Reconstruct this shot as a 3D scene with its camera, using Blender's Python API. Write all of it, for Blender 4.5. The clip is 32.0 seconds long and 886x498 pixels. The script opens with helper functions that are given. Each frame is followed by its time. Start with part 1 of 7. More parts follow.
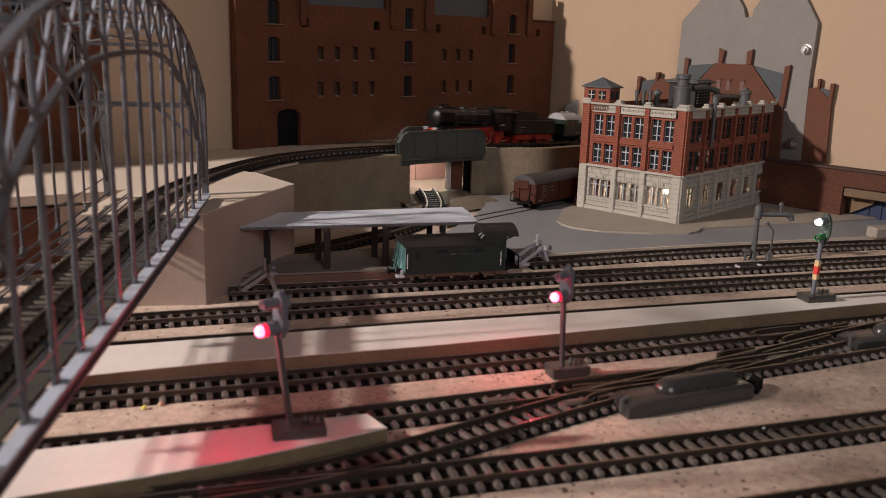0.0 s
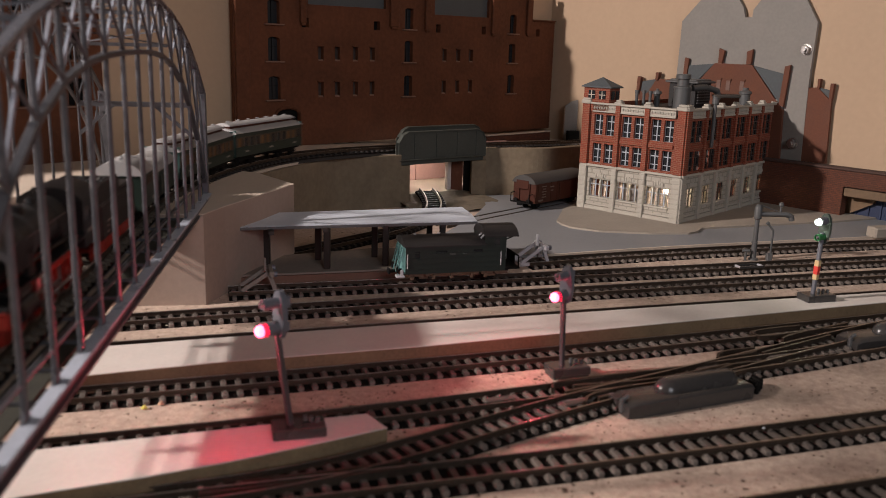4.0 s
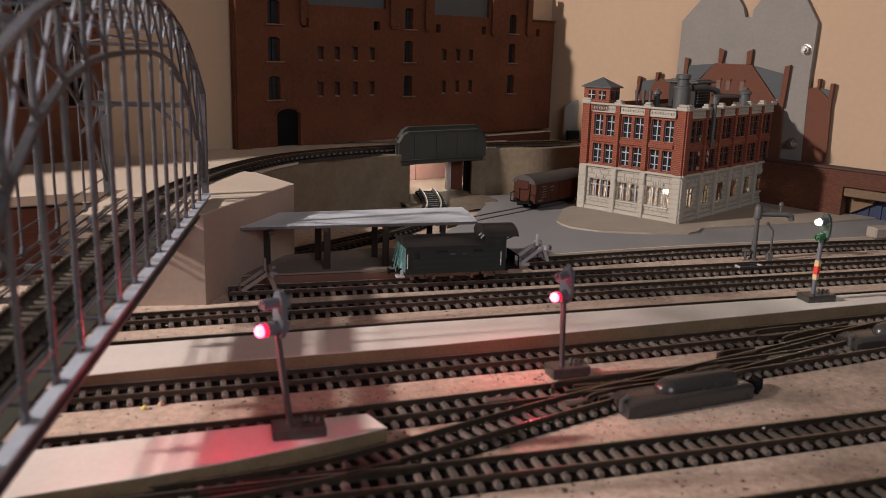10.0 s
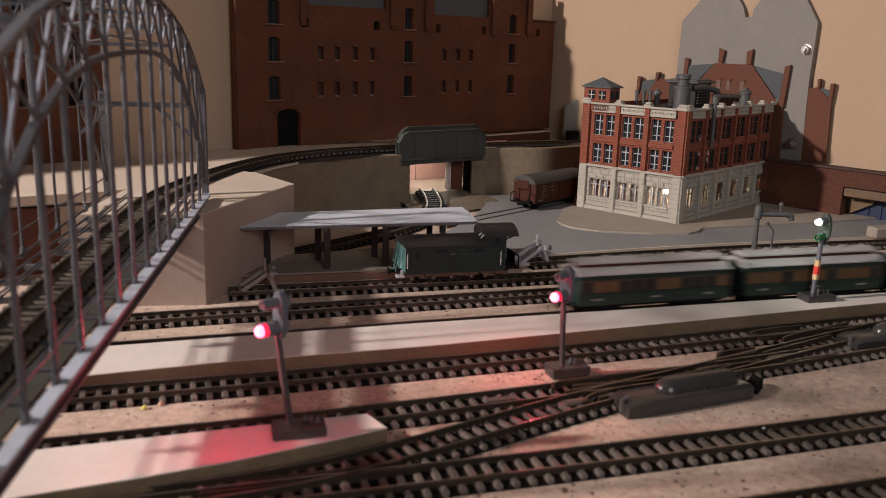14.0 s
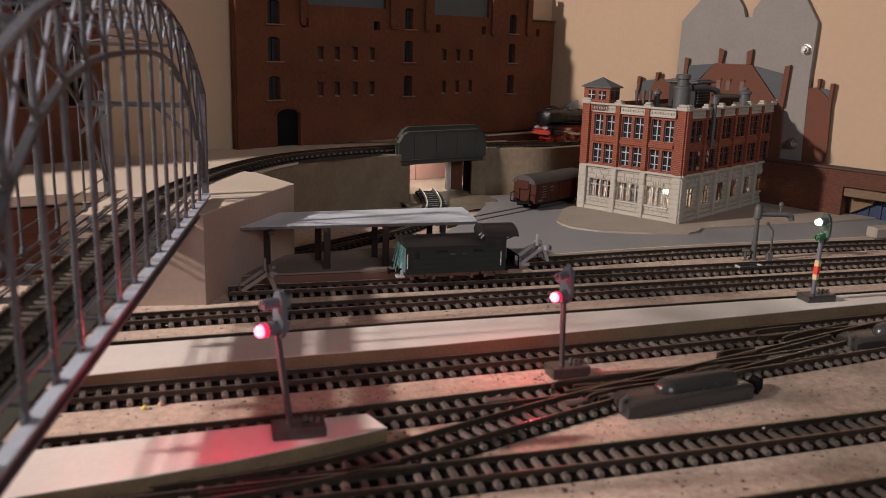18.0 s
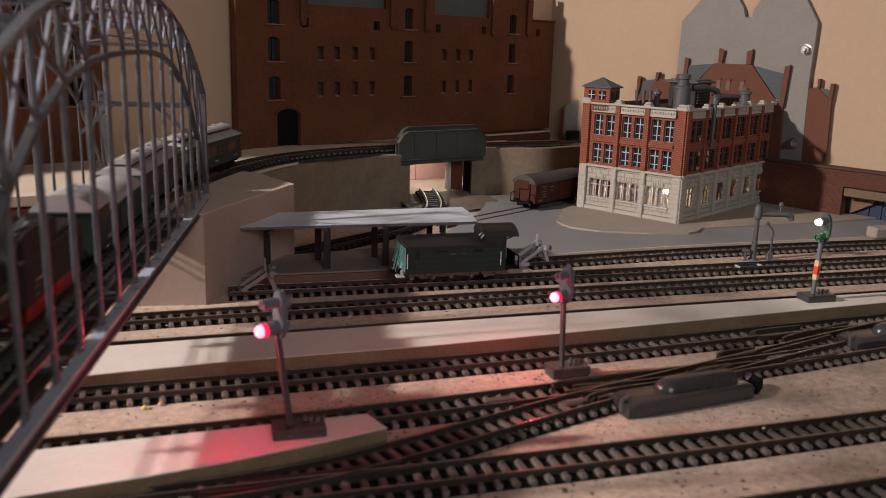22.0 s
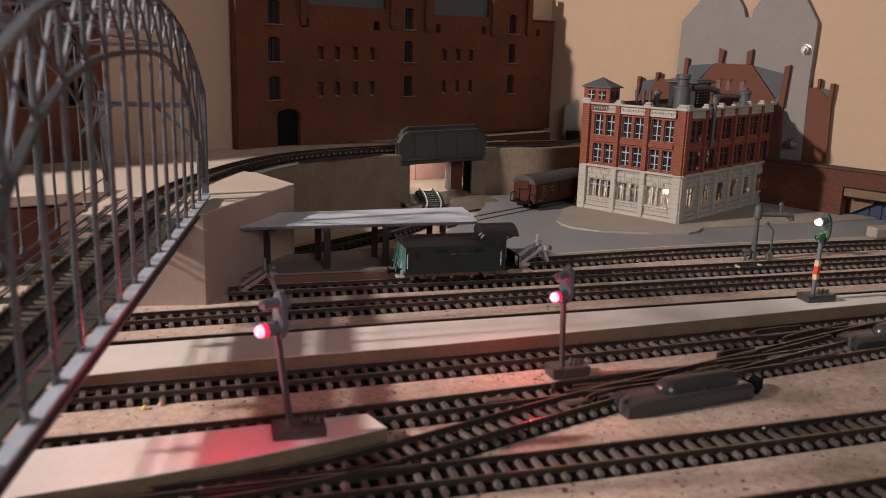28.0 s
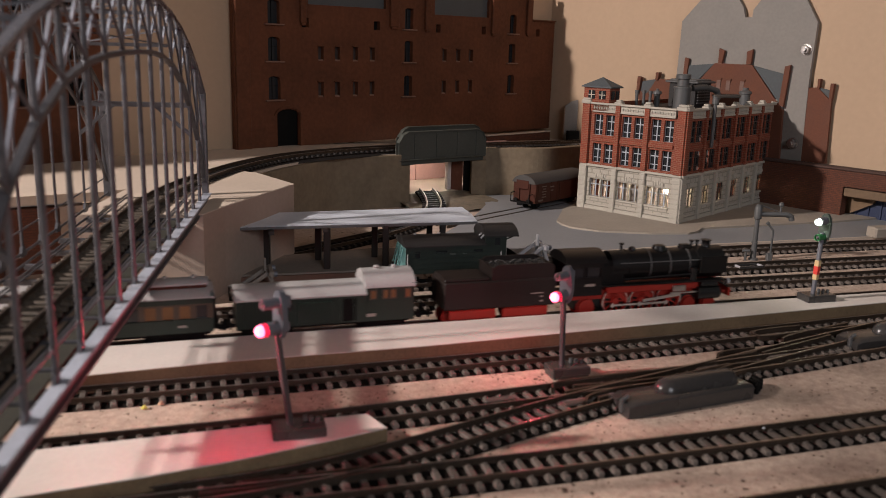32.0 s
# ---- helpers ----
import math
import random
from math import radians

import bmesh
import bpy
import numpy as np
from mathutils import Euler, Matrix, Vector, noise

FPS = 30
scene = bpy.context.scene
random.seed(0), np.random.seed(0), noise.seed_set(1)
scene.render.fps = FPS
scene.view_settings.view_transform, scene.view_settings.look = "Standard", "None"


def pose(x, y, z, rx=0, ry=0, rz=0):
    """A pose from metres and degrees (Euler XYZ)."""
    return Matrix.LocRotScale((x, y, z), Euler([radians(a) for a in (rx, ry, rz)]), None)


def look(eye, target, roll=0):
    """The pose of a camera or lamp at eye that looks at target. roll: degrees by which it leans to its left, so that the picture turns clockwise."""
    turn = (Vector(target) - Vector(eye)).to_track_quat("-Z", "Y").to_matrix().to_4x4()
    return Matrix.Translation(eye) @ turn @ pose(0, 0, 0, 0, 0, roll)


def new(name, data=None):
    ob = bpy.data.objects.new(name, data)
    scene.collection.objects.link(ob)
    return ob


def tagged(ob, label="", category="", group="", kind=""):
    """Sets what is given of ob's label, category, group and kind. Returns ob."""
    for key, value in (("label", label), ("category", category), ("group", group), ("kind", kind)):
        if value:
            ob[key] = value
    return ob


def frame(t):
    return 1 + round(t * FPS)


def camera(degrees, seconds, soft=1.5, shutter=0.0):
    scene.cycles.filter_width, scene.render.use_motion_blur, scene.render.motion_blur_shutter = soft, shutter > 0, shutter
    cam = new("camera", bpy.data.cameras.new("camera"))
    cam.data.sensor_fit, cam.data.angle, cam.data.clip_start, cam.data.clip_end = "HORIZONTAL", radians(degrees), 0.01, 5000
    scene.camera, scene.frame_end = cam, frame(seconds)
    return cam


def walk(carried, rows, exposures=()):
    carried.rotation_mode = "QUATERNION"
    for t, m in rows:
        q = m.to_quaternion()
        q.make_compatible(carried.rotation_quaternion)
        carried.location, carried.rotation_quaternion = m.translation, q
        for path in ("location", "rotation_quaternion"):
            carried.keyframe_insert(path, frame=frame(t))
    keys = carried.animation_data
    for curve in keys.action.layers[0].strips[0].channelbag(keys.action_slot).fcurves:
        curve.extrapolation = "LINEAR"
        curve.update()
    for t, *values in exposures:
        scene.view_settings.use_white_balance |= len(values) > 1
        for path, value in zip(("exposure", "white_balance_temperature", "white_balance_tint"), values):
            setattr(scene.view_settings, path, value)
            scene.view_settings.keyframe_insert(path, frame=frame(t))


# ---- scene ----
# A model railway in 1:160 on a board; metres, board top at z = 0.
import functools

EYE = (0.0, 0.0, 0.118)
PITCH, LEAN = 13.45, 1.75
cam = camera(54.12, 32.0, soft=0.35, shutter=0.9)
AIM = (0.0, math.cos(radians(PITCH)), EYE[2] - math.sin(radians(PITCH)))
walk(cam, [(0.0, look(EYE, AIM, LEAN)), (32.0, look(EYE, AIM, LEAN))])
cam.data.dof.use_dof = True
cam.data.dof.focus_distance = 0.56
cam.data.dof.aperture_fstop = 25.0

# ---- light ----
world = bpy.data.worlds.new("room_air")
scene.world = world
world.use_nodes = True
world.node_tree.nodes["Background"].inputs["Color"].default_value = (1.0, 0.86, 0.72, 1)
world.node_tree.nodes["Background"].inputs["Strength"].default_value = 0.035
scene.view_settings.exposure = 0.0


def lamp(name, kind, m, energy, colour, size=0.05):
    data = bpy.data.lights.new(name, kind)
    data.energy, data.color = energy, colour
    if kind == "AREA":
        data.shape, data.size = "DISK", size
    else:
        data.shadow_soft_size = size
    ob = new(name, data)
    ob.matrix_world = m
    return ob


# A lamp over the layout, to the left of the camera.
lamp("room_bulb", "AREA", look((-0.886, 0.035, 0.520), (0.05, 0.40, 0.0)), 17.5, (1.0, 0.885, 0.845), 0.042)
# Added fill light, unseen on the far side of the room: cool, even, weak.
lamp("room_fill", "AREA", look((0.60, -1.28, 0.75), (-0.03, 0.45, 0.05)), 9.6, (0.92, 0.92, 1.0), 0.7)

# ---- materials ----
MATS = {}


def mat(name, colour, rough=0.6, metal=0.0, vary=0.15, grain=900.0, blotch=40.0, bump=0.15, second=None, emit=0.0, spec=0.5, per_piece=0.0, hue=None):
    """A surface with fine grain, blotches at a second scale and a light relief."""
    if name in MATS:
        return MATS[name]
    m = bpy.data.materials.new(name)
    m.use_nodes = True
    nt = m.node_tree
    n, li = nt.nodes, nt.links
    b = n["Principled BSDF"]
    b.inputs["Roughness"].default_value = rough
    b.inputs["Metallic"].default_value = metal
    b.inputs["Specular IOR Level"].default_value = spec
    co = n.new("ShaderNodeTexCoord")
    fine = n.new("ShaderNodeTexNoise")
    fine.inputs["Scale"].default_value, fine.inputs["Detail"].default_value = grain, 4
    big = n.new("ShaderNodeTexNoise")
    big.inputs["Scale"].default_value, big.inputs["Detail"].default_value = blotch, 5
    li.new(co.outputs["Object"], fine.inputs["Vector"])
    li.new(co.outputs["Object"], big.inputs["Vector"])
    add = n.new("ShaderNodeMath")
    add.operation = "MULTIPLY_ADD"
    li.new(fine.outputs["Fac"], add.inputs[0])
    add.inputs[1].default_value = 0.55
    half = n.new("ShaderNodeMath")
    half.operation = "MULTIPLY"
    li.new(big.outputs["Fac"], half.inputs[0])
    half.inputs[1].default_value = 0.75
    li.new(half.outputs[0], add.inputs[2])
    ramp = n.new("ShaderNodeValToRGB")
    lo = [max(0.0, c * (1 - vary)) for c in colour]
    hi = [min(1.0, c * (1 + vary)) for c in (second or colour)]
    ramp.color_ramp.elements[0].position, ramp.color_ramp.elements[0].color = 0.42, (*lo, 1)
    ramp.color_ramp.elements[1].position, ramp.color_ramp.elements[1].color = 0.88, (*hi, 1)
    li.new(add.outputs[0], ramp.inputs["Fac"])
    out = ramp.outputs["Color"]
    if per_piece:
        info = n.new("ShaderNodeObjectInfo")
        hsv = n.new("ShaderNodeHueSaturation")
        mr = n.new("ShaderNodeMapRange")
        mr.inputs["To Min"].default_value, mr.inputs["To Max"].default_value = 1 - per_piece, 1 + per_piece
        li.new(info.outputs["Random"], mr.inputs["Value"])
        li.new(mr.outputs["Result"], hsv.inputs["Value"])
        li.new(out, hsv.inputs["Color"])
        out = hsv.outputs["Color"]
    li.new(out, b.inputs["Base Color"])
    rr = n.new("ShaderNodeMapRange")
    rr.inputs["To Min"].default_value, rr.inputs["To Max"].default_value = max(0.02, rough - 0.12), min(1.0, rough + 0.12)
    li.new(big.outputs["Fac"], rr.inputs["Value"])
    li.new(rr.outputs["Result"], b.inputs["Roughness"])
    if bump:
        bp = n.new("ShaderNodeBump")
        bp.inputs["Strength"].default_value, bp.inputs["Distance"].default_value = bump, 0.0006
        li.new(add.outputs[0], bp.inputs["Height"])
        li.new(bp.outputs["Normal"], b.inputs["Normal"])
    if emit:
        b.inputs["Emission Color"].default_value = (*(hue or colour), 1)
        b.inputs["Emission Strength"].default_value = emit
    MATS[name] = m
    return m


def brick_mat(name, brick, mortar, length, height, rough=0.8, axis_turn=0.0, second=None, bump=0.5, smear=0.35):
    """Courses of small bricks in relief; the wall's own x runs along it and z up."""
    if name in MATS:
        return MATS[name]
    m = mat(name, brick, rough, bump=0.0)
    nt = m.node_tree
    n, li = nt.nodes, nt.links
    b = n["Principled BSDF"]
    ramp = n["Color Ramp"]
    co = n["Texture Coordinate"]
    sep = n.new("ShaderNodeSeparateXYZ")
    li.new(co.outputs["Object"], sep.inputs[0])
    s = n.new("ShaderNodeMath")
    s.operation = "ADD"
    li.new(sep.outputs["X"], s.inputs[0])
    li.new(sep.outputs["Y"], s.inputs[1])
    comb = n.new("ShaderNodeCombineXYZ")
    li.new(s.outputs[0], comb.inputs["X"])
    li.new(sep.outputs["Z"], comb.inputs["Y"])
    br = n.new("ShaderNodeTexBrick")
    br.inputs["Scale"].default_value = 1.0
    br.inputs["Brick Width"].default_value, br.inputs["Row Height"].default_value = length, height
    br.inputs["Mortar Size"].default_value = height * 0.13
    br.inputs["Mortar Smooth"].default_value = smear
    li.new(comb.outputs[0], br.inputs["Vector"])
    li.new(ramp.outputs["Color"], br.inputs["Color1"])
    br.inputs["Color2"].default_value = (*(second or [c * 0.75 for c in brick]), 1)
    br.inputs["Mortar"].default_value = (*mortar, 1)
    li.new(br.outputs["Color"], b.inputs["Base Color"])
    bp = n.new("ShaderNodeBump")
    bp.invert = True
    bp.inputs["Strength"].default_value, bp.inputs["Distance"].default_value = bump, 0.0003
    li.new(br.outputs["Fac"], bp.inputs["Height"])
    li.new(bp.outputs["Normal"], b.inputs["Normal"])
    return m


def glass_mat(name, tint=(0.9, 0.9, 0.9), rough=0.05):
    if name in MATS:
        return MATS[name]
    m = bpy.data.materials.new(name)
    m.use_nodes = True
    b = m.node_tree.nodes["Principled BSDF"]
    b.inputs["Base Color"].default_value = (*tint, 1)
    b.inputs["Transmission Weight"].default_value = 1.0
    b.inputs["Roughness"].default_value, b.inputs["IOR"].default_value = rough, 1.45
    MATS[name] = m
    return m


CORK = mat("cork_board", (0.37, 0.27, 0.208), 0.9, vary=0.15, grain=1600, blotch=420, bump=0.45, second=(0.49, 0.38, 0.30))


def pit(m, scale, size, dark):
    """Scattered dark pits, each about size cells wide, pressed into a surface."""
    n, li = m.node_tree.nodes, m.node_tree.links
    b, co = n["Principled BSDF"], n["Texture Coordinate"]
    vo = n.new("ShaderNodeTexVoronoi")
    vo.inputs["Scale"].default_value = scale
    where = n.new("ShaderNodeTexNoise")
    where.inputs["Scale"].default_value = scale * 0.22
    warp = n.new("ShaderNodeMixRGB")
    warp.inputs["Fac"].default_value = 0.0022
    small = n.new("ShaderNodeTexNoise")
    small.inputs["Scale"].default_value = scale * 3
    li.new(co.outputs["Object"], small.inputs["Vector"])
    li.new(co.outputs["Object"], warp.inputs["Color1"])
    li.new(small.outputs["Color"], warp.inputs["Color2"])
    li.new(warp.outputs["Color"], vo.inputs["Vector"])
    li.new(co.outputs["Object"], where.inputs["Vector"])
    reach = n.new("ShaderNodeMapRange")
    reach.inputs["From Min"].default_value, reach.inputs["From Max"].default_value = 0.42, 0.68
    reach.inputs["To Min"].default_value, reach.inputs["To Max"].default_value = 0.02, size
    li.new(where.outputs["Fac"], reach.inputs["Value"])
    gap = n.new("ShaderNodeMath")
    gap.operation = "DIVIDE"
    li.new(vo.outputs["Distance"], gap.inputs[0])
    li.new(reach.outputs["Result"], gap.inputs[1])
    soft = n.new("ShaderNodeMapRange")
    soft.inputs["From Min"].default_value, soft.inputs["From Max"].default_value = 0.75, 1.15
    soft.inputs["To Min"].default_value, soft.inputs["To Max"].default_value = 1.0, 0.0
    li.new(gap.outputs[0], soft.inputs["Value"])
    mix = n.new("ShaderNodeMixRGB")
    mix.inputs["Color2"].default_value = (*dark, 1)
    li.new(soft.outputs["Result"], mix.inputs["Fac"])
    li.new(n["Color Ramp"].outputs["Color"], mix.inputs["Color1"])
    li.new(mix.outputs["Color"], b.inputs["Base Color"])
    deep = n.new("ShaderNodeBump")
    deep.invert = True
    deep.inputs["Strength"].default_value, deep.inputs["Distance"].default_value = 0.8, 0.0004
    li.new(soft.outputs["Result"], deep.inputs["Height"])
    li.new(n["Bump"].outputs["Normal"], deep.inputs["Normal"])
    li.new(deep.outputs["Normal"], b.inputs["Normal"])


pit(CORK, 300.0, 0.26, (0.085, 0.050, 0.032))
BEIGE_WALL = mat("beige_wall_paint", (0.42, 0.295, 0.195), 0.85, vary=0.05, grain=260, blotch=9, bump=0.12)
CREAM = mat("cream_platform_paint", (0.58, 0.525, 0.475), 0.7, vary=0.07, grain=700, blotch=60, bump=0.15)
EDGE_BROWN = mat("brown_platform_edge", (0.17, 0.115, 0.060), 0.75, vary=0.25, grain=900, blotch=90, bump=0.3)
RAIL = mat("dark_rail_metal", (0.075, 0.056, 0.042), 0.42, 0.7, vary=0.3, bump=0.1)
RAIL_TOP = mat("worn_rail_head", (0.26, 0.22, 0.19), 0.34, 0.9, vary=0.35, blotch=120, bump=0.05)
SLEEPER = mat("dark_plastic_sleeper", (0.112, 0.093, 0.079), 0.60, spec=0.3, vary=0.35, bump=0.2, per_piece=0.3)
# Darker copy of SLEEPER: shade over the upper track is put into the colour.
SHADED_SLEEPER = mat("shaded_black_sleeper", (0.022, 0.019, 0.017), 0.55, spec=0.3, vary=0.3, bump=0.2, per_piece=0.3)
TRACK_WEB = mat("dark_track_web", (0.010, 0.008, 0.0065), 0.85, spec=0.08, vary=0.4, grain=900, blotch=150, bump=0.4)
CONCRETE = mat("grey_brown_wall_paint", (0.195, 0.150, 0.100), 0.85, spec=0.2, vary=0.2, grain=300, blotch=48, bump=1.0)
PINK_WALL = mat("dull_pink_brown_wall_paint", (0.295, 0.222, 0.175), 0.85, vary=0.1, grain=420, blotch=30, bump=0.3)
SHELF_WHITE = mat("pale_shelf_board", (0.48, 0.395, 0.315), 0.8, vary=0.08, grain=500, blotch=30, bump=0.2)
BALLAST = mat("grey_trackbed", (0.28, 0.235, 0.20), 0.95, vary=0.25, grain=1600, blotch=120, bump=0.7)
STREET = mat("grey_street_paint", (0.205, 0.205, 0.208), 0.7, vary=0.1, grain=600, blotch=30, bump=0.2)
PLATE = mat("beige_plinth_paint", (0.30, 0.255, 0.205), 0.8, vary=0.1, grain=600, blotch=50, bump=0.2)
BROWN_FACADE = mat("dark_brown_facade_paint", (0.100, 0.0355, 0.0165), 0.72, spec=0.2, vary=0.30, grain=330, blotch=30, bump=0.8)
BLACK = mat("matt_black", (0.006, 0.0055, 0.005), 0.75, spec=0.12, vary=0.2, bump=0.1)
SLATE = mat("blue_grey_slate", (0.060, 0.067, 0.070), 0.7, vary=0.15, grain=700, blotch=60, bump=0.4)
GIRDER = mat("green_grey_girder_paint", (0.052, 0.056, 0.046), 0.6, vary=0.2, grain=600, blotch=60, bump=0.2)
CANOPY = mat("pale_blue_grey_canopy", (0.55, 0.58, 0.63), 0.5, vary=0.08, grain=500, blotch=60, bump=0.15)
DARK_WOOD = mat("dark_brown_post_plastic", (0.018, 0.012, 0.009), 0.5, vary=0.2, bump=0.1)
BRIDGE = mat("grey_bridge_paint", (0.105, 0.105, 0.115), 0.40, 0.5, vary=0.35, grain=500, blotch=40, bump=0.1)
BRIDGE_DECK = mat("tan_bridge_deck", (0.30, 0.235, 0.18), 0.8, vary=0.2, bump=0.3)
TEAL = mat("teal_green_wagon_plastic", (0.0135, 0.0215, 0.0175), 0.5, spec=0.3, vary=0.12, bump=0.1)
# Lit copy of the wagon teal: light on the left end is in the colour.
TEAL_LIT = mat("lit_teal_wagon_end", (0.13, 0.27, 0.26), 0.5, vary=0.1, bump=0.1)
COACH = mat("dark_green_coach_plastic", (0.0125, 0.0235, 0.0170), 0.4, spec=0.35, vary=0.12, bump=0.1)
# Lighter than COACH: the light falling on the ends is put into this colour.
COACH_END_LIT = mat("lit_teal_coach_end", (0.020, 0.052, 0.046), 0.45, vary=0.12, bump=0.1)
ROOF_GREY = mat("dull_grey_roof_plastic", (0.055, 0.051, 0.048), 0.6, spec=0.3, vary=0.12, bump=0.15)
ROOF_PALE = mat("pale_grey_coach_roof", (0.34, 0.33, 0.32), 0.5, vary=0.1, bump=0.1)
ROOF_DARK = mat("dark_grey_roof_plastic", (0.022, 0.020, 0.019), 0.6, spec=0.3, vary=0.15, bump=0.15)
LOCO_BLACK = mat("loco_black_paint", (0.007, 0.0065, 0.0065), 0.36, spec=0.3, vary=0.2, bump=0.1)
TENDER_BROWN = mat("dusty_black_tender_paint", (0.016, 0.0115, 0.0100), 0.5, spec=0.25, vary=0.2, bump=0.15)
LOCO_RED = mat("loco_red_paint", (0.27, 0.021, 0.012), 0.5, spec=0.3, vary=0.15, bump=0.1)
STEEL = mat("bright_steel", (0.55, 0.52, 0.50), 0.3, 1.0, vary=0.1, bump=0.05)
COAL = mat("coal", (0.02, 0.018, 0.017), 0.5, vary=0.4, grain=1500, blotch=400, bump=1.0)
BROWN_WAGON = mat("red_brown_wagon_plastic", (0.052, 0.0150, 0.008), 0.6, spec=0.2, vary=0.15, bump=0.15)
MOTOR = mat("dark_grey_motor_plastic", (0.042, 0.039, 0.037), 0.27, vary=0.15, bump=0.04)
MAST_GREY = mat("dark_grey_mast", (0.045, 0.042, 0.044), 0.45, vary=0.1, bump=0.05)
SIGNAL_GREY = mat("blue_grey_signal_plastic", (0.10, 0.10, 0.115), 0.45, vary=0.1, bump=0.05)
PALE_GREY = mat("pale_grey_plastic", (0.40, 0.39, 0.40), 0.5, vary=0.08, bump=0.05)
TIMBER = mat("raw_timber", (0.27, 0.165, 0.085), 0.75, vary=0.15, grain=300, blotch=20, bump=0.2)
BLUE = mat("blue_plastic_crate", (0.0035, 0.013, 0.050), 0.5, vary=0.1, bump=0.1)
STONE = mat("cream_stone_plastic", (0.355, 0.325, 0.27), 0.65, vary=0.08, grain=900, blotch=80, bump=0.15)
STONE_WALL = brick_mat("coursed_cream_stone", (0.355, 0.325, 0.27), (0.24, 0.215, 0.175), 0.0068, 0.0033, rough=0.65, second=(0.335, 0.305, 0.25), bump=0.7, smear=0.2)
RED_BRICK = brick_mat("red_brick_plastic", (0.215, 0.038, 0.014), (0.22, 0.105, 0.063), 0.0031, 0.00125, second=(0.155, 0.028, 0.011))
DARK_BRICK = brick_mat("dark_red_brick_card", (0.115, 0.032, 0.0125), (0.050, 0.018, 0.009), 0.0030, 0.0013, second=(0.08, 0.023, 0.0095), bump=0.7)
RED_CARD = mat("red_brown_card", (0.112, 0.037, 0.0175), 0.8, vary=0.15, grain=700, blotch=60, bump=0.3)
BOARD_GREY = mat("grey_primed_board", (0.20, 0.183, 0.162), 0.7, vary=0.10, grain=420, blotch=45, bump=0.35)
WHITE_FRAME = mat("white_window_plastic", (0.33, 0.355, 0.39), 0.5, vary=0.05, bump=0.05)
GREY_PART = mat("grey_roof_part_plastic", (0.075, 0.075, 0.073), 0.5, vary=0.12, bump=0.1)
ROOM_WALL = mat("plain_room_wall", (0.30, 0.28, 0.26), 0.9, vary=0.03, grain=60, blotch=3, bump=0.05)
YELLOW = mat("dull_yellow_print", (0.15, 0.070, 0.020), 0.6, vary=0.2, bump=0.0)
PRINT = mat("pale_print", (0.26, 0.24, 0.21), 0.6, vary=0.1, bump=0.0)
RED_PAINT = mat("red_band_paint", (0.55, 0.03, 0.02), 0.5, vary=0.1, bump=0.0)
GLASS = glass_mat("window_glass")
COACH_BROWN = mat("brown_coach_panel", (0.050, 0.033, 0.020), 0.45, vary=0.2, bump=0.1)
DARK_GLASS = mat("dark_window_plastic", (0.02, 0.022, 0.024), 0.15, vary=0.1, bump=0.0)
CURTAIN = mat("printed_curtain", (0.34, 0.25, 0.18), 0.8, vary=0.3, grain=900, blotch=500, bump=0.0)


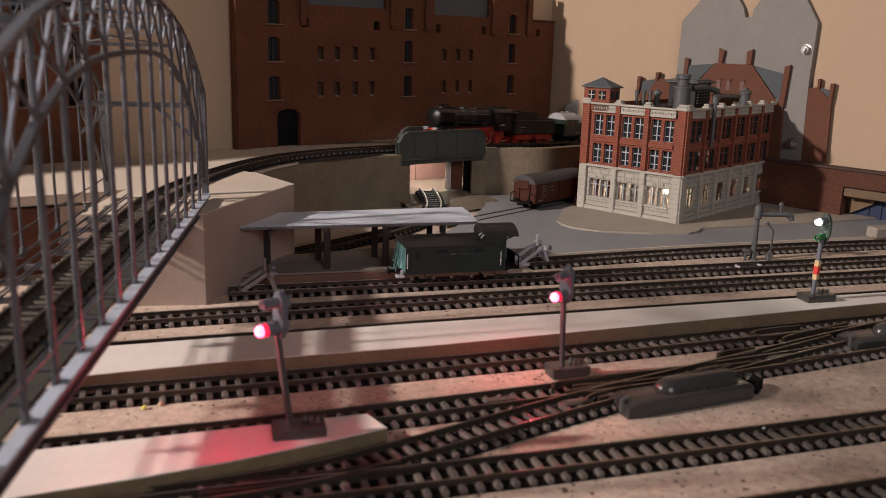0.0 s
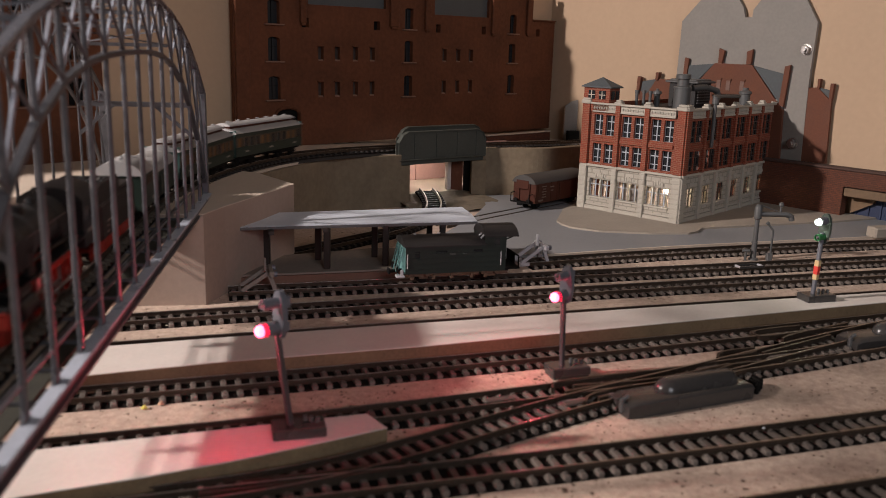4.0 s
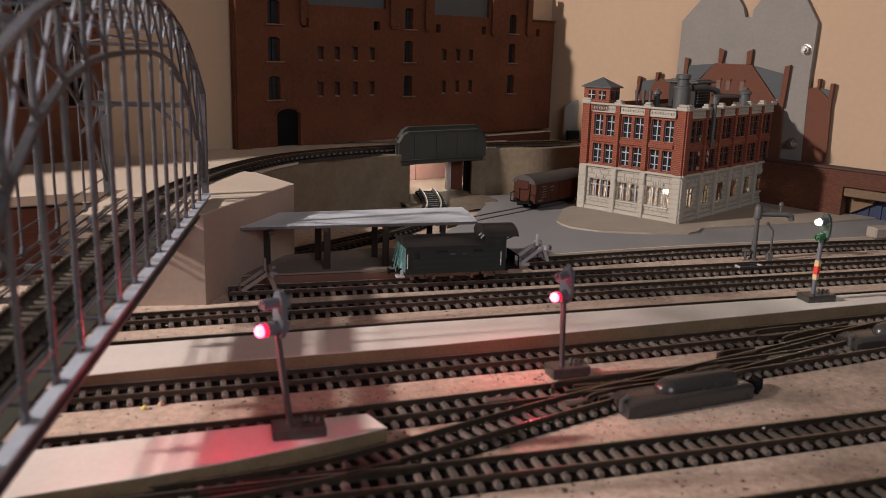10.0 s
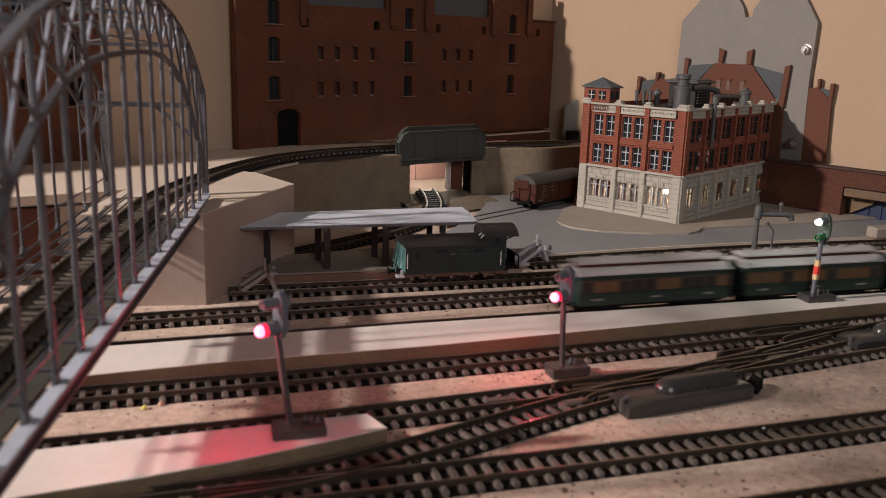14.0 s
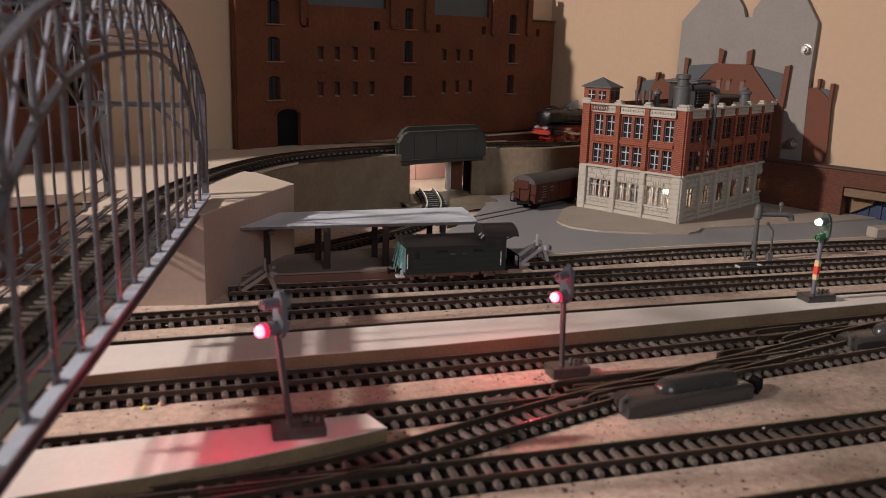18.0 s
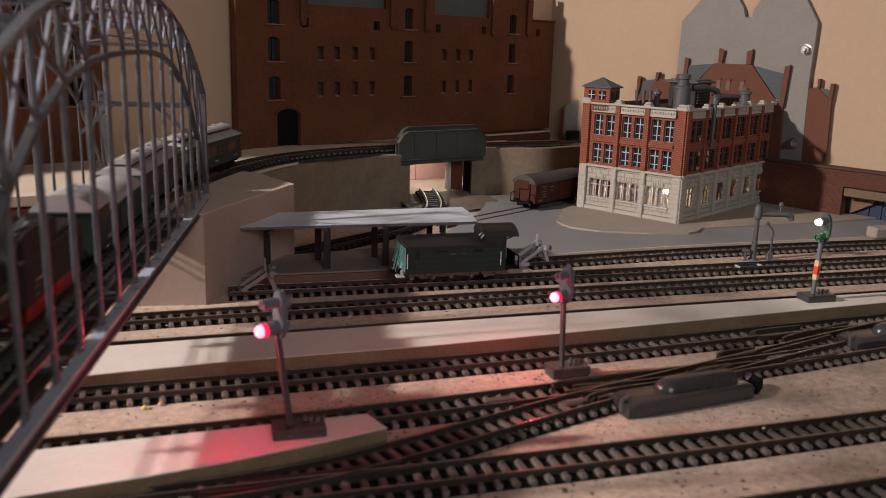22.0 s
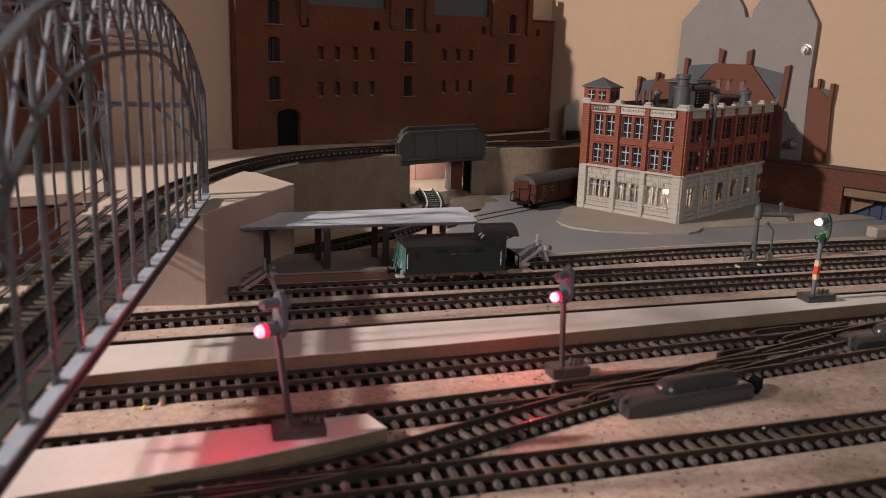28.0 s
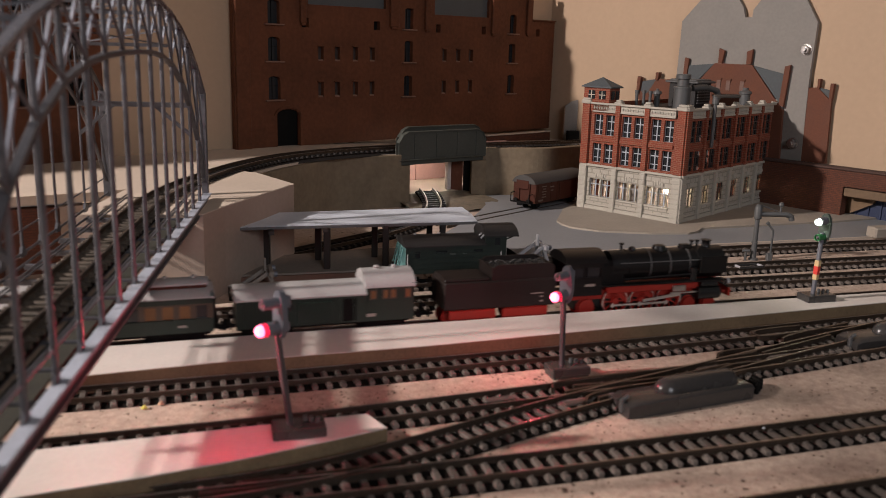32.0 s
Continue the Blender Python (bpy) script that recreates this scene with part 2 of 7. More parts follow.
# ---- mesh tools ----
class Shape:
    """Collects points and faces for one mesh."""

    def __init__(self):
        self.v, self.f, self.m = [], [], Matrix.Identity(4)

    def add(self, pts, faces):
        k = len(self.v)
        self.v += [tuple(self.m @ Vector(p)) for p in pts]
        self.f += [tuple(i + k for i in f) for f in faces]
        return self

    def box(self, x, y, z, sx, sy, sz, c=0.0, rz=0.0, m=None):
        """A box about (x, y, z) with edges chamfered by c."""
        hx, hy, hz = sx / 2, sy / 2, sz / 2
        t = Matrix.Translation((x, y, z)) @ Matrix.Rotation(radians(rz), 4, "Z")
        if m is not None:
            t = m @ t
        if c <= 0:
            p = [(a * hx, b * hy, d * hz) for a in (-1, 1) for b in (-1, 1) for d in (-1, 1)]
            f = [(0, 1, 3, 2), (4, 6, 7, 5), (0, 4, 5, 1), (2, 3, 7, 6), (0, 2, 6, 4), (1, 5, 7, 3)]
        else:
            c = min(c, hx * 0.9, hy * 0.9, hz * 0.9)
            p, idx = [], {}
            for a in (-1, 1):
                for b in (-1, 1):
                    for d in (-1, 1):
                        for ax in range(3):
                            idx[a, b, d, ax] = len(p)
                            q = [a * hx, b * hy, d * hz]
                            for o in range(3):
                                if o != ax:
                                    q[o] -= (a, b, d)[o] * c
                            p.append(tuple(q))
            f = []
            for a in (-1, 1):
                f.append([idx[a, b, d, 0] for b, d in ((-1, -1), (1, -1), (1, 1), (-1, 1))])
                f.append([idx[b, a, d, 1] for b, d in ((-1, -1), (1, -1), (1, 1), (-1, 1))])
                f.append([idx[b, d, a, 2] for b, d in ((-1, -1), (1, -1), (1, 1), (-1, 1))])
            for a in (-1, 1):
                for b in (-1, 1):
                    f.append([idx[a, b, -1, 0], idx[a, b, 1, 0], idx[a, b, 1, 1], idx[a, b, -1, 1]])
                    f.append([idx[a, -1, b, 0], idx[a, 1, b, 0], idx[a, 1, b, 2], idx[a, -1, b, 2]])
                    f.append([idx[-1, a, b, 1], idx[1, a, b, 1], idx[1, a, b, 2], idx[-1, a, b, 2]])
                    for d in (-1, 1):
                        f.append([idx[a, b, d, 0], idx[a, b, d, 1], idx[a, b, d, 2]])
        return self.add([tuple(t @ Vector(q)) for q in p], [tuple(q) for q in f])

    def bar(self, a, b, w, h=None, c=0.0, up=(0, 0, 1)):
        """A square bar from a to b, w wide and h high."""
        a, b = Vector(a), Vector(b)
        d = b - a
        x = d.normalized()
        u = Vector(up)
        if abs(x.dot(u)) > 0.99:
            u = Vector((0, 1, 0))
        y = u.cross(x).normalized()
        z = x.cross(y)
        m = Matrix((x, y, z)).transposed().to_4x4()
        m.translation = (a + b) / 2
        return self.box(0, 0, 0, d.length, w, h or w, c, m=m)

    def rod(self, a, b, r, r2=None, n=10):
        """A round rod or cone from a to b."""
        a, b = Vector(a), Vector(b)
        r2 = r if r2 is None else r2
        x = (b - a).normalized()
        u = Vector((0, 0, 1)) if abs(x.z) < 0.95 else Vector((1, 0, 0))
        y = u.cross(x).normalized()
        z = x.cross(y)
        p = []
        for c, q in ((a, r), (b, r2)):
            p += [tuple(c + (y * math.cos(k * math.tau / n) + z * math.sin(k * math.tau / n)) * q) for k in range(n)]
        f = [(k, (k + 1) % n, n + (k + 1) % n, n + k) for k in range(n)]
        f += [tuple(range(n - 1, -1, -1)), tuple(range(n, 2 * n))]
        return self.add(p, f)

    def lathe(self, x, y, prof, n=14):
        """A turned upright form; prof: rows of (radius, z)."""
        p = [(x + r * math.cos(k * math.tau / n), y + r * math.sin(k * math.tau / n), z) for r, z in prof for k in range(n)]
        f = [(i * n + k, i * n + (k + 1) % n, (i + 1) * n + (k + 1) % n, (i + 1) * n + k) for i in range(len(prof) - 1) for k in range(n)]
        f += [tuple(range(n - 1, -1, -1)), tuple((len(prof) - 1) * n + k for k in range(n))]
        return self.add(p, f)

    def prism(self, pts, z0, z1):
        """A plate with the outline pts (x, y), from z0 to z1."""
        n = len(pts)
        area = sum(pts[i][0] * pts[(i + 1) % n][1] - pts[(i + 1) % n][0] * pts[i][1] for i in range(n))
        if area < 0:
            pts = pts[::-1]
        p = [(x, y, z0) for x, y in pts] + [(x, y, z1) for x, y in pts]
        f = [(k, (k + 1) % n, n + (k + 1) % n, n + k) for k in range(n)]
        f += [tuple(range(n - 1, -1, -1)), tuple(range(n, 2 * n))]
        return self.add(p, f)

    def upright(self, pts, y0, y1):
        """A plate with the outline pts (x, z), from y0 to y1."""
        n = len(pts)
        area = sum(pts[i][0] * pts[(i + 1) % n][1] - pts[(i + 1) % n][0] * pts[i][1] for i in range(n))
        if area < 0:
            pts = pts[::-1]
        p = [(x, y0, z) for x, z in pts] + [(x, y1, z) for x, z in pts]
        f = [(n + k, n + (k + 1) % n, (k + 1) % n, k) for k in range(n)]
        f += [tuple(range(n)), tuple(range(2 * n - 1, n - 1, -1))]
        return self.add(p, f)

    def sweep(self, path, prof, closed=True):
        """A profile (side, height) swept along level path points."""
        n, p = len(prof), []
        for i, q in enumerate(path):
            a, b = Vector(path[max(0, i - 1)]), Vector(path[min(len(path) - 1, i + 1)])
            d = (b - a).normalized()
            s = Vector((-d.y, d.x, 0)).normalized()
            p += [tuple(Vector(q) + s * u + Vector((0, 0, w))) for u, w in prof]
        f = [(i * n + k, i * n + (k + 1) % n, (i + 1) * n + (k + 1) % n, (i + 1) * n + k) for i in range(len(path) - 1) for k in range(n)]
        f += [tuple(range(n - 1, -1, -1)), tuple((len(path) - 1) * n + k for k in range(n))]
        return self.add(p, f)

    def mesh(self, name, material, smooth=False):
        me = bpy.data.meshes.new(name)
        me.from_pydata(self.v, [], self.f)
        bm = bmesh.new()
        bm.from_mesh(me)
        bmesh.ops.recalc_face_normals(bm, faces=bm.faces)
        bm.to_mesh(me)
        bm.free()
        me.materials.append(material)
        if smooth:
            me.polygons.foreach_set("use_smooth", [True] * len(me.polygons))
            me.set_sharp_from_angle(angle=radians(35))
        return me


def part(name, shape, material, parent, label="", smooth=False, at=None):
    ob = new(name, shape.mesh(name, material, smooth) if isinstance(shape, Shape) else shape)
    ob.parent = parent
    if at is not None:
        ob.matrix_basis = at
    if label:
        ob["label"] = label
    return ob


def thing(name, m, label, category, group="", kind=""):
    ob = new(name)
    ob.empty_display_size = 0.01
    ob.matrix_world = m
    return tagged(ob, label, category, group, kind)


def solid(name, shape, material, label, category="", kind="structure", smooth=False, m=None, group=""):
    ob = new(name, shape.mesh(name, material, smooth))
    if m is not None:
        ob.matrix_world = m
    return tagged(ob, label, category or name.replace("_", " ").rstrip(" 0123456789"), group, kind)


def smooth_path(pts, step=0.004, closed=False):
    """Evenly spaced points on a smooth line through pts."""
    q = [Vector((*p, 0.0)) if len(p) == 2 else Vector(p) for p in pts]
    n, out = len(q), []
    for i in range(n if closed else n - 1):
        if closed:
            a, b, c, d = q[i - 1], q[i], q[(i + 1) % n], q[(i + 2) % n]
        else:
            b, c = q[i], q[i + 1]
            a = q[i - 1] if i else b * 2 - c
            d = q[i + 2] if i + 2 < n else c * 2 - b
        t1 = max((b - a).length, 1e-9) ** 0.5
        t2 = t1 + (c - b).length ** 0.5
        t3 = t2 + max((d - c).length, 1e-9) ** 0.5
        m = max(2, int((c - b).length / 0.002))
        for k in range(m):
            t = t1 + (t2 - t1) * k / m
            a1, a2, a3 = a.lerp(b, t / t1), b.lerp(c, (t - t1) / (t2 - t1)), c.lerp(d, (t - t2) / (t3 - t2))
            b1, b2 = a1.lerp(a2, t / t2), a2.lerp(a3, (t - t1) / (t3 - t1))
            out.append(b1.lerp(b2, (t - t1) / (t2 - t1)))
    out.append(q[0].copy() if closed else q[-1].copy())
    return Line(out, step)


class Line:
    def __init__(self, pts, step):
        self.p = pts
        self.s = [0.0]
        for a, b in zip(pts, pts[1:]):
            self.s.append(self.s[-1] + (b - a).length)
        self.length = self.s[-1]
        self.arr = np.array(self.s)

    def at(self, s):
        i = int(min(max(np.searchsorted(self.arr, s, side="right") - 1, 0), len(self.p) - 2))
        return self.p[i].lerp(self.p[i + 1], (s - self.s[i]) / (self.s[i + 1] - self.s[i]))

    def even(self, step, a=0.0, b=None):
        b = self.length if b is None else b
        n = max(1, round((b - a) / step))
        return [self.at(a + (b - a) * k / n) for k in range(n + 1)]

    def stand(self, s):
        p, a, b = self.at(s), self.at(max(0, s - 0.002)), self.at(min(self.length, s + 0.002))
        d = b - a
        return Matrix.Translation(p) @ Matrix.Rotation(math.atan2(d.y, d.x), 4, "Z")

# ---- the room and the board ----
CORNER = Vector((0.0995, 0.8522, 0))


def frame_at(p, deg):
    return Matrix.Translation((p[0], p[1], p[2] if len(p) > 2 else 0.0)) @ Matrix.Rotation(radians(deg), 4, "Z")


def build_room():
    # back wall: local x runs back along the wall from the corner
    s = Shape().box(-0.2200, 0.006, -0.264, 0.440, 0.012, 0.872)
    # Added unseen end strip: blocks lamp light leaking between facade and wall.
    s.box(-0.4460, -0.0005, -0.264, 0.012, 0.017, 0.872)
    solid("wall_back", s, BEIGE_WALL, "beige painted low backdrop wall behind the layout", "wall", m=frame_at(CORNER, 44.0))
    s = Shape()
    s.box(0.0235, 0.001, 0.55, 0.047, 0.012, 2.5)
    s.box(0.230, 0.001, 0.55, 0.260, 0.012, 2.5)
    s.box(0.0735, 0.001, 0.932, 0.053, 0.012, 1.736)
    s.box(0.0735, 0.001, -0.338, 0.053, 0.012, 0.724)
    solid("wall_right", s, BEIGE_WALL, "beige painted wall beside the factory", "wall", m=frame_at(CORNER, -47.5))
    r = 2.2
    for nm, x, y, sx, sy in (("wall_north", 0, r, 2 * r, 0.02), ("wall_south", 0, -r, 2 * r, 0.02), ("wall_east", r, 0, 0.02, 2 * r - 0.04), ("wall_west", -r, 0, 0.02, 2 * r - 0.04)):
        solid(nm, Shape().box(x, y, 0.55, sx, sy, 2.56), ROOM_WALL, "plain warm room wall", "wall")
    solid("floor", Shape().box(0, 0, -0.745, 4.4, 4.4, 0.02), TIMBER, "brown room floor", "floor")
    solid("ceiling", Shape().box(0, 0, 1.85, 4.4, 4.4, 0.02), ROOM_WALL, "plain pale room ceiling", "ceiling")
    s = Shape().prism([(-0.62, -0.42), (0.75, -0.42), (0.75, 0.98), (0.26, 0.98), (0.104, 0.872), (-0.62, 0.16)], -0.018, 0.0013)
    solid("ground", s, CORK, "tan cork board under the tracks", "ground")


def build_levels():
    # the upper shelf
    def inset(pts):
        line = smooth_path(pts)
        return [tuple((line.stand(s) @ Vector((0, 0.003, 0)))[:2]) for s in np.linspace(0, line.length, 24)]
    lft_pts = [(-0.1120, 0.4880), (-0.1091, 0.4990), (-0.1003, 0.530), (-0.0873, 0.5585), (-0.0729, 0.5855), (-0.0315, 0.6150)]
    rgt_pts = [(0.0287, 0.6655), (0.050, 0.6695), (0.0748, 0.6745), (0.107, 0.697), (0.17, 0.735)]
    front = inset(lft_pts) + inset(rgt_pts) + [(0.185, 0.742)]
    back = [(0.1005, 0.8515), (-0.1464 - 0.0065, 0.6038 + 0.0062), (-0.50, 0.272), (-0.36, 0.265), (-0.2088, 0.4004), (-0.186, 0.4152), (-0.1700, 0.425)]
    # it falls gently towards the room's corner from the line q = 0.05
    def q_of(p):
        return (p[0] + 0.1464) * 0.7193 + (p[1] - 0.6038) * 0.6947
    ring = front + back

    def clip(pts, keep):
        out = []
        for p, r in zip(pts, pts[1:] + pts[:1]):
            a, b = q_of(p) - 0.05, q_of(r) - 0.05
            if keep * a >= 0:
                out.append(p)
            if a * b < 0:
                f = a / (a - b)
                out.append((p[0] + (r[0] - p[0]) * f, p[1] + (r[1] - p[1]) * f))
        return out
    for keep in (-1, 1):
        pts = clip(ring, keep)
        n = len(pts)
        if sum(pts[i][0] * pts[(i + 1) % n][1] - pts[(i + 1) % n][0] * pts[i][1] for i in range(n)) < 0:
            pts = pts[::-1]
        zz = [0.0403 - 0.036 * max(0.0, q_of(p) - 0.05) for p in pts]
        s = Shape()
        s.add([(x, y, z - 0.0045) for (x, y), z in zip(pts, zz)] + [(x, y, z) for (x, y), z in zip(pts, zz)], [(k, (k + 1) % n, n + (k + 1) % n, n + k) for k in range(n)] + [tuple(range(n - 1, -1, -1)), tuple(range(n, 2 * n))])
        solid("upper_shelf_1" if keep < 0 else "upper_shelf_2", s, SHELF_WHITE, "pale painted upper shelf board carrying the back track", "shelf")
    # retaining walls under its edge
    def wall(a, b, t=0.006, z0=0.0, z1=0.0412, s=None):
        s = s or Shape()
        d = Vector((b[0] - a[0], b[1] - a[1], 0))
        n = Vector((-d.y, d.x, 0)).normalized() * t
        return s.prism([a, b, (b[0] + n.x, b[1] + n.y), (a[0] + n.x, a[1] + n.y)], z0, z1)
    s = Shape()
    lft = smooth_path(lft_pts)
    s.sweep([(p.x, p.y, 0) for p in lft.even(0.004)], [(0, 0), (0, 0.0384), (0.0004, 0.0388), (0.006, 0.0388), (0.006, 0)])
    solid("retaining_wall_1", s, CONCRETE, "grey-brown painted retaining wall, curved", "retaining wall")
    s = Shape()
    rgt = smooth_path(rgt_pts)
    s.sweep([(p.x, p.y, 0) for p in rgt.even(0.004)], [(0, 0), (0, 0.0392), (0.0004, 0.0396), (0.006, 0.0396), (0.006, 0)])
    solid("retaining_wall_2", s, CONCRETE, "grey-brown painted retaining wall beside the underpass", "retaining wall")
    # the bridge abutment
    out = [(-0.156, 0.3592), (-0.1042, 0.3675), (-0.1000, 0.387), (-0.0800, 0.4540), (-0.107, 0.4885), (-0.13, 0.50), (-0.158, 0.44)]
    s = Shape().prism(out, 0.0, 0.0418)
    ob = solid("bridge_abutment", s, PINK_WALL, "dull pink-brown painted abutment block under the arch bridge", "abutment")
    s = Shape().prism([(x * 0.999, y) for x, y in out], 0.0419, 0.0424)
    solid("abutment_cap", s, SHELF_WHITE, "pale painted top of the abutment", "abutment")
    # wall under the far shelf, beyond the arch bridge
    s = Shape()
    wall((-0.36, 0.2665), (-0.2100, 0.4005), 0.006, 0.0, 0.034, s)
    wall((-0.2098, 0.4010), (-0.1880, 0.4148), 0.006, 0.0, 0.034, s)
    solid("shelf_wall_1", s, DARK_BRICK, "dark red-brown brick wall under the far shelf", "brick wall")
    s = Shape()
    wall((-0.1878, 0.4151), (-0.168, 0.4275), 0.006, 0.0, 0.034, s)
    solid("shelf_wall_2", s, PINK_WALL, "dull painted wall under the far shelf", "wall")
    # Flat black plate on the wall; the opening's darkness is its colour.
    m = frame_at((-0.1812, 0.4192, 0.014), 32.2)
    s = Shape()
    arc = [(-0.0043, -0.014), (0.0043, -0.014)] + [(0.0043 * math.cos(a), 0.012 + 0.0046 * math.sin(a)) for a in np.linspace(0, math.pi, 14)]
    s.upright(arc, -0.0006, 0.003)
    solid("tunnel_mouth", s, BLACK, "black arched plate for the dark tunnel mouth under the shelf", "tunnel", m=m)


def build_platforms():
    def slab(name, outline, z0, z1, label, edge=0.0006):
        t = thing(name, pose(0, 0, 0), label, "platform", kind="structure")
        cx, cy = sum(p[0] for p in outline) / len(outline), sum(p[1] for p in outline) / len(outline)
        part("side", Shape().prism(outline, z0, z1 - 0.0003), EDGE_BROWN, t, "brown painted edge")
        part("top", Shape().prism([(cx + (x - cx) * 0.9995, cy + (y - cy) * 0.997) for x, y in outline], z1 - 0.0003, z1), CREAM, t, "cream painted surface")
        return t
    far = [(-0.1195, 0.2941), (-0.0802, 0.3075), (-0.0179, 0.3282), (0.0522, 0.3500), (0.0961, 0.3640), (0.2121, 0.3996), (0.30, 0.4265)]
    near = [(0.30, 0.419), (0.2035, 0.3821), (0.0900, 0.3400), (-0.0039, 0.3050), (-0.0739, 0.2827), (-0.1188, 0.2650)]
    slab("platform_1", far + near, 0.0, 0.008, "long cream island platform with a brown edge")
    slab("platform_2", [(-0.125, 0.2078), (-0.1122, 0.2120), (-0.0214, 0.2433), (-0.0147, 0.2339), (-0.0336, 0.2224), (-0.0557, 0.2099), (-0.0749, 0.2004), (-0.0999, 0.1896), (-0.125, 0.178)], 0.0, 0.008, "short cream platform end with a brown edge")
    t = thing("platform_3", pose(0, 0, 0), "low grey platform with a brown edge under the canopy", "platform", kind="structure")
    o = [(-0.097, 0.3995), (-0.0263, 0.4198), (0.034, 0.4372), (0.034, 0.4515), (-0.005, 0.470), (-0.04, 0.463), (-0.0835, 0.4415)]
    part("side", Shape().prism(o, 0.0, 0.0052), mat("red_brown_platform_side", (0.15, 0.075, 0.05), 0.8, vary=0.15), t, "red-brown painted edge")
    part("top", Shape().prism([(x, y + 0.0012) for x, y in o], 0.0053, 0.0062), mat("brown_grey_platform_paint", (0.19, 0.155, 0.125), 0.8, vary=0.18, grain=900, blotch=60, bump=0.3), t, "brown-grey painted surface")
    s = Shape().prism([(-0.010, 0.4665), (0.0586, 0.4736), (0.1288, 0.5020), (0.2890, 0.5547), (0.345, 0.575), (0.345, 0.583), (0.275, 0.661), (0.19, 0.745), (0.107, 0.694), (0.0748, 0.6735), (0.029, 0.664), (0.0304, 0.624), (0.0209, 0.5806), (0.0, 0.52)], 0.0, 0.0032)
    edge = smooth_path([(0.0590, 0.4730), (0.1290, 0.5012), (0.2890, 0.5540), (0.344, 0.5740)])
    solid("street_edge", Shape().sweep([tuple(p) for p in edge.even(0.006)], [(-0.0005, 0.0006), (0.0007, 0.0006), (0.0007, 0.0036), (-0.0005, 0.0035)]), SHELF_WHITE, "thin pale worn edge of the street board", "kerb")
    solid("street", s, STREET, "grey painted street board beside the tracks", "street")
    s = Shape().prism([(0.0751, 0.5669), (0.0770, 0.557), (0.0820, 0.5480), (0.0986, 0.5385), (0.1304, 0.5364), (0.1560, 0.540), (0.1635, 0.5461), (0.1692, 0.5573), (0.2107, 0.5723), (0.2738, 0.5948), (0.31, 0.612), (0.255, 0.672), (0.185, 0.735), (0.11, 0.66), (0.085, 0.61)], 0.0032, 0.0044)
    solid("pavement", s, PLATE, "beige painted pavement plate round the factory", "pavement")


def build_underpass():
    a, ang = (-0.0254, 0.6255), 36.8
    m = frame_at(a, ang)
    t = thing("girder_bridge", m, "grey-green plate girder railway bridge over the underpass", "bridge")
    rear = 0.027
    for y in (-0.0035, rear):
        dx = 0.0 if y < 0.01 else 0.0205
        pl = Shape()
        pl.m = Matrix.Translation((dx, 0, 0))
        pl.upright([(-0.0125, 0.0345), (0.0657, 0.0345), (0.0657, 0.0475), (0.0635, 0.0520), (0.0590, 0.0543), (-0.0045, 0.0543), (-0.0090, 0.0520), (-0.0125, 0.0470)], y, y + 0.0022)
        g = part("girder", pl, GIRDER, t)
        lip = Shape()
        lip.m = pl.m
        top = [(-0.0125, 0.0345), (-0.0125, 0.0470), (-0.0090, 0.0520), (-0.0045, 0.0543), (0.0590, 0.0543), (0.0635, 0.0520), (0.0657, 0.0475), (0.0657, 0.0345)]
        for p, q in zip(top, top[1:]):
            lip.bar((p[0], y + 0.0011, p[1]), (q[0], y + 0.0011, q[1]), 0.0042, 0.0008)
        part("flange", lip, GIRDER, g)
        for x in (0.001, 0.0205, 0.0395, 0.0575):
            part("stiffener", Shape().box(x + dx, y - 0.0001 if y < 0.01 else y + 0.0023, 0.0442, 0.0008, 0.0008, 0.0180, 0.0002), GIRDER, g)
        part("bottom_flange", Shape().box(0.0266 + dx, y + 0.0011, 0.0343, 0.079, 0.0050, 0.0010, 0.0003), GIRDER, g)
    part("deck", Shape().box(0.0366, 0.0130, 0.0345, 0.090, 0.0240, 0.0016), BLACK, t, "dark deck under the track")
    # Added dark strip draws the shadow below the bottom flange.
    part("soffit", Shape().box(0.0266, 0.0000, 0.0324, 0.079, 0.0044, 0.0034, 0.0003), GIRDER, t)
    for x0, x1 in ((-0.0125, -0.0035), (0.0533, 0.0672)):
        p = thing("bridge_pier", m, "grey-brown painted pier of the underpass", "pier", "underpass piers", "structure")
        body = Shape().prism([(x0, -0.0045), (x1, -0.0045), (x1 + 0.0205, 0.0290), (x0 + 0.0205, 0.0290)], 0.0, 0.0306)
        part("body", body, CONCRETE, p)
        part("bearing", Shape().box((x0 + x1) / 2, 0.004, 0.0311, (x1 - x0) * 0.7, 0.006, 0.0010), GIRDER, p)
    # the lit space beyond
    s = Shape().prism([(-0.03, 0.0165), (0.09, 0.0085), (0.15, 0.0085), (0.15, 0.072), (-0.03, 0.072)], 0.0005, 0.0060)
    solid("underpass_floor", s, SHELF_WHITE, "white painted floor beyond the underpass", "floor", m=m)
    s = Shape().box(0.05, 0.0700, 0.0185, 0.20, 0.003, 0.032)
    s.box(0.0525, 0.0682, 0.0185, 0.0008, 0.001, 0.032)
    solid("underpass_wall", s, mat("pale_red_brick_wall", (0.50, 0.30, 0.25), 0.85, vary=0.08), "pale red wall beyond the underpass", "wall", m=m)
    s = Shape().box(0.0486, 0.0190, 0.0195, 0.0036, 0.0036, 0.027, 0.0003)
    solid("white_post", s, CREAM, "cream painted post in the underpass", "post", kind="object", m=m)
    s = Shape().bar((0.0508, 0.0185, 0.0195), (0.0555, 0.0098, 0.0195), 0.0012, 0.027)
    solid("underpass_wall_2", s, RED_CARD, "red-brown side wall in the underpass", "wall", m=m)
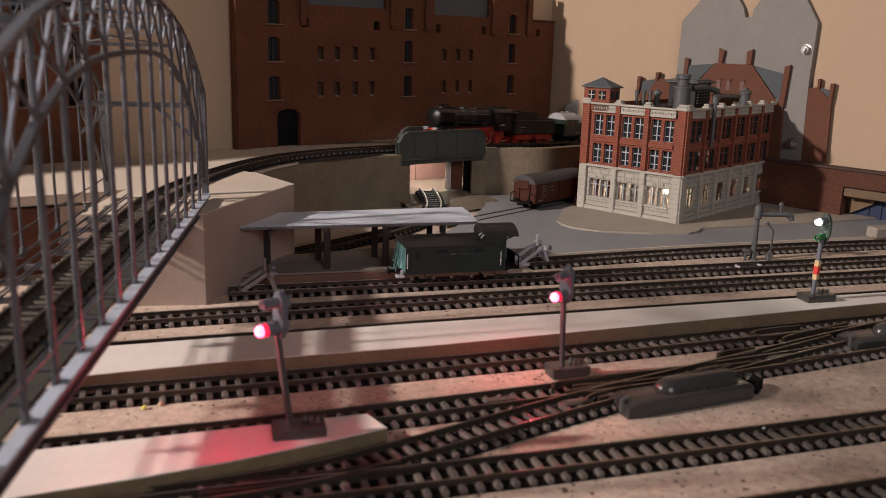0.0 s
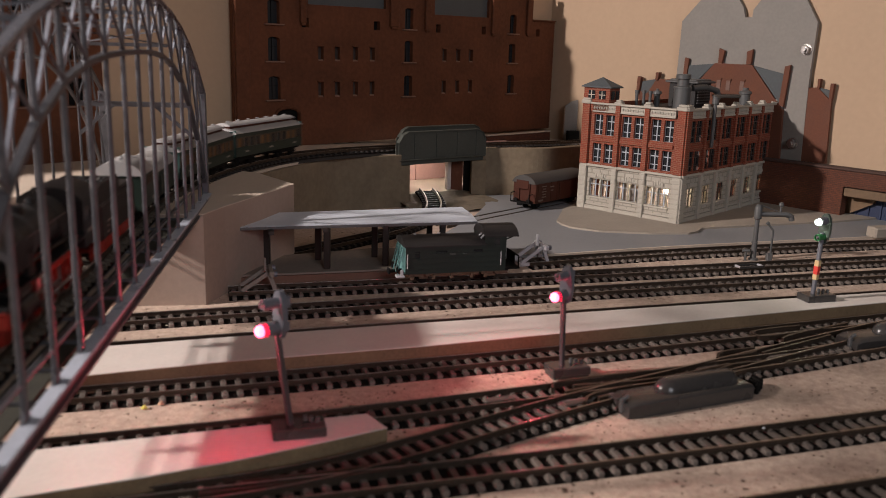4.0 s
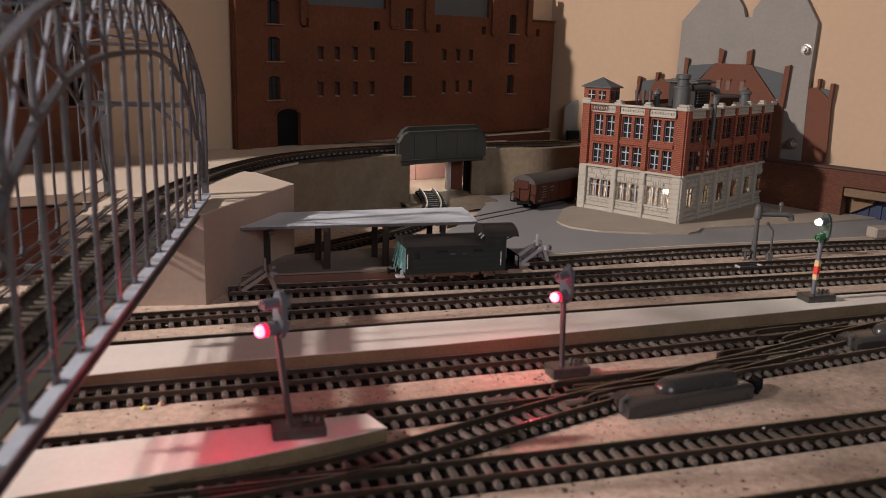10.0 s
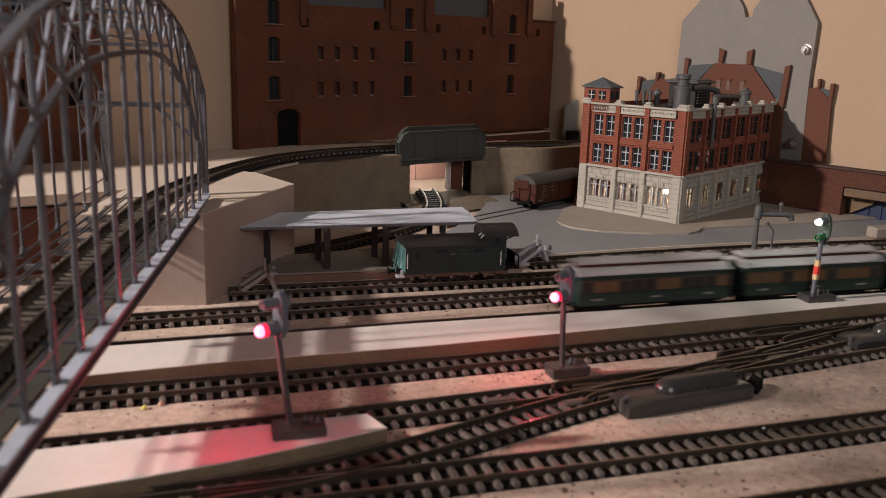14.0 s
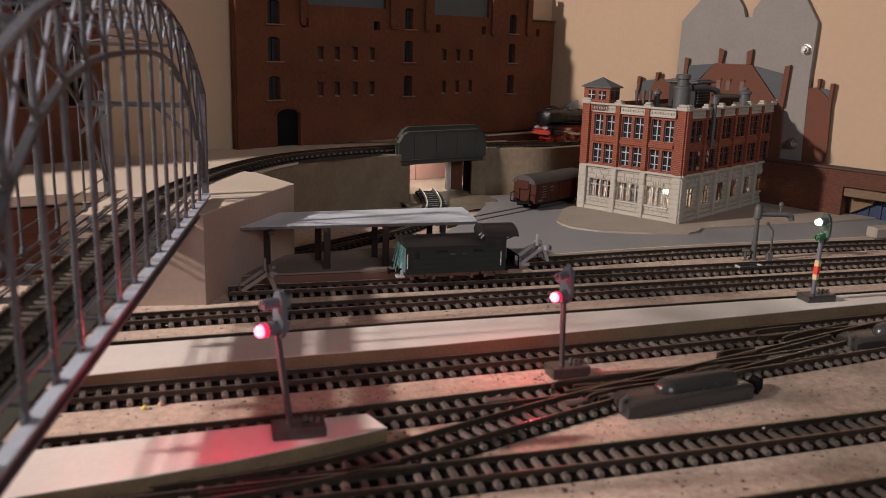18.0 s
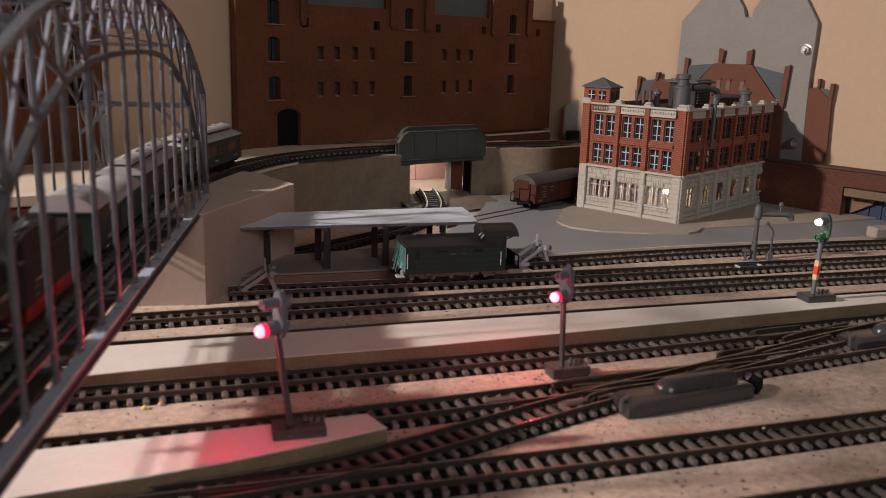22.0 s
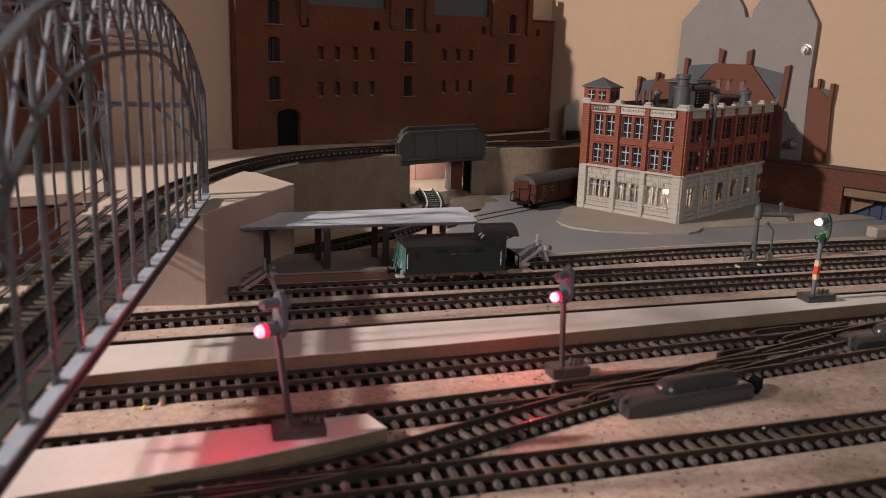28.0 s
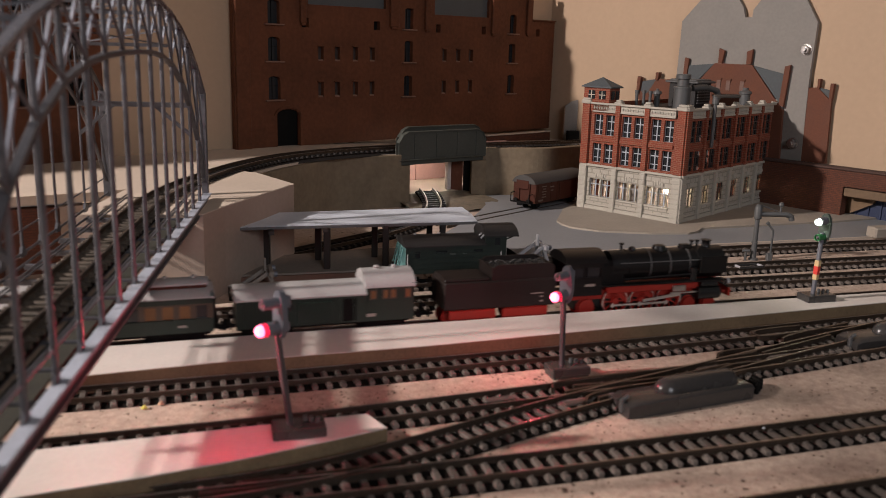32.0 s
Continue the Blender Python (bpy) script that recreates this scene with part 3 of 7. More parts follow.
    # Added black panel: shade on the pier's inner face, given as colour.
    s = Shape().bar((0.0562, 0.0092, 0.0190), (0.0605, 0.0012, 0.0190), 0.0012, 0.028)
    solid("underpass_wall_3", s, BLACK, "black panel for the shaded inner side of the pier", "wall", m=m)
    s = Shape()
    s.m = m
    rnd = random.Random(3)
    nx, ny = 14, 9
    pts = []
    for j in range(ny):
        for i in range(nx):
            v = j / (ny - 1)
            x = (-0.022 + 0.088 * i / (nx - 1)) * (1 - v) + (-0.006 + 0.066 * i / (nx - 1)) * v
            y = -0.045 * (1 - v) + (0.0150 - 0.005 * i / (nx - 1)) * v
            pts.append((x, y, 0.0026 + 0.0032 * max(0.0, v - 0.25) / 0.75 + rnd.uniform(0, 0.0006)))
    s.add(pts, [(j * nx + i, j * nx + i + 1, (j + 1) * nx + i + 1, (j + 1) * nx + i) for j in range(ny - 1) for i in range(nx - 1)])
    solid("earth_ramp", s, mat("olive_brown_earth", (0.13, 0.10, 0.065), 0.95, vary=0.35, grain=1200, blotch=200, bump=0.8), "rough olive-brown earth ramp in the underpass", "earth")
    lamp("underpass_lamp", "POINT", m @ Matrix.Translation((0.048, 0.038, 0.0325)), 0.085, (1.0, 0.92, 0.87), 0.006)


# ---- tracks ----
GAUGE, PITCH_S = 0.0090, 0.00493


@functools.lru_cache(None)
def sleeper_mesh(material):
    s = Shape().box(0, 0, 0.0018, 0.0021, 0.0170, 0.0021, 0.0003)
    for y in (-1, 1):
        for o in (-0.00125, 0.00125):
            s.box(0, y * (GAUGE / 2 + 0.0005) + o, 0.00295, 0.0011, 0.0009, 0.0005, 0.0001)
    return s.mesh("sleeper", material)


def rail_shape(pts):
    w = 0.00032
    prof = [(-0.0007, 0.0027), (0.0007, 0.0027), (0.0007, 0.0030), (w, 0.0032), (w, 0.0038), (0.00045, 0.0040), (0.00045, 0.0045), (-0.00045, 0.0045), (-0.00045, 0.0040), (-w, 0.0038), (-w, 0.0032), (-0.0007, 0.0030)]
    return Shape().sweep(pts, prof)


def track(name, pts, label, z=0.0, lift=0.0, tie=None):
    line = pts if isinstance(pts, Line) else smooth_path(pts)
    t = thing(name, pose(0, 0, z + lift), label, "track", "model railway tracks", "structure")
    ps = [line.stand(s) for s in np.linspace(0, line.length, max(2, int(line.length / 0.006)))]
    for side in (-1, 1):
        pts2 = [tuple(m @ Vector((0, side * (GAUGE / 2 + 0.0005), 0))) for m in ps]
        rail = part("rail", rail_shape(pts2), RAIL, t)
        part("rail_head", Shape().sweep(pts2, [(-0.00034, 0.0044), (0.00034, 0.0044), (0.00030, 0.00458), (-0.00030, 0.00458)]), RAIL_TOP, rail, "worn shiny running surface")
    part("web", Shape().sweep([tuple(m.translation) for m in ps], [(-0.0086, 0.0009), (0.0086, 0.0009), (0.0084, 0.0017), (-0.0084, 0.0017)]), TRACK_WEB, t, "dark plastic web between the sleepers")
    n = int(line.length / PITCH_S)
    for k in range(n):
        part("sleeper", sleeper_mesh(tie or SLEEPER), None, t, at=line.stand((k + 0.5) * line.length / n) @ pose(0, 0, 0, 0, 0, random.uniform(-0.6, 0.6)))
    return t


# The train's round: along the shelf, over the arch bridge, round behind the camera, along platform 1, round behind the wall.
ROUND = [(0.1045, 0.765, 0.0314), (0.0317, 0.697, 0.0350), (-0.0400, 0.6275, 0.0387), (-0.073, 0.59, 0.0402), (-0.1035, 0.552, 0.0402), (-0.1215, 0.505, 0.0402), (-0.1305, 0.45, 0.0402), (-0.1335, 0.395, 0.0400),
         (-0.1268, 0.3355, 0.04), (-0.1146, 0.2463, 0.04), (-0.0997, 0.1373, 0.04), (-0.0808, -0.001, 0.04), (-0.0755, -0.06, 0.039), (-0.083, -0.14, 0.0365), (-0.135, -0.205, 0.0325), (-0.225, -0.232, 0.0265), (-0.315,
         -0.205, 0.0205), (-0.375, -0.13, 0.0145), (-0.395, -0.02, 0.0085), (-0.375, 0.1, 0.004), (-0.32, 0.195, 0.001), (-0.24, 0.255, 0), (-0.17, 0.286, 0), (-0.1164, 0.3051, 0), (-0.0319, 0.3325, 0), (0.0527, 0.3593,
         0), (0.1372, 0.3854, 0), (0.2217, 0.4109, 0), (0.3, 0.4365, 0), (0.4, 0.467, 0.001), (0.47, 0.5, 0.004), (0.525, 0.555, 0.008), (0.545, 0.63, 0.0125), (0.53, 0.71, 0.017), (0.48, 0.79, 0.021), (0.4, 0.85,
         0.0245), (0.31, 0.873, 0.027), (0.225, 0.858, 0.0285), (0.165, 0.82, 0.0295)]
LOOP = smooth_path(ROUND, closed=True)


def loop_part(a, b):
    return Line(LOOP.even(0.003, a, b), 0.003)


def build_tracks():
    up = loop_part(0.0, 0.405)
    track("track_upper", up, "curved dark track on the upper shelf", lift=0.0002, tie=SHADED_SLEEPER)
    # Added bed; its dark colour stands for shade between the upper track's sleepers.
    bed = Shape().sweep([tuple(p) for p in loop_part(0.0, 0.405).p], [(-0.0084, -0.001), (0.0084, -0.001), (0.0078, 0.0021), (-0.0078, 0.0021)])
    solid("trackbed_3", bed, mat("shade_trackbed", (0.035, 0.029, 0.024), 0.95, vary=0.3, grain=1600, blotch=150, bump=0.6), "added bed under the upper track, coloured dark for its shaded gaps", "trackbed")
    track("track_bridge", loop_part(0.406, 0.700), "dark track over the arch bridge", lift=0.0006, tie=mat("brown_bridge_sleeper", (0.075, 0.058, 0.042), 0.65, vary=0.35, bump=0.2, per_piece=0.3))
    track("track_return", loop_part(0.701, 1.880), "dark track descending behind the bridge", lift=0.0008)
    track("track_platform", loop_part(1.881, 2.45), "straight dark track along the cream platform")
    track("track_climb", loop_part(2.451, LOOP.length), "dark track climbing behind the wall", lift=0.0002)
    s = Shape().sweep([tuple(p) for p in loop_part(0.700, 1.85).p], [(-0.012, -0.003), (0.012, -0.003), (0.012, 0.0006), (-0.012, 0.0006)])
    solid("trackbed_1", s, BALLAST, "grey-brown ramp board under the descending track", "trackbed")
    s = Shape().sweep([tuple(p) for p in loop_part(2.50, LOOP.length).p], [(-0.012, -0.003), (0.012, -0.003), (0.012, 0.0), (-0.012, 0.0)])
    solid("trackbed_2", s, BALLAST, "grey-brown ramp board under the climbing track", "trackbed")
    for line, nm in ((loop_part(0.72, 1.80), "ramp_post"), (loop_part(2.56, 3.25), "ramp_post")):
        for k in range(1, 9):
            p = line.at(line.length * k / 9)
            if p.z > 0.006:
                h = p.z - 0.003
                solid(nm, Shape().box(p.x, p.y, h / 2, 0.012, 0.012, h, 0.0005), TIMBER, "raw timber post under the ramp", "post", "object", group="ramp posts")
    track("track_siding_1", [(0.0450, 0.4540), (0.0533, 0.4571), (0.1103, 0.4788), (0.1673, 0.4987), (0.2244, 0.5167), (0.2814, 0.5329), (0.37, 0.556)], "dark siding track ending at a buffer stop")
    track("track_siding_2", [(-0.098, 0.3825), (-0.0739, 0.3894), (0.0095, 0.4135), (0.0929, 0.4379), (0.1763, 0.4628), (0.2597, 0.4880), (0.36, 0.519)], "dark siding track under the green wagon")
    track("track_through", [(-0.24, 0.296), (-0.1281, 0.3377), (-0.0353, 0.3681), (0.0574, 0.3974), (0.1501, 0.4257), (0.2429, 0.4530), (0.34, 0.482)], "dark through track behind the cream platform")
    track("track_front_1", [(-0.16, 0.247), (-0.1195, 0.2596), (-0.0515, 0.2809), (0.0165, 0.3035), (0.0846, 0.3273), (0.1526, 0.3524), (0.26, 0.393)], "dark track in front of the cream platform")
    track("track_front_2", [(-0.16, 0.208), (-0.1143, 0.2215), (-0.039, 0.2464), (0.0362, 0.2742), (0.1115, 0.3051), (0.1867, 0.3389), (0.27, 0.378)], "dark track leading to the turnouts")
    track("track_crossover", [(-0.10, 0.1880), (-0.06, 0.2010), (-0.033, 0.2125), (-0.0076, 0.2288), (0.0444, 0.2653), (0.0967, 0.2980), (0.1491, 0.3309), (0.2017, 0.3620), (0.26, 0.389)], "dark crossover track through the turnouts", lift=0.0004)
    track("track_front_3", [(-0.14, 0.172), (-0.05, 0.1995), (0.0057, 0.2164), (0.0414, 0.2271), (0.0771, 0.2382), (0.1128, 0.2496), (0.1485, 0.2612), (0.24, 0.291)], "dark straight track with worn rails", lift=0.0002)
    track("track_front_4", [(0.02, 0.1815), (0.0841, 0.2017), (0.105, 0.2083), (0.1258, 0.2149), (0.20, 0.238)], "dark straight track at the board's edge")
    track("track_underpass", [(-0.0835, 0.4560, 0.0), (-0.0598, 0.4850, 0.0), (-0.0298, 0.5250, 0.0), (-0.0120, 0.5700, 0.0), (-0.0072, 0.6077, 0.0012), (-0.0100, 0.630, 0.0040), (-0.0141, 0.6485, 0.0050)], "dark curved track leading into the underpass", lift=0.0005, tie=SHADED_SLEEPER)


# ---- the train ----
def wheelset(s, x, r, n=16):
    for y in (-1, 1):
        s.rod((x, y * 0.0037, r), (x, y * 0.0052, r), r, n=n)
        s.rod((x, y * 0.0035, r), (x, y * 0.0039, r), r + 0.0006, n=n)
    return s.rod((x, -0.004, r), (x, 0.004, r), 0.0007, n=8)


def barrel(s, x0, x1, w, z0, rise, thick=0.0006):
    k = w / 2 / math.sin(1.2)
    pr = [(k * math.sin(a), z0 + rise * (math.cos(a) - math.cos(1.2)) / (1 - math.cos(1.2))) for a in np.linspace(-1.2, 1.2, 11)]
    pr = [(pr[0][0], z0 - thick)] + pr + [(pr[-1][0], z0 - thick)]
    n = len(pr)
    p = [(x0, y, z) for y, z in pr] + [(x1, y, z) for y, z in pr]
    f = [(i, (i + 1) % n, n + (i + 1) % n, n + i) for i in range(n)] + [tuple(range(n - 1, -1, -1)), tuple(range(n, 2 * n))]
    return s.add(p, f)


def coupler(t, x, d):
    s = Shape().box(x + d * 0.002, 0, 0.0048, 0.004, 0.0022, 0.0012, 0.0002)
    s.box(x + d * 0.0042, 0, 0.0050, 0.0010, 0.0040, 0.0026, 0.0002)
    part("coupler", s, BLACK, t)


def buffers(t, x, d, material=BLACK, z=0.0066):
    for y in (-0.0055, 0.0055):
        s = Shape().rod((x, y, z), (x + d * 0.0018, y, z), 0.0007, n=8)
        s.rod((x + d * 0.0018, y, z), (x + d * 0.0024, y, z), 0.0016, n=12)
        part("buffer", s, material, t)


def bogie(t, x, r=0.0030, half=0.0075):
    b = part("bogie", Shape().box(x, 0.0064, 0.0042, half * 2 + 0.004, 0.0012, 0.0020, 0.0003).box(x, -0.0064, 0.0042, half * 2 + 0.004, 0.0012, 0.0020, 0.0003).box(x, 0, 0.0046, 0.006, 0.012, 0.0016), BLACK, t, "black bogie frame")
    for o in (-half, half):
        part("wheelset", wheelset(Shape(), x + o, r), BLACK, b)
    for y in (-0.0066, 0.0066):
        for o in (-half, half):
            part("axle_box", Shape().box(x + o, y * 1.06, 0.0034, 0.0024, 0.0010, 0.0022, 0.0002), BLACK, b)


def coach(i):
    """A four-axle green coach; x runs forward, z = 0 at the rail's foot line."""
    L, w = 0.0745, 0.0178
    t = thing("passenger_coach", pose(0, 0, 0.0045), "dark green model passenger coach with a grey roof and teal ends coloured as lit", "railway coach", "train vehicles")
    # body sides with window openings
    z0, zs, zt, z1 = 0.0062, 0.0116, 0.0172, 0.0196
    for y in (-1, 1):
        s = Shape()
        s.box(0, y * w / 2, (z0 + zs) / 2, L, 0.0008, zs - z0)
        s.box(0, y * w / 2, (zt + z1) / 2, L, 0.0008, z1 - zt)
        n = 12
        side = part("side_wall", s, COACH, t)
        s = Shape()
        for k in range(n + 1):
            s.box(-L / 2 + 0.0012 + (L - 0.0024) * k / n, y * w / 2, (zs + zt) / 2, 0.0022, 0.0008, zt - zs)
        s.box(0, y * w / 2, zt - 0.0003, L - 0.003, 0.0009, 0.0007)
        part("window_band", s, COACH_BROWN, side, "brown window band")
        s = Shape()
        s.box(0, y * (w / 2 + 0.0005), zs - 0.0004, L - 0.001, 0.0004, 0.0004)
        s.box(0, y * (w / 2 + 0.0005), z1 - 0.0006, L - 0.001, 0.0004, 0.0004)
        part("waist_rail", s, COACH, side)
        for k in range(n):
            x = -L / 2 + 0.0012 + (L - 0.0024) * (k + 0.5) / n
            part("window", Shape().box(x, y * (w / 2 - 0.0004), (zs + zt) / 2, 0.0040, 0.0003, zt - zs), YELLOW if (k % 4 != 3 if i == 0 else k % 5 in (1, 2)) else DARK_GLASS, t, "yellowish curtained window" if (k % 4 != 3 if i == 0 else k % 5 in (1, 2)) else "dark window")
        for x in (-0.028, 0.0, 0.026):
            part("lettering", Shape().box(x, y * (w / 2 + 0.00055), 0.0088, 0.0032, 0.0002, 0.0009), PRINT, side, "pale unreadable lettering bar")
    for d in (-1, 1):
        e = part("end_wall", Shape().box(d * (L / 2 - 0.0004), 0, (z0 + z1) / 2 + 0.0008, 0.0008, w + 0.0006, z1 - z0 + 0.0016), COACH_END_LIT, t, "teal end wall, coloured lighter as lit")
        s = Shape()
        s.box(d * (L / 2 + 0.0006), 0, 0.0118, 0.0012, 0.0068, 0.0115, 0.0003)
        part("gangway", s, BLACK, e, "black gangway bellows")
        buffers(t, d * L / 2, d)
        coupler(t, d * (L / 2 + 0.0004), d)
        bogie(t, d * 0.0235)
    part("floor_frame", Shape().box(0, 0, 0.0056, L - 0.002, w - 0.002, 0.0016, 0.0003).box(0, 0.003, 0.0046, 0.010, 0.004, 0.0012, 0.0004), BLACK, t, "black underframe")
    rf = part("roof", barrel(Shape(), -L / 2 - 0.0004, L / 2 + 0.0004, w + 0.0010, z1, 0.0024), ROOF_PALE, t, "pale grey arched roof", smooth=True)
    part("clerestory", Shape().box(0, 0, z1 + 0.0026, L - 0.004, 0.0076, 0.0026), BROWN_WAGON, rf, "red-brown clerestory side")
    part("clerestory_roof", barrel(Shape(), -L / 2 + 0.0012, L / 2 - 0.0012, 0.0092, z1 + 0.0040, 0.0012), ROOF_PALE, rf, "pale grey raised roof", smooth=True)
    for k in range(7):
        x = -0.031 + k * 0.0103
        v = Shape().lathe(x, 0.0, [(0.0006, 0.0244), (0.0006, 0.0252), (0.0011, 0.0253), (0.0008, 0.0257), (0.0002, 0.0258)], 8)
        part("roof_vent", v, ROOF_PALE, rf)
    part("interior", Shape().box(0, 0, 0.0100, L - 0.004, 0.010, 0.0060, 0.0006), DARK_WOOD, t, "brown seats")
    return t


def baggage():
    L, w = 0.0690, 0.0178
    t = thing("baggage_van", pose(0, 0, 0.0045), "dark green model baggage van with a raised grey lookout roof", "railway van", "train vehicles")
    z0, z1 = 0.0060, 0.0173
    for y in (-1, 1):
        s = Shape().box(-0.0095, y * w / 2, (z0 + z1) / 2, L - 0.019, 0.0008, z1 - z0)
        side = part("side_wall", s, COACH, t)
        cab = part("guard_wall", Shape().box(L / 2 - 0.0100, y * w / 2, (z0 + 0.0203) / 2, 0.0186, 0.0008, 0.0203 - z0), COACH, t)
        part("sliding_door", Shape().box(-0.0050, y * (w / 2 + 0.0006), 0.0108, 0.0140, 0.0006, 0.0088, 0.0002), COACH, side, "dark green sliding door")
        part("door_gap", Shape().box(0.0085, y * (w / 2 + 0.0003), 0.0112, 0.0052, 0.0004, 0.0090), BLACK, side, "dark open doorway")
        for k, x in enumerate((0.0178, 0.0228, 0.0258, 0.0318)):
            part("window", Shape().box(x, y * (w / 2 + 0.0004), 0.0168, 0.0021, 0.0003, 0.0034), YELLOW, cab, "small yellowish window")
            part("window_frame", pierced(Shape(), x - 0.0014, x + 0.0014, 0.0148, 0.0188, [(x - 0.0009, x + 0.0009, 0.0153, 0.0183)], y * (w / 2 + 0.0004), y * (w / 2 + 0.0008)), COACH_BROWN, cab)
        part("window", Shape().box(-0.0160, y * (w / 2 + 0.0004), 0.0135, 0.0050, 0.0003, 0.0022), DARK_GLASS, side, "dark barred window")
        part("lettering", Shape().box(0.0170, y * (w / 2 + 0.0005), 0.0085, 0.0036, 0.0002, 0.0012), PRINT, cab, "pale unreadable lettering plate")
        rib = Shape()
        for k in range(9):
            rib.box(-L / 2 + 0.003 + k * 0.0052, y * (w / 2 + 0.0005), (z0 + z1) / 2, 0.0004, 0.0003, z1 - z0 - 0.001)
        part("side_ribs", rib, COACH, side)
    for d, z in ((-1, z1), (1, 0.0203)):
        # Only the rear end takes the lighter, lit colour.
        part("end_wall", Shape().box(d * (L / 2 - 0.0006), 0, (z0 + z) / 2, 0.0010, w + 0.0004, z - z0 + 0.001), COACH_END_LIT if d < 0 else COACH, t, "green end wall")
        buffers(t, d * L / 2, d)
        coupler(t, d * (L / 2 + 0.0004), d)
    part("roof", barrel(Shape(), -L / 2 - 0.0006, L / 2 - 0.0192, w + 0.0012, z1, 0.0034), ROOF_PALE, t, "pale grey arched roof", smooth=True)
    r = part("lookout_roof", barrel(Shape(), L / 2 - 0.0198, L / 2 + 0.0004, w + 0.0012, 0.0200, 0.0050), ROOF_PALE, t, "raised pale grey lookout roof", smooth=True)
    part("lookout_wall", Shape().box(L / 2 - 0.0190, 0, 0.0195, 0.0006, w - 0.001, 0.0042), COACH, t)
    for x in (0.021, 0.028):
        part("roof_vent", Shape().lathe(x, 0.0, [(0.0007, 0.0244), (0.0007, 0.0256), (0.0013, 0.0257), (0.0004, 0.0263)], 8), ROOF_PALE, r)
    part("floor_frame", Shape().box(0, 0, 0.0054, L - 0.002, w - 0.003, 0.0014, 0.0003).box(-0.002, 0.002, 0.0045, 0.008, 0.004, 0.0012, 0.0004), BLACK, t, "black underframe")
    for x in (-0.0225, 0.0225):
        bogie(t, x, 0.0030, 0.0062)
    return t


def tender():
    L, w = 0.0560, 0.0176
    t = thing("coal_tender", pose(0, 0, 0.0045), "dusty black model tender with red frame and heaped coal", "tender", "train vehicles")
    b = part("tank", Shape().box(0, 0, 0.0124, L, w, 0.0108, 0.0006), TENDER_BROWN, t, "dusty dark tank")
    part("rear_step", Shape().box(-L / 2 + 0.0116, 0, 0.0182, 0.0220, w - 0.002, 0.0012, 0.0005), TENDER_BROWN, b)
    s = Shape()
    s.upright([(-0.0045, 0.0160), (0.0270, 0.0160), (0.0270, 0.0225), (0.0240, 0.0236), (-0.0015, 0.0236), (-0.0045, 0.0222)], -w / 2 + 0.0008, -w / 2 + 0.0016)
    s.upright([(-0.0045, 0.0160), (0.0270, 0.0160), (0.0270, 0.0225), (0.0240, 0.0236), (-0.0015, 0.0236), (-0.0045, 0.0222)], w / 2 - 0.0016, w / 2 - 0.0008)
    s.box(-0.0042, 0, 0.0192, 0.0008, w - 0.002, 0.0068)
    s.box(0.0266, 0, 0.0192, 0.0008, w - 0.002, 0.0068)
    part("coal_bunker", s, TENDER_BROWN, t, "dusty brown coal bunker")
    rnd = random.Random(5)
    s = Shape()
    for k in range(90):
        x, y = rnd.uniform(-0.0030, 0.0255), rnd.uniform(-0.0066, 0.0066)
        q = rnd.uniform(0.0010, 0.0018)
        s.box(x, y, 0.0215 + rnd.uniform(0, 0.0016) * (1 - abs(y) / 0.008), q, q * 0.9, q * 0.8, q * 0.2, rz=rnd.uniform(0, 90))
    s.box(0.0112, 0, 0.0188, 0.030, w - 0.004, 0.0056)
    part("coal", s, COAL, t, "black coal lumps")
    for y in (-1, 1):
        for x in (-0.0135, 0.0130):
            part("frame", Shape().box(x, y * 0.0072, 0.0048, 0.0235, 0.0014, 0.0042, 0.0006), LOCO_RED, t, "red tender frame")
        part("lettering", Shape().box(0.0180, y * (w / 2 + 0.0002), 0.0122, 0.0060, 0.0002, 0.0004).box(0.0205, y * (w / 2 + 0.0002), 0.0108, 0.0016, 0.0002, 0.0005).box(0.0205, y * (w / 2 + 0.0002), 0.0090, 0.0016, 0.0002, 0.0005), PRINT, b, "pale unreadable lettering bars")
    for x in (-0.0205, -0.0095, 0.0075, 0.0185):
        part("wheelset", wheelset(Shape(), x, 0.0032), LOCO_RED, t, "red wheels")
    part("ladder", Shape().box(-L / 2 - 0.0003, 0.004, 0.0105, 0.0005, 0.0004, 0.0110).box(-L / 2 - 0.0003, 0.0075, 0.0105, 0.0005, 0.0004, 0.0110), BLACK, t)
    buffers(t, -L / 2, -1)
    coupler(t, -L / 2 - 0.0004, -1)
    part("drawbar", Shape().box(L / 2 + 0.001, 0, 0.0056, 0.005, 0.003, 0.0012), BLACK, t)
    return t


DRIVERS = []


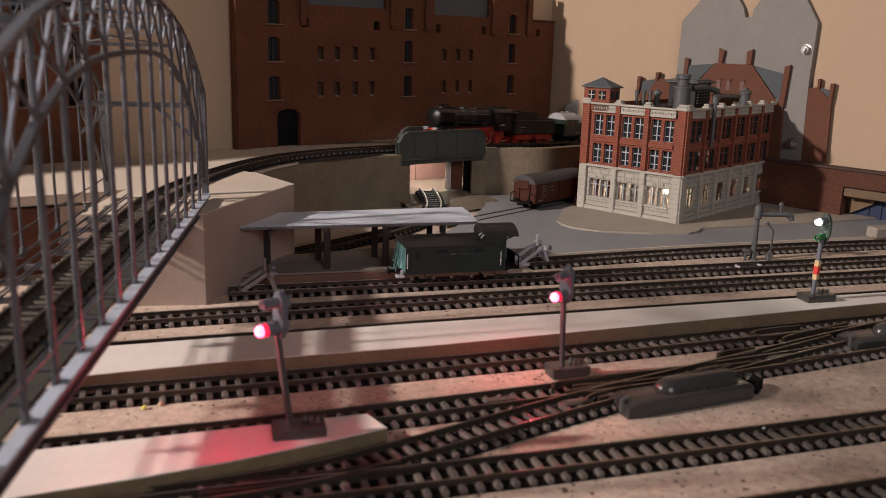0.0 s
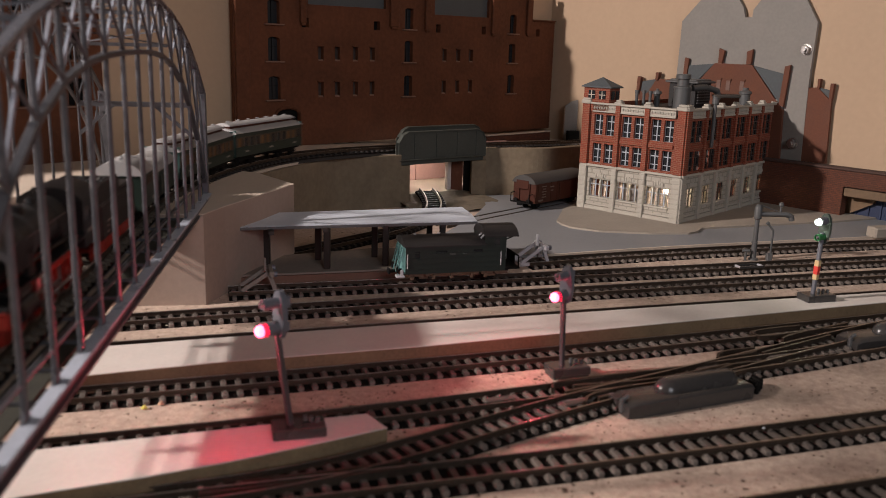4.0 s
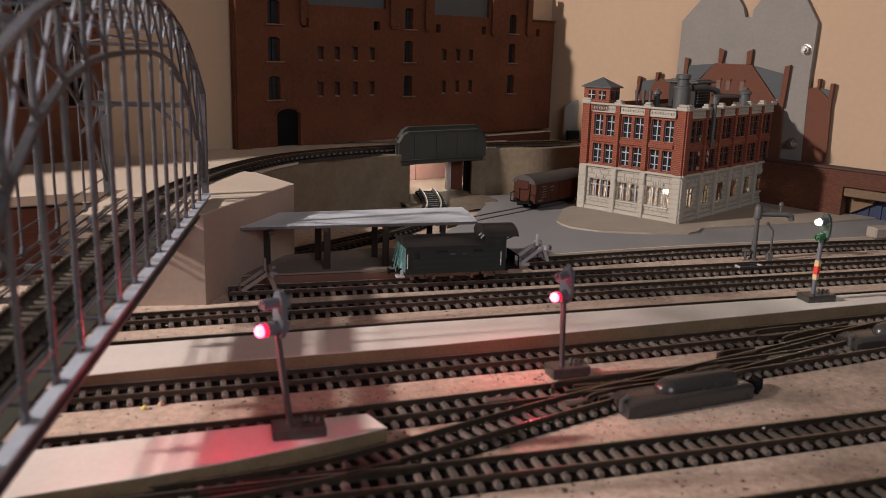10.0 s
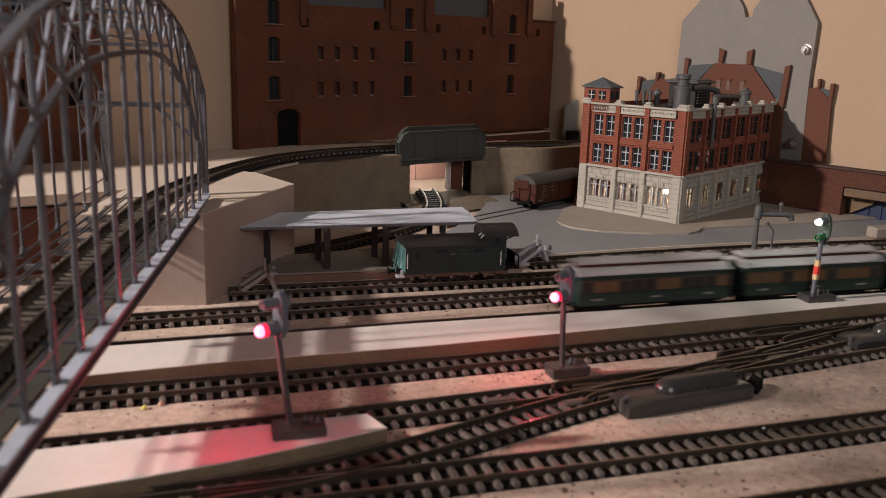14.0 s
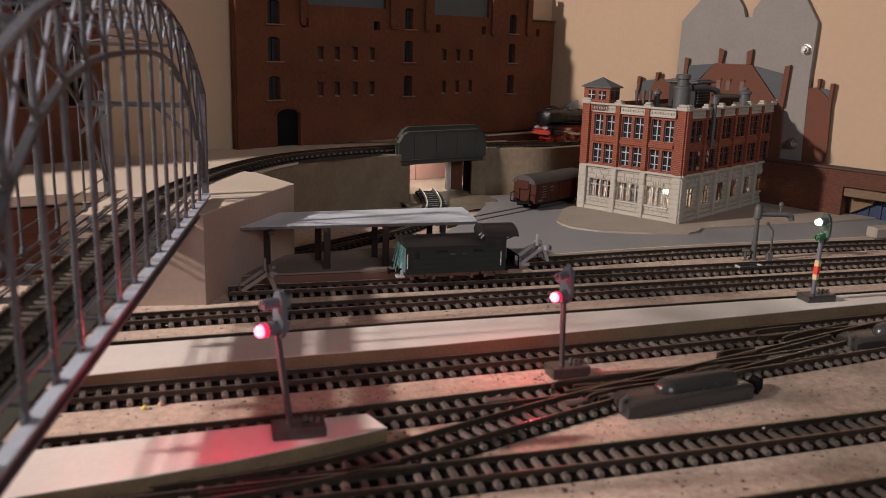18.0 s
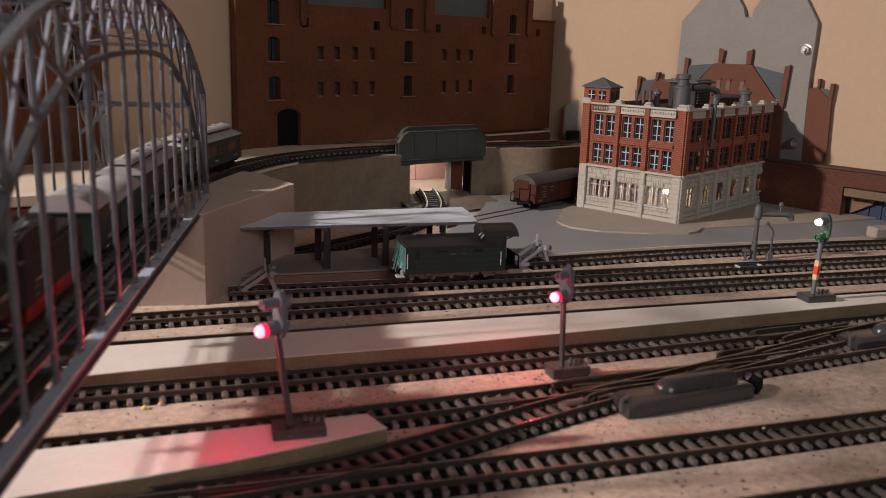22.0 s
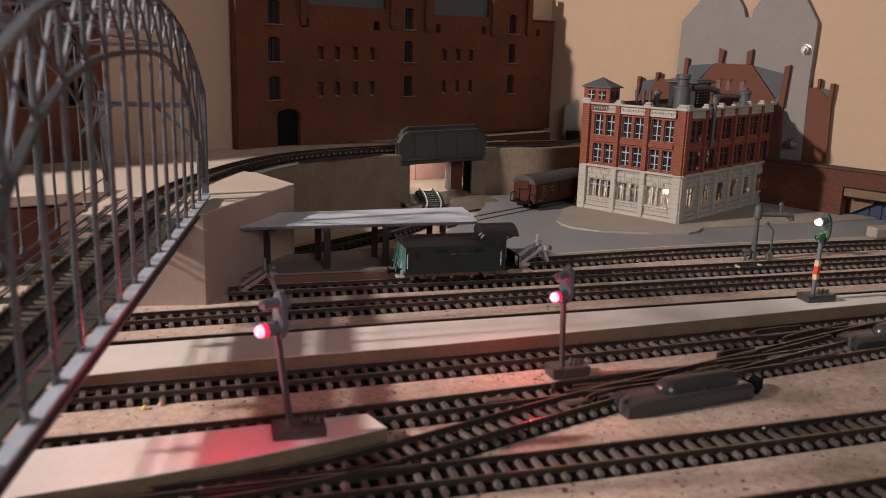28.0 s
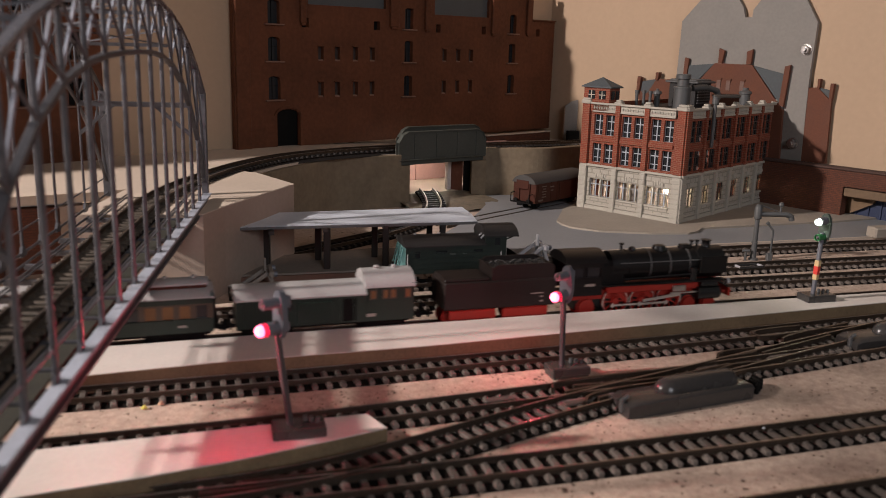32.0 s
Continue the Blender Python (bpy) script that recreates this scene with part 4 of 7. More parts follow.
def loco():
    """A Pacific steam engine; nose at x = +0.041."""
    t = thing("steam_locomotive", pose(0, 0, 0.0045), "black model steam locomotive with red frame and wheels", "steam locomotive", "train vehicles")
    # boiler, smokebox
    s = Shape()
    s.rod((-0.0150, 0, 0.0192), (0.0330, 0, 0.0192), 0.0062, n=24)
    bo = part("boiler", s, LOCO_BLACK, t, "black boiler", smooth=True)
    s = Shape().rod((0.0240, 0, 0.0192), (0.0368, 0, 0.0192), 0.0066, n=24)
    s.rod((0.0368, 0, 0.0192), (0.0382, 0, 0.0192), 0.0058, 0.0030, n=24)
    s.rod((0.0380, 0, 0.0192), (0.0388, 0, 0.0192), 0.0008, n=8)
    part("smokebox", s, LOCO_BLACK, t, "black smokebox with round door", smooth=True)
    for x in (-0.0075, 0.0020, 0.0110, 0.0200):
        ring = Shape().rod((x, 0, 0.0192), (x + 0.0005, 0, 0.0192), 0.00645, n=24)
        part("boiler_band", ring, GREY_PART if x > 0 else LOCO_BLACK, bo, "thin grey boiler band")
    part("firebox", Shape().box(-0.0150, 0, 0.0165, 0.014, 0.0118, 0.0120, 0.0020), LOCO_BLACK, t)
    part("chimney", Shape().lathe(0.0305, 0, [(0.0022, 0.0250), (0.0018, 0.0262), (0.0018, 0.0276), (0.0023, 0.0283), (0.0019, 0.0283)], 14), LOCO_BLACK, t, "short black chimney", smooth=True)
    for x, r, h in ((0.0085, 0.0030, 0.0272), (-0.004, 0.0016, 0.0268)):
        part("dome", Shape().lathe(x, 0, [(r, 0.0240), (r, h - 0.0014), (r * 0.8, h - 0.0004), (r * 0.3, h)], 14), LOCO_BLACK, t, "black dome", smooth=True)
    part("sand_box", Shape().box(0.0205, 0, 0.0255, 0.0055, 0.0040, 0.0026, 0.0008), LOCO_BLACK, t)
    for x in (-0.0090, 0.0235, 0.0262):
        part("valve", Shape().lathe(x, 0, [(0.0005, 0.0250), (0.0005, 0.0276), (0.0010, 0.0278), (0.0010, 0.0284)], 8), LOCO_BLACK, t)
    # wind deflectors
    for y in (-1, 1):
        part("smoke_deflector", Shape().box(0.0300, y * 0.0083, 0.0196, 0.0130, 0.0005, 0.0070, 0.0002), LOCO_BLACK, t, "black smoke deflector plate")
        part("running_board", Shape().box(0.0075, y * 0.0075, 0.0132, 0.0580, 0.0034, 0.0006), LOCO_BLACK, t)
        part("handrail", Shape().rod((-0.012, y * 0.0067, 0.0215), (0.034, y * 0.0067, 0.0215), 0.00022, n=6), GREY_PART, t, "thin dark handrail")
        part("pump", Shape().rod((0.0215, y * 0.0074, 0.0135), (0.0215, y * 0.0074, 0.0185), 0.0014, n=10), LOCO_BLACK, t)
        part("pipe", Shape().rod((-0.010, y * 0.0069, 0.0150), (0.024, y * 0.0069, 0.0158), 0.0005, n=6), LOCO_BLACK, t)
    # cab
    c = Shape()
    for y in (-1, 1):
        c.box(-0.0280, y * 0.0086, 0.0128, 0.0150, 0.0006, 0.0070)
        c.box(-0.0280, y * 0.0086, 0.0210, 0.0150, 0.0006, 0.0022)
        for x in (-0.0351, -0.0285, -0.0209):
            c.box(x, y * 0.0086, 0.0181, 0.0010, 0.0006, 0.0040)
    c.box(-0.0207, 0, 0.0155, 0.0007, 0.0172, 0.0125)
    cab = part("cab", c, LOCO_BLACK, t, "black driver's cab")
    for y in (-1, 1):
        for x in (-0.0318, -0.0247):
            part("cab_window", Shape().box(x, y * 0.0085, 0.0180, 0.0055, 0.0002, 0.0038), DARK_GLASS, cab)
        part("number_plate", Shape().box(-0.0260, y * 0.0090, 0.0140, 0.0040, 0.0002, 0.0010), PRINT, cab, "pale plate bar")
    part("cab_roof", barrel(Shape(), -0.0366, -0.0190, 0.0184, 0.0220, 0.0034), LOCO_BLACK, t, "black cab roof", smooth=True)
    # frame
    part("main_frame", Shape().box(0.0030, 0, 0.0092, 0.0700, 0.0080, 0.0052, 0.0004), LOCO_RED, t, "red main frame")
    # Added black block that makes the space behind the wheels dark.
    part("ash_pan", Shape().box(-0.002, 0, 0.0058, 0.0560, 0.0074, 0.0066, 0.0004), LOCO_BLACK, t, "black block filling the space inside the frame")
    for y in (-1, 1):
        part("frame_plate", Shape().box(0.0035, y * 0.0066, 0.0113, 0.0420, 0.0010, 0.0034, 0.0003), LOCO_RED, t, "red frame plate under the running board")
        cy = Shape().rod((0.0235, y * 0.0078, 0.0080), (0.0335, y * 0.0078, 0.0080), 0.0026, n=14).rod((0.0245, y * 0.0078, 0.0118), (0.0325, y * 0.0078, 0.0118), 0.0015, n=10)
        part("cylinder", cy, LOCO_BLACK, t, "black cylinder block", smooth=True)
        part("slide_bar", Shape().box(0.0175, y * 0.0080, 0.0086, 0.0130, 0.0006, 0.0006).box(0.0150, y * 0.0080, 0.0104, 0.0060, 0.0005, 0.0026, 0.0002), STEEL, t, "bright slide bars")
        part("main_rod", Shape().bar((0.0160, y * 0.0074, 0.0078), (-0.0010, y * 0.0074, 0.0060), 0.0005, 0.0012), STEEL, t, "bright connecting rod")
    part("buffer_beam", Shape().box(0.0388, 0, 0.0078, 0.0012, 0.0172, 0.0036, 0.0003), LOCO_RED, t, "red buffer beam")
    part("front_apron", Shape().add([(0.0330, -0.0082, 0.0132), (0.0330, 0.0082, 0.0132), (0.0385, 0.0082, 0.0100), (0.0385, -0.0082, 0.0100), (0.0330, -0.0082, 0.0126), (0.0330, 0.0082, 0.0126), (0.0385, 0.0082, 0.0094), (0.0385, -0.0082, 0.0094)], [(0, 1, 2, 3), (7, 6, 5, 4), (0, 3, 7, 4), (1, 5, 6, 2), (3, 2, 6, 7), (0, 4, 5, 1)]), LOCO_BLACK, t)
    buffers(t, 0.0394, 1, LOCO_RED, 0.0080)
    for y in (-0.005, 0.005):
        part("headlamp", Shape().rod((0.0392, y, 0.0115), (0.0402, y, 0.0115), 0.0012, n=12), PALE_GREY, t, "pale round headlamp")
    for x, r in ((0.0335, 0.0031), (0.0235, 0.0031), (-0.0270, 0.0038)):
        part("wheelset", wheelset(Shape(), x, r), LOCO_RED, t, "small red wheels")
    for x in (0.0125, -0.0005, -0.0135):
        d = Shape()
        for y in (-1, 1):
            n = 22
            # tyre ring, spokes, hub
            for r0, r1, w in ((0.0051, 0.0062, 0.0007), (0.0, 0.0015, 0.0010)):
                p, f = [], []
                for k in range(n):
                    a = k * math.tau / n
                    for r in (r0, r1):
                        for yy in (-w, w):
                            p.append((r * math.cos(a), y * 0.0046 + yy, r * math.sin(a)))
                for k in range(n):
                    j = (k + 1) % n
                    f += [(k * 4, k * 4 + 2, j * 4 + 2, j * 4), (k * 4 + 1, j * 4 + 1, j * 4 + 3, k * 4 + 3), (k * 4 + 2, k * 4 + 3, j * 4 + 3, j * 4 + 2), (k * 4, j * 4, j * 4 + 1, k * 4 + 1)]
                d.add(p, f)
            for k in range(10):
                a = k * math.tau / 10
                d.bar((0.001 * math.cos(a), y * 0.0046, 0.001 * math.sin(a)), (0.0054 * math.cos(a), y * 0.0046, 0.0054 * math.sin(a)), 0.0007, 0.0005)
            d.box(-0.0038, y * 0.0046, 0, 0.0016, 0.0010, 0.0050)
        d.rod((0, -0.0046, 0), (0, 0.0046, 0), 0.0008, n=8)
        w = part("driving_wheelset", d, LOCO_RED, t, "large red spoked driving wheels", at=pose(x, 0, 0.0062))
        DRIVERS.append((w, x))
        rim = Shape()
        for y in (-1, 1):
            n, p, f = 22, [], []
            for k in range(n):
                a = k * math.tau / n
                for r in (0.0058, 0.0063):
                    for yy in (0.0052, 0.0055):
                        p.append((r * math.cos(a), y * yy, r * math.sin(a)))
            for k in range(n):
                j = (k + 1) % n
                f += [(k * 4, k * 4 + 2, j * 4 + 2, j * 4), (k * 4 + 1, j * 4 + 1, j * 4 + 3, k * 4 + 3), (k * 4 + 2, k * 4 + 3, j * 4 + 3, j * 4 + 2), (k * 4, j * 4, j * 4 + 1, k * 4 + 1)]
            rim.add(p, f)
        part("tyre", rim, STEEL, w, "bright metal tyres")
    for y in (-1, 1):
        rod = Shape().box(-0.0005, 0, 0, 0.0275, 0.0005, 0.0010, 0.0001)
        for x in (0.0125, -0.0005, -0.0135):
            rod.rod((x, -0.0004, 0), (x, 0.0004, 0), 0.0010, n=10)
        r = part("coupling_rod", rod, STEEL, t, "bright coupling rod", at=pose(0, y * 0.0064, 0.0040))
        DRIVERS.append((r, y))
    return t


VEHICLES = []


def resize(t, fx, fz, cab=1.0):
    """Brings a vehicle's body to its true length and height; the wheels stay round."""
    for ob in list(t.children_recursive):
        if "wheel" in ob.name or ob.name.startswith(("tyre", "coupling", "buffer.", "coupler")):
            continue
        f = fz * (cab if ob.name.startswith("cab") else 1.0)
        for v in ob.data.vertices:
            v.co.x *= fx
            v.co.z *= f


def build_train():
    """Each vehicle with the distance of its middle behind the nose and its half wheelbase."""
    engine, wagon = loco(), tender()
    resize(engine, 1.07, 1.09, 1.05)
    resize(wagon, 0.875, 1.09)
    VEHICLES.append((engine, 0.0437, 0.021))
    VEHICLES.append((wagon, 0.1115, 0.0125))
    b = baggage()
    x = 0.1830
    VEHICLES.append((b, x, 0.0225))
    c = coach(0)
    x += 0.0345 + 0.0082 + 0.0373
    VEHICLES.append((c, x, 0.0235))
    x += 0.0745 + 0.0080
    VEHICLES.append((coach(1), x, 0.0235))


# ---- buildings ----
def pierced(s, x0, x1, z0, z1, holes, y0, y1):
    """A slab with rectangular holes (x0, x1, z0, z1) cut through it."""
    xs = sorted({x0, x1, *[min(max(h[k], x0), x1) for h in holes for k in (0, 1)]})
    zs = sorted({z0, z1, *[min(max(h[k], z0), z1) for h in holes for k in (2, 3)]})
    nx, nz = len(xs) - 1, len(zs) - 1

    def full(i, j):
        if not (0 <= i < nx and 0 <= j < nz):
            return False
        x, z = (xs[i] + xs[i + 1]) / 2, (zs[j] + zs[j + 1]) / 2
        return not any(h[0] < x < h[1] and h[2] < z < h[3] for h in holes)
    p = [(x, y, z) for y in (y0, y1) for z in zs for x in xs]

    def at(i, j, k):
        return (k * (nz + 1) + j) * (nx + 1) + i
    f = []
    for i in range(nx):
        for j in range(nz):
            if not full(i, j):
                continue
            f.append((at(i, j, 0), at(i + 1, j, 0), at(i + 1, j + 1, 0), at(i, j + 1, 0)))
            f.append((at(i, j, 1), at(i, j + 1, 1), at(i + 1, j + 1, 1), at(i + 1, j, 1)))
            if not full(i - 1, j):
                f.append((at(i, j, 0), at(i, j + 1, 0), at(i, j + 1, 1), at(i, j, 1)))
            if not full(i + 1, j):
                f.append((at(i + 1, j, 0), at(i + 1, j, 1), at(i + 1, j + 1, 1), at(i + 1, j + 1, 0)))
            if not full(i, j - 1):
                f.append((at(i, j, 0), at(i, j, 1), at(i + 1, j, 1), at(i + 1, j, 0)))
            if not full(i, j + 1):
                f.append((at(i, j + 1, 0), at(i + 1, j + 1, 0), at(i + 1, j + 1, 1), at(i, j + 1, 1)))
    used = sorted({v for q in f for v in q})
    back = {v: k for k, v in enumerate(used)}
    return s.add([p[v] for v in used], [tuple(back[v] for v in q) for q in f])


def arch_piece(s, x, z, w, y0, y1, n=8):
    """Fills the corners over a window so that its head is a low arch; z is the hole's top."""
    rise = w * 0.22
    for d in (-1, 1):
        p = [(x + d * w / 2, z)] + [(x + d * w / 2 * math.cos(a), z - rise + rise * math.sin(a)) for a in np.linspace(0, math.pi / 2, n)]
        s.upright(p, y0, y1)
    return s


def warehouse():
    m = frame_at((-0.1464, 0.6038, 0.040), 44.0)
    t = thing("warehouse_facade", m, "tall dark brown relief facade of a warehouse against the wall", "building")
    B = 0.040
    tall = [(x, w, z0 - B, z1 - B) for x, w in ((0.0322, 0.0098), (0.1585, 0.0088), (0.2822, 0.0085)) for z0, z1 in ((0.0742, 0.0905), (0.1012, 0.1178), (0.1268, 0.1430))]
    small = [(x, 0.0048, z0 - B, z1 - B) for x in (0.0725, 0.0877, 0.1047, 0.1212, 0.1985, 0.2145, 0.2300) for z0, z1 in ((0.0750, 0.0860), (0.1013, 0.1118))]
    holes = [(x - w / 2, x + w / 2, z0, z1) for x, w, z0, z1 in tall + small]
    holes += [(0.0340, 0.0530, -0.001, 0.0270), (0.0612, 0.1341, 0.1012, 0.13), (0.1860, 0.2505, 0.0992, 0.13)]
    little = [(0.0590, 0.0062), (0.1255, 0.0062), (0.1905, 0.005), (0.2445, 0.005), (0.3165, 0.005)]
    holes += [(x - w / 2, x + w / 2, 0.0850, 0.0915) for x, w in little]
    s = pierced(Shape(), 0.0, 0.3400, 0.0, 0.128, holes + [(0.3068, 0.35, 0.0998, 0.13)], 0.0, 0.0042)
    for x, w, z0, z1 in tall:
        arch_piece(s, x, z1, w, 0.0002, 0.0040)
    arch_piece(s, 0.0435, 0.0270, 0.019, 0.0002, 0.0040)
    part("wall", s, BROWN_FACADE, t, "dark brown painted wall")
    part("backing", Shape().box(0.153, 0.0052, 0.063, 0.304, 0.0012, 0.124).box(0.323, 0.0052, 0.049, 0.030, 0.0012, 0.096), BLACK, t, "black backing sheet")
    for x, w, z0, z1 in tall:
        win = part("window", Shape().box(x, 0.0034, (z0 + z1) / 2, 0.0004, 0.0005, z1 - z0).box(x, 0.0034, z0 + (z1 - z0) * 0.6, w, 0.0005, 0.0004), BLACK, t, "dark arched window")
        part("sill", Shape().box(x, -0.0008, z0 - 0.0006, w + 0.0058, 0.0026, 0.0010, 0.0002), mat("dusty_lit_sill", (0.17, 0.095, 0.065), 0.8, vary=0.2), win, "dusty brown sill")
        part("pane", Shape().box(x, 0.0038, (z0 + z1) / 2, w, 0.0003, z1 - z0), DARK_GLASS, win)
    for x, w, z0, z1 in small:
        win = part("window", Shape().box(x, 0.0036, (z0 + z1) / 2, w, 0.0006, z1 - z0), mat("dusty_dark_glazing", (0.045, 0.030, 0.024), 0.6, vary=0.5, blotch=300), t, "small narrow dusty window")
        # Pale dusty ledge: the lit bottom of the recess is put into its colour.
        part("sill", Shape().box(x, 0.0016, z0 + 0.0006, w - 0.0006, 0.0030, 0.0012), mat("dusty_lit_sill", (0, 0, 0)), win)
        part("lintel", Shape().box(x, -0.0003, z1 + 0.0004, w + 0.0016, 0.0014, 0.0010, 0.0002), BROWN_FACADE, win)
    d = part("doorway", Shape().box(0.0435, 0.0030, 0.0135, 0.0190, 0.0006, 0.0270), BLACK, t, "black arched doorway")
    pts = [(0.0435 - 0.0112 * math.cos(a), 0.0225 + 0.0062 * math.sin(a)) for a in np.linspace(0, math.pi, 12)]
    for p, q in zip(pts, pts[1:]):
        part("arch_stone", Shape().bar((p[0], -0.0003, p[1]), (q[0], -0.0003, q[1]), 0.0012, 0.0016), BROWN_FACADE, d)
    part("door_leaf", Shape().box(0.0520, -0.0022, 0.0120, 0.0014, 0.0040, 0.0230, 0.0002), BROWN_FACADE, d)
    for x0, x1, z in ((0.0612, 0.1341, 0.1012), (0.1860, 0.2505, 0.0992)):
        part("slate_roof", Shape().box((x0 + x1) / 2, 0.0034, (z + 0.128) / 2, x1 - x0, 0.0012, 0.128 - z), SLATE, t, "blue-grey slate roof panel")
    for x, w, z in ((0.1420, 0.0090, 0.0880), (0.1775, 0.0060, 0.0870), (0.2560, 0.0060, 0.0855), (0.3025, 0.0070, 0.0865), (0.0560, 0.0050, 0.0880)):
        p = part("pilaster", Shape().box(x, -0.0012, (z + 0.128) / 2, w, 0.0026, 0.128 - z, 0.0004), BROWN_FACADE, t, "dark brown pilaster")
        part("corbel", Shape().box(x, -0.0012, z - 0.0008, w * 0.7, 0.0022, 0.0018, 0.0003), BROWN_FACADE, p)
    part("corner_pilaster", Shape().box(0.0062, -0.0010, 0.064, 0.0110, 0.0022, 0.128, 0.0004), BROWN_FACADE, t)
    part("eave_strip", Shape().box(0.3235, -0.0008, 0.0992, 0.0335, 0.0024, 0.0014, 0.0003), BROWN_FACADE, t)
    # second facade, further along the wall
    m2 = frame_at((-0.2112, 0.5382, 0.040), 44.0)
    t2 = thing("warehouse_facade", m2, "dark brown relief facade seen through the arch bridge", "building")
    hs = [(-x - 0.005, -x + 0.005, z, z + 0.016) for x in (0.016, 0.044, 0.072, 0.10, 0.128) for z in (0.034, 0.061, 0.088)]
    part("wall", pierced(Shape(), -0.30, 0.0, 0.0, 0.128, hs, 0.0, 0.0042), BROWN_FACADE, t2)
    part("backing", Shape().box(-0.15, 0.0052, 0.063, 0.296, 0.0012, 0.124), BLACK, t2)
    for a, b, z0, z1 in hs:
        w = part("window", Shape().box((a + b) / 2, 0.0034, (z0 + z1) / 2, 0.0006, 0.0005, z1 - z0), BROWN_FACADE, t2, "dark window")
        part("sill", Shape().box((a + b) / 2, -0.0008, z0 - 0.0006, 0.0150, 0.0026, 0.0010, 0.0002), mat("dusty_lit_sill", (0, 0, 0)), w)


def factory():
    m = frame_at((0.1554, 0.5674, 0.0036), 47.3)
    W, D = 0.1450, 0.0803
    t = thing("factory_building", m, "three-storey red brick factory on a cream stone ground floor", "building")
    to_left = Matrix.Rotation(radians(90), 4, "Z") @ Matrix.Diagonal((1, -1, 1, 1))
    lamp("factory_lamp", "POINT", m @ Matrix.Translation((0.016, 0.018, 0.020)), 0.020, (1.0, 0.78, 0.52), 0.004)
    lamp("factory_lamp_2", "POINT", m @ Matrix.Translation((0.085, 0.030, 0.024)), 0.034, (1.0, 0.78, 0.52), 0.004)
    faces = ((W, 6, Matrix.Identity(4), False), (D, 3, to_left, True))
    zb, zf, zc = 0.0318, 0.0696, 0.0750
    rows = ((0.0345, 0.0478), (0.0538, 0.0680))
    for length, bays, fm, left in faces:
        edge = 0.0062
        bay = (length - 2 * edge) / bays
        wins_g, wins_u = [], []
        for k in range(bays):
            x0 = edge + bay * k
            for j in (0, 1):
                c = x0 + bay * (0.29 + 0.42 * j)
                if left:
                    wins_g.append((c - 0.0043, c + 0.0043))
                    wins_u.append((c - 0.0036, c + 0.0036))
                else:
                    wins_u.append((c - 0.0042, c + 0.0042))
            if not left:
                wins_g.append((x0 + bay * 0.50 - 0.0047, x0 + bay * 0.50 + 0.0047))
        back, sash = (0.0042, 0.0030) if left else (0.0030, 0.0021)
        s = Shape()
        s.m = fm
        pierced(s, 0.0, length, 0.0, zb, [(a, b, 0.0102, 0.0226) for a, b in wins_g], 0.0012, back)
        stone = part("stone_wall", s, STONE_WALL, t, "cream stone ground floor wall")
        s = Shape()
        s.m = fm
        pierced(s, 0.0, length, zb, zf, [(a, b, z0, z1) for a, b in wins_u for z0, z1 in rows], 0.0012, back)
        brick = part("brick_wall", s, RED_BRICK, t, "red brick upper wall")
        # plinth, belt course, pilasters
        for nm, z, h, out, cc in (("plinth", 0.0016, 0.0032, 0.0012, 0.0003), ("plinth_moulding", 0.0044, 0.0012, 0.0008, 0.0002), ("belt_course", zb + 0.0003, 0.0018, 0.0016, 0.0004)):
            q = Shape()
            q.m = fm
            q.box(length / 2 - out / 2, 0.0012 - out / 2, z, length + out, out, h, cc)
            part(nm, q, STONE, stone, "cream stone moulding")
        for k in range(bays + 1):
            x = edge / 2 if k == 0 else (length - edge / 2 if k == bays else edge + bay * k)
            w = edge if k in (0, bays) else (0.0040 if left else 0.0033)
            q = Shape()
            q.m = fm
            q.box(x, 0.0003, 0.0159, w, 0.0020, 0.0310, 0.0002)
            for j in range(9):
                q.box(x, -0.0007, 0.0020 + j * 0.0033, w - 0.0004, 0.0006, 0.0027, 0.0002)
            part("stone_pilaster", q, STONE, stone, "coursed cream stone pilaster")
            q = Shape()
            q.m = fm
            q.box(x, 0.0002, (zb + zc) / 2 + 0.0006, w - 0.0004, 0.0024, zc - zb - 0.0012, 0.0001)
            part("brick_pilaster", q, RED_BRICK, brick, "red brick pilaster")
            q = Shape()
            q.m = fm
            q.box(x, 0.0008, zc + 0.0013, w + 0.0018, 0.0050, 0.0026, 0.0005)
            q.box(x, 0.0008, zc + 0.0033, w + 0.0002, 0.0036, 0.0016, 0.0005)
            part("coping_block", q, STONE, t, "cream stone coping block")
        for k in range(bays):
            x0 = edge + bay * k
            q = Shape()
            q.m = fm
            q.box(x0 + bay / 2, 0.0010, (zf + zc) / 2, bay - 0.0036, 0.0018, zc - zf - 0.0002, 0.0002)
            n = 9 if left else 8
            for j in range(n):
                q.box(x0 + 0.0034 + (bay - 0.0068) * j / (n - 1), -0.0001, zf + 0.0030, 0.0009, 0.0010, 0.0016, 0.0002)
            q.box(x0 + bay / 2, -0.0002, zf + 0.0006, bay - 0.0040, 0.0010, 0.0009, 0.0002)
            part("frieze", q, STONE, brick, "cream stone frieze with small brackets")
            q = Shape()
            q.m = fm
            q.box(x0 + bay / 2, 0.0005, zc + 0.0006, bay - 0.0020, 0.0040, 0.0014, 0.0003)
            part("coping", q, STONE, t, "cream stone coping")
            q = Shape()
            q.m = fm
            for j in (range(-2, 3) if left else range(-1, 2)):
                q.box(x0 + bay / 2 + j * 0.0019, 0.0009, 0.0258 - abs(j) * 0.0003, 0.0017, 0.0009, 0.0030 - abs(j) * 0.0003, 0.0002)
            part("keystone", q, STONE, stone, "cream stone fan keystone")
            q = Shape()
            q.m = fm
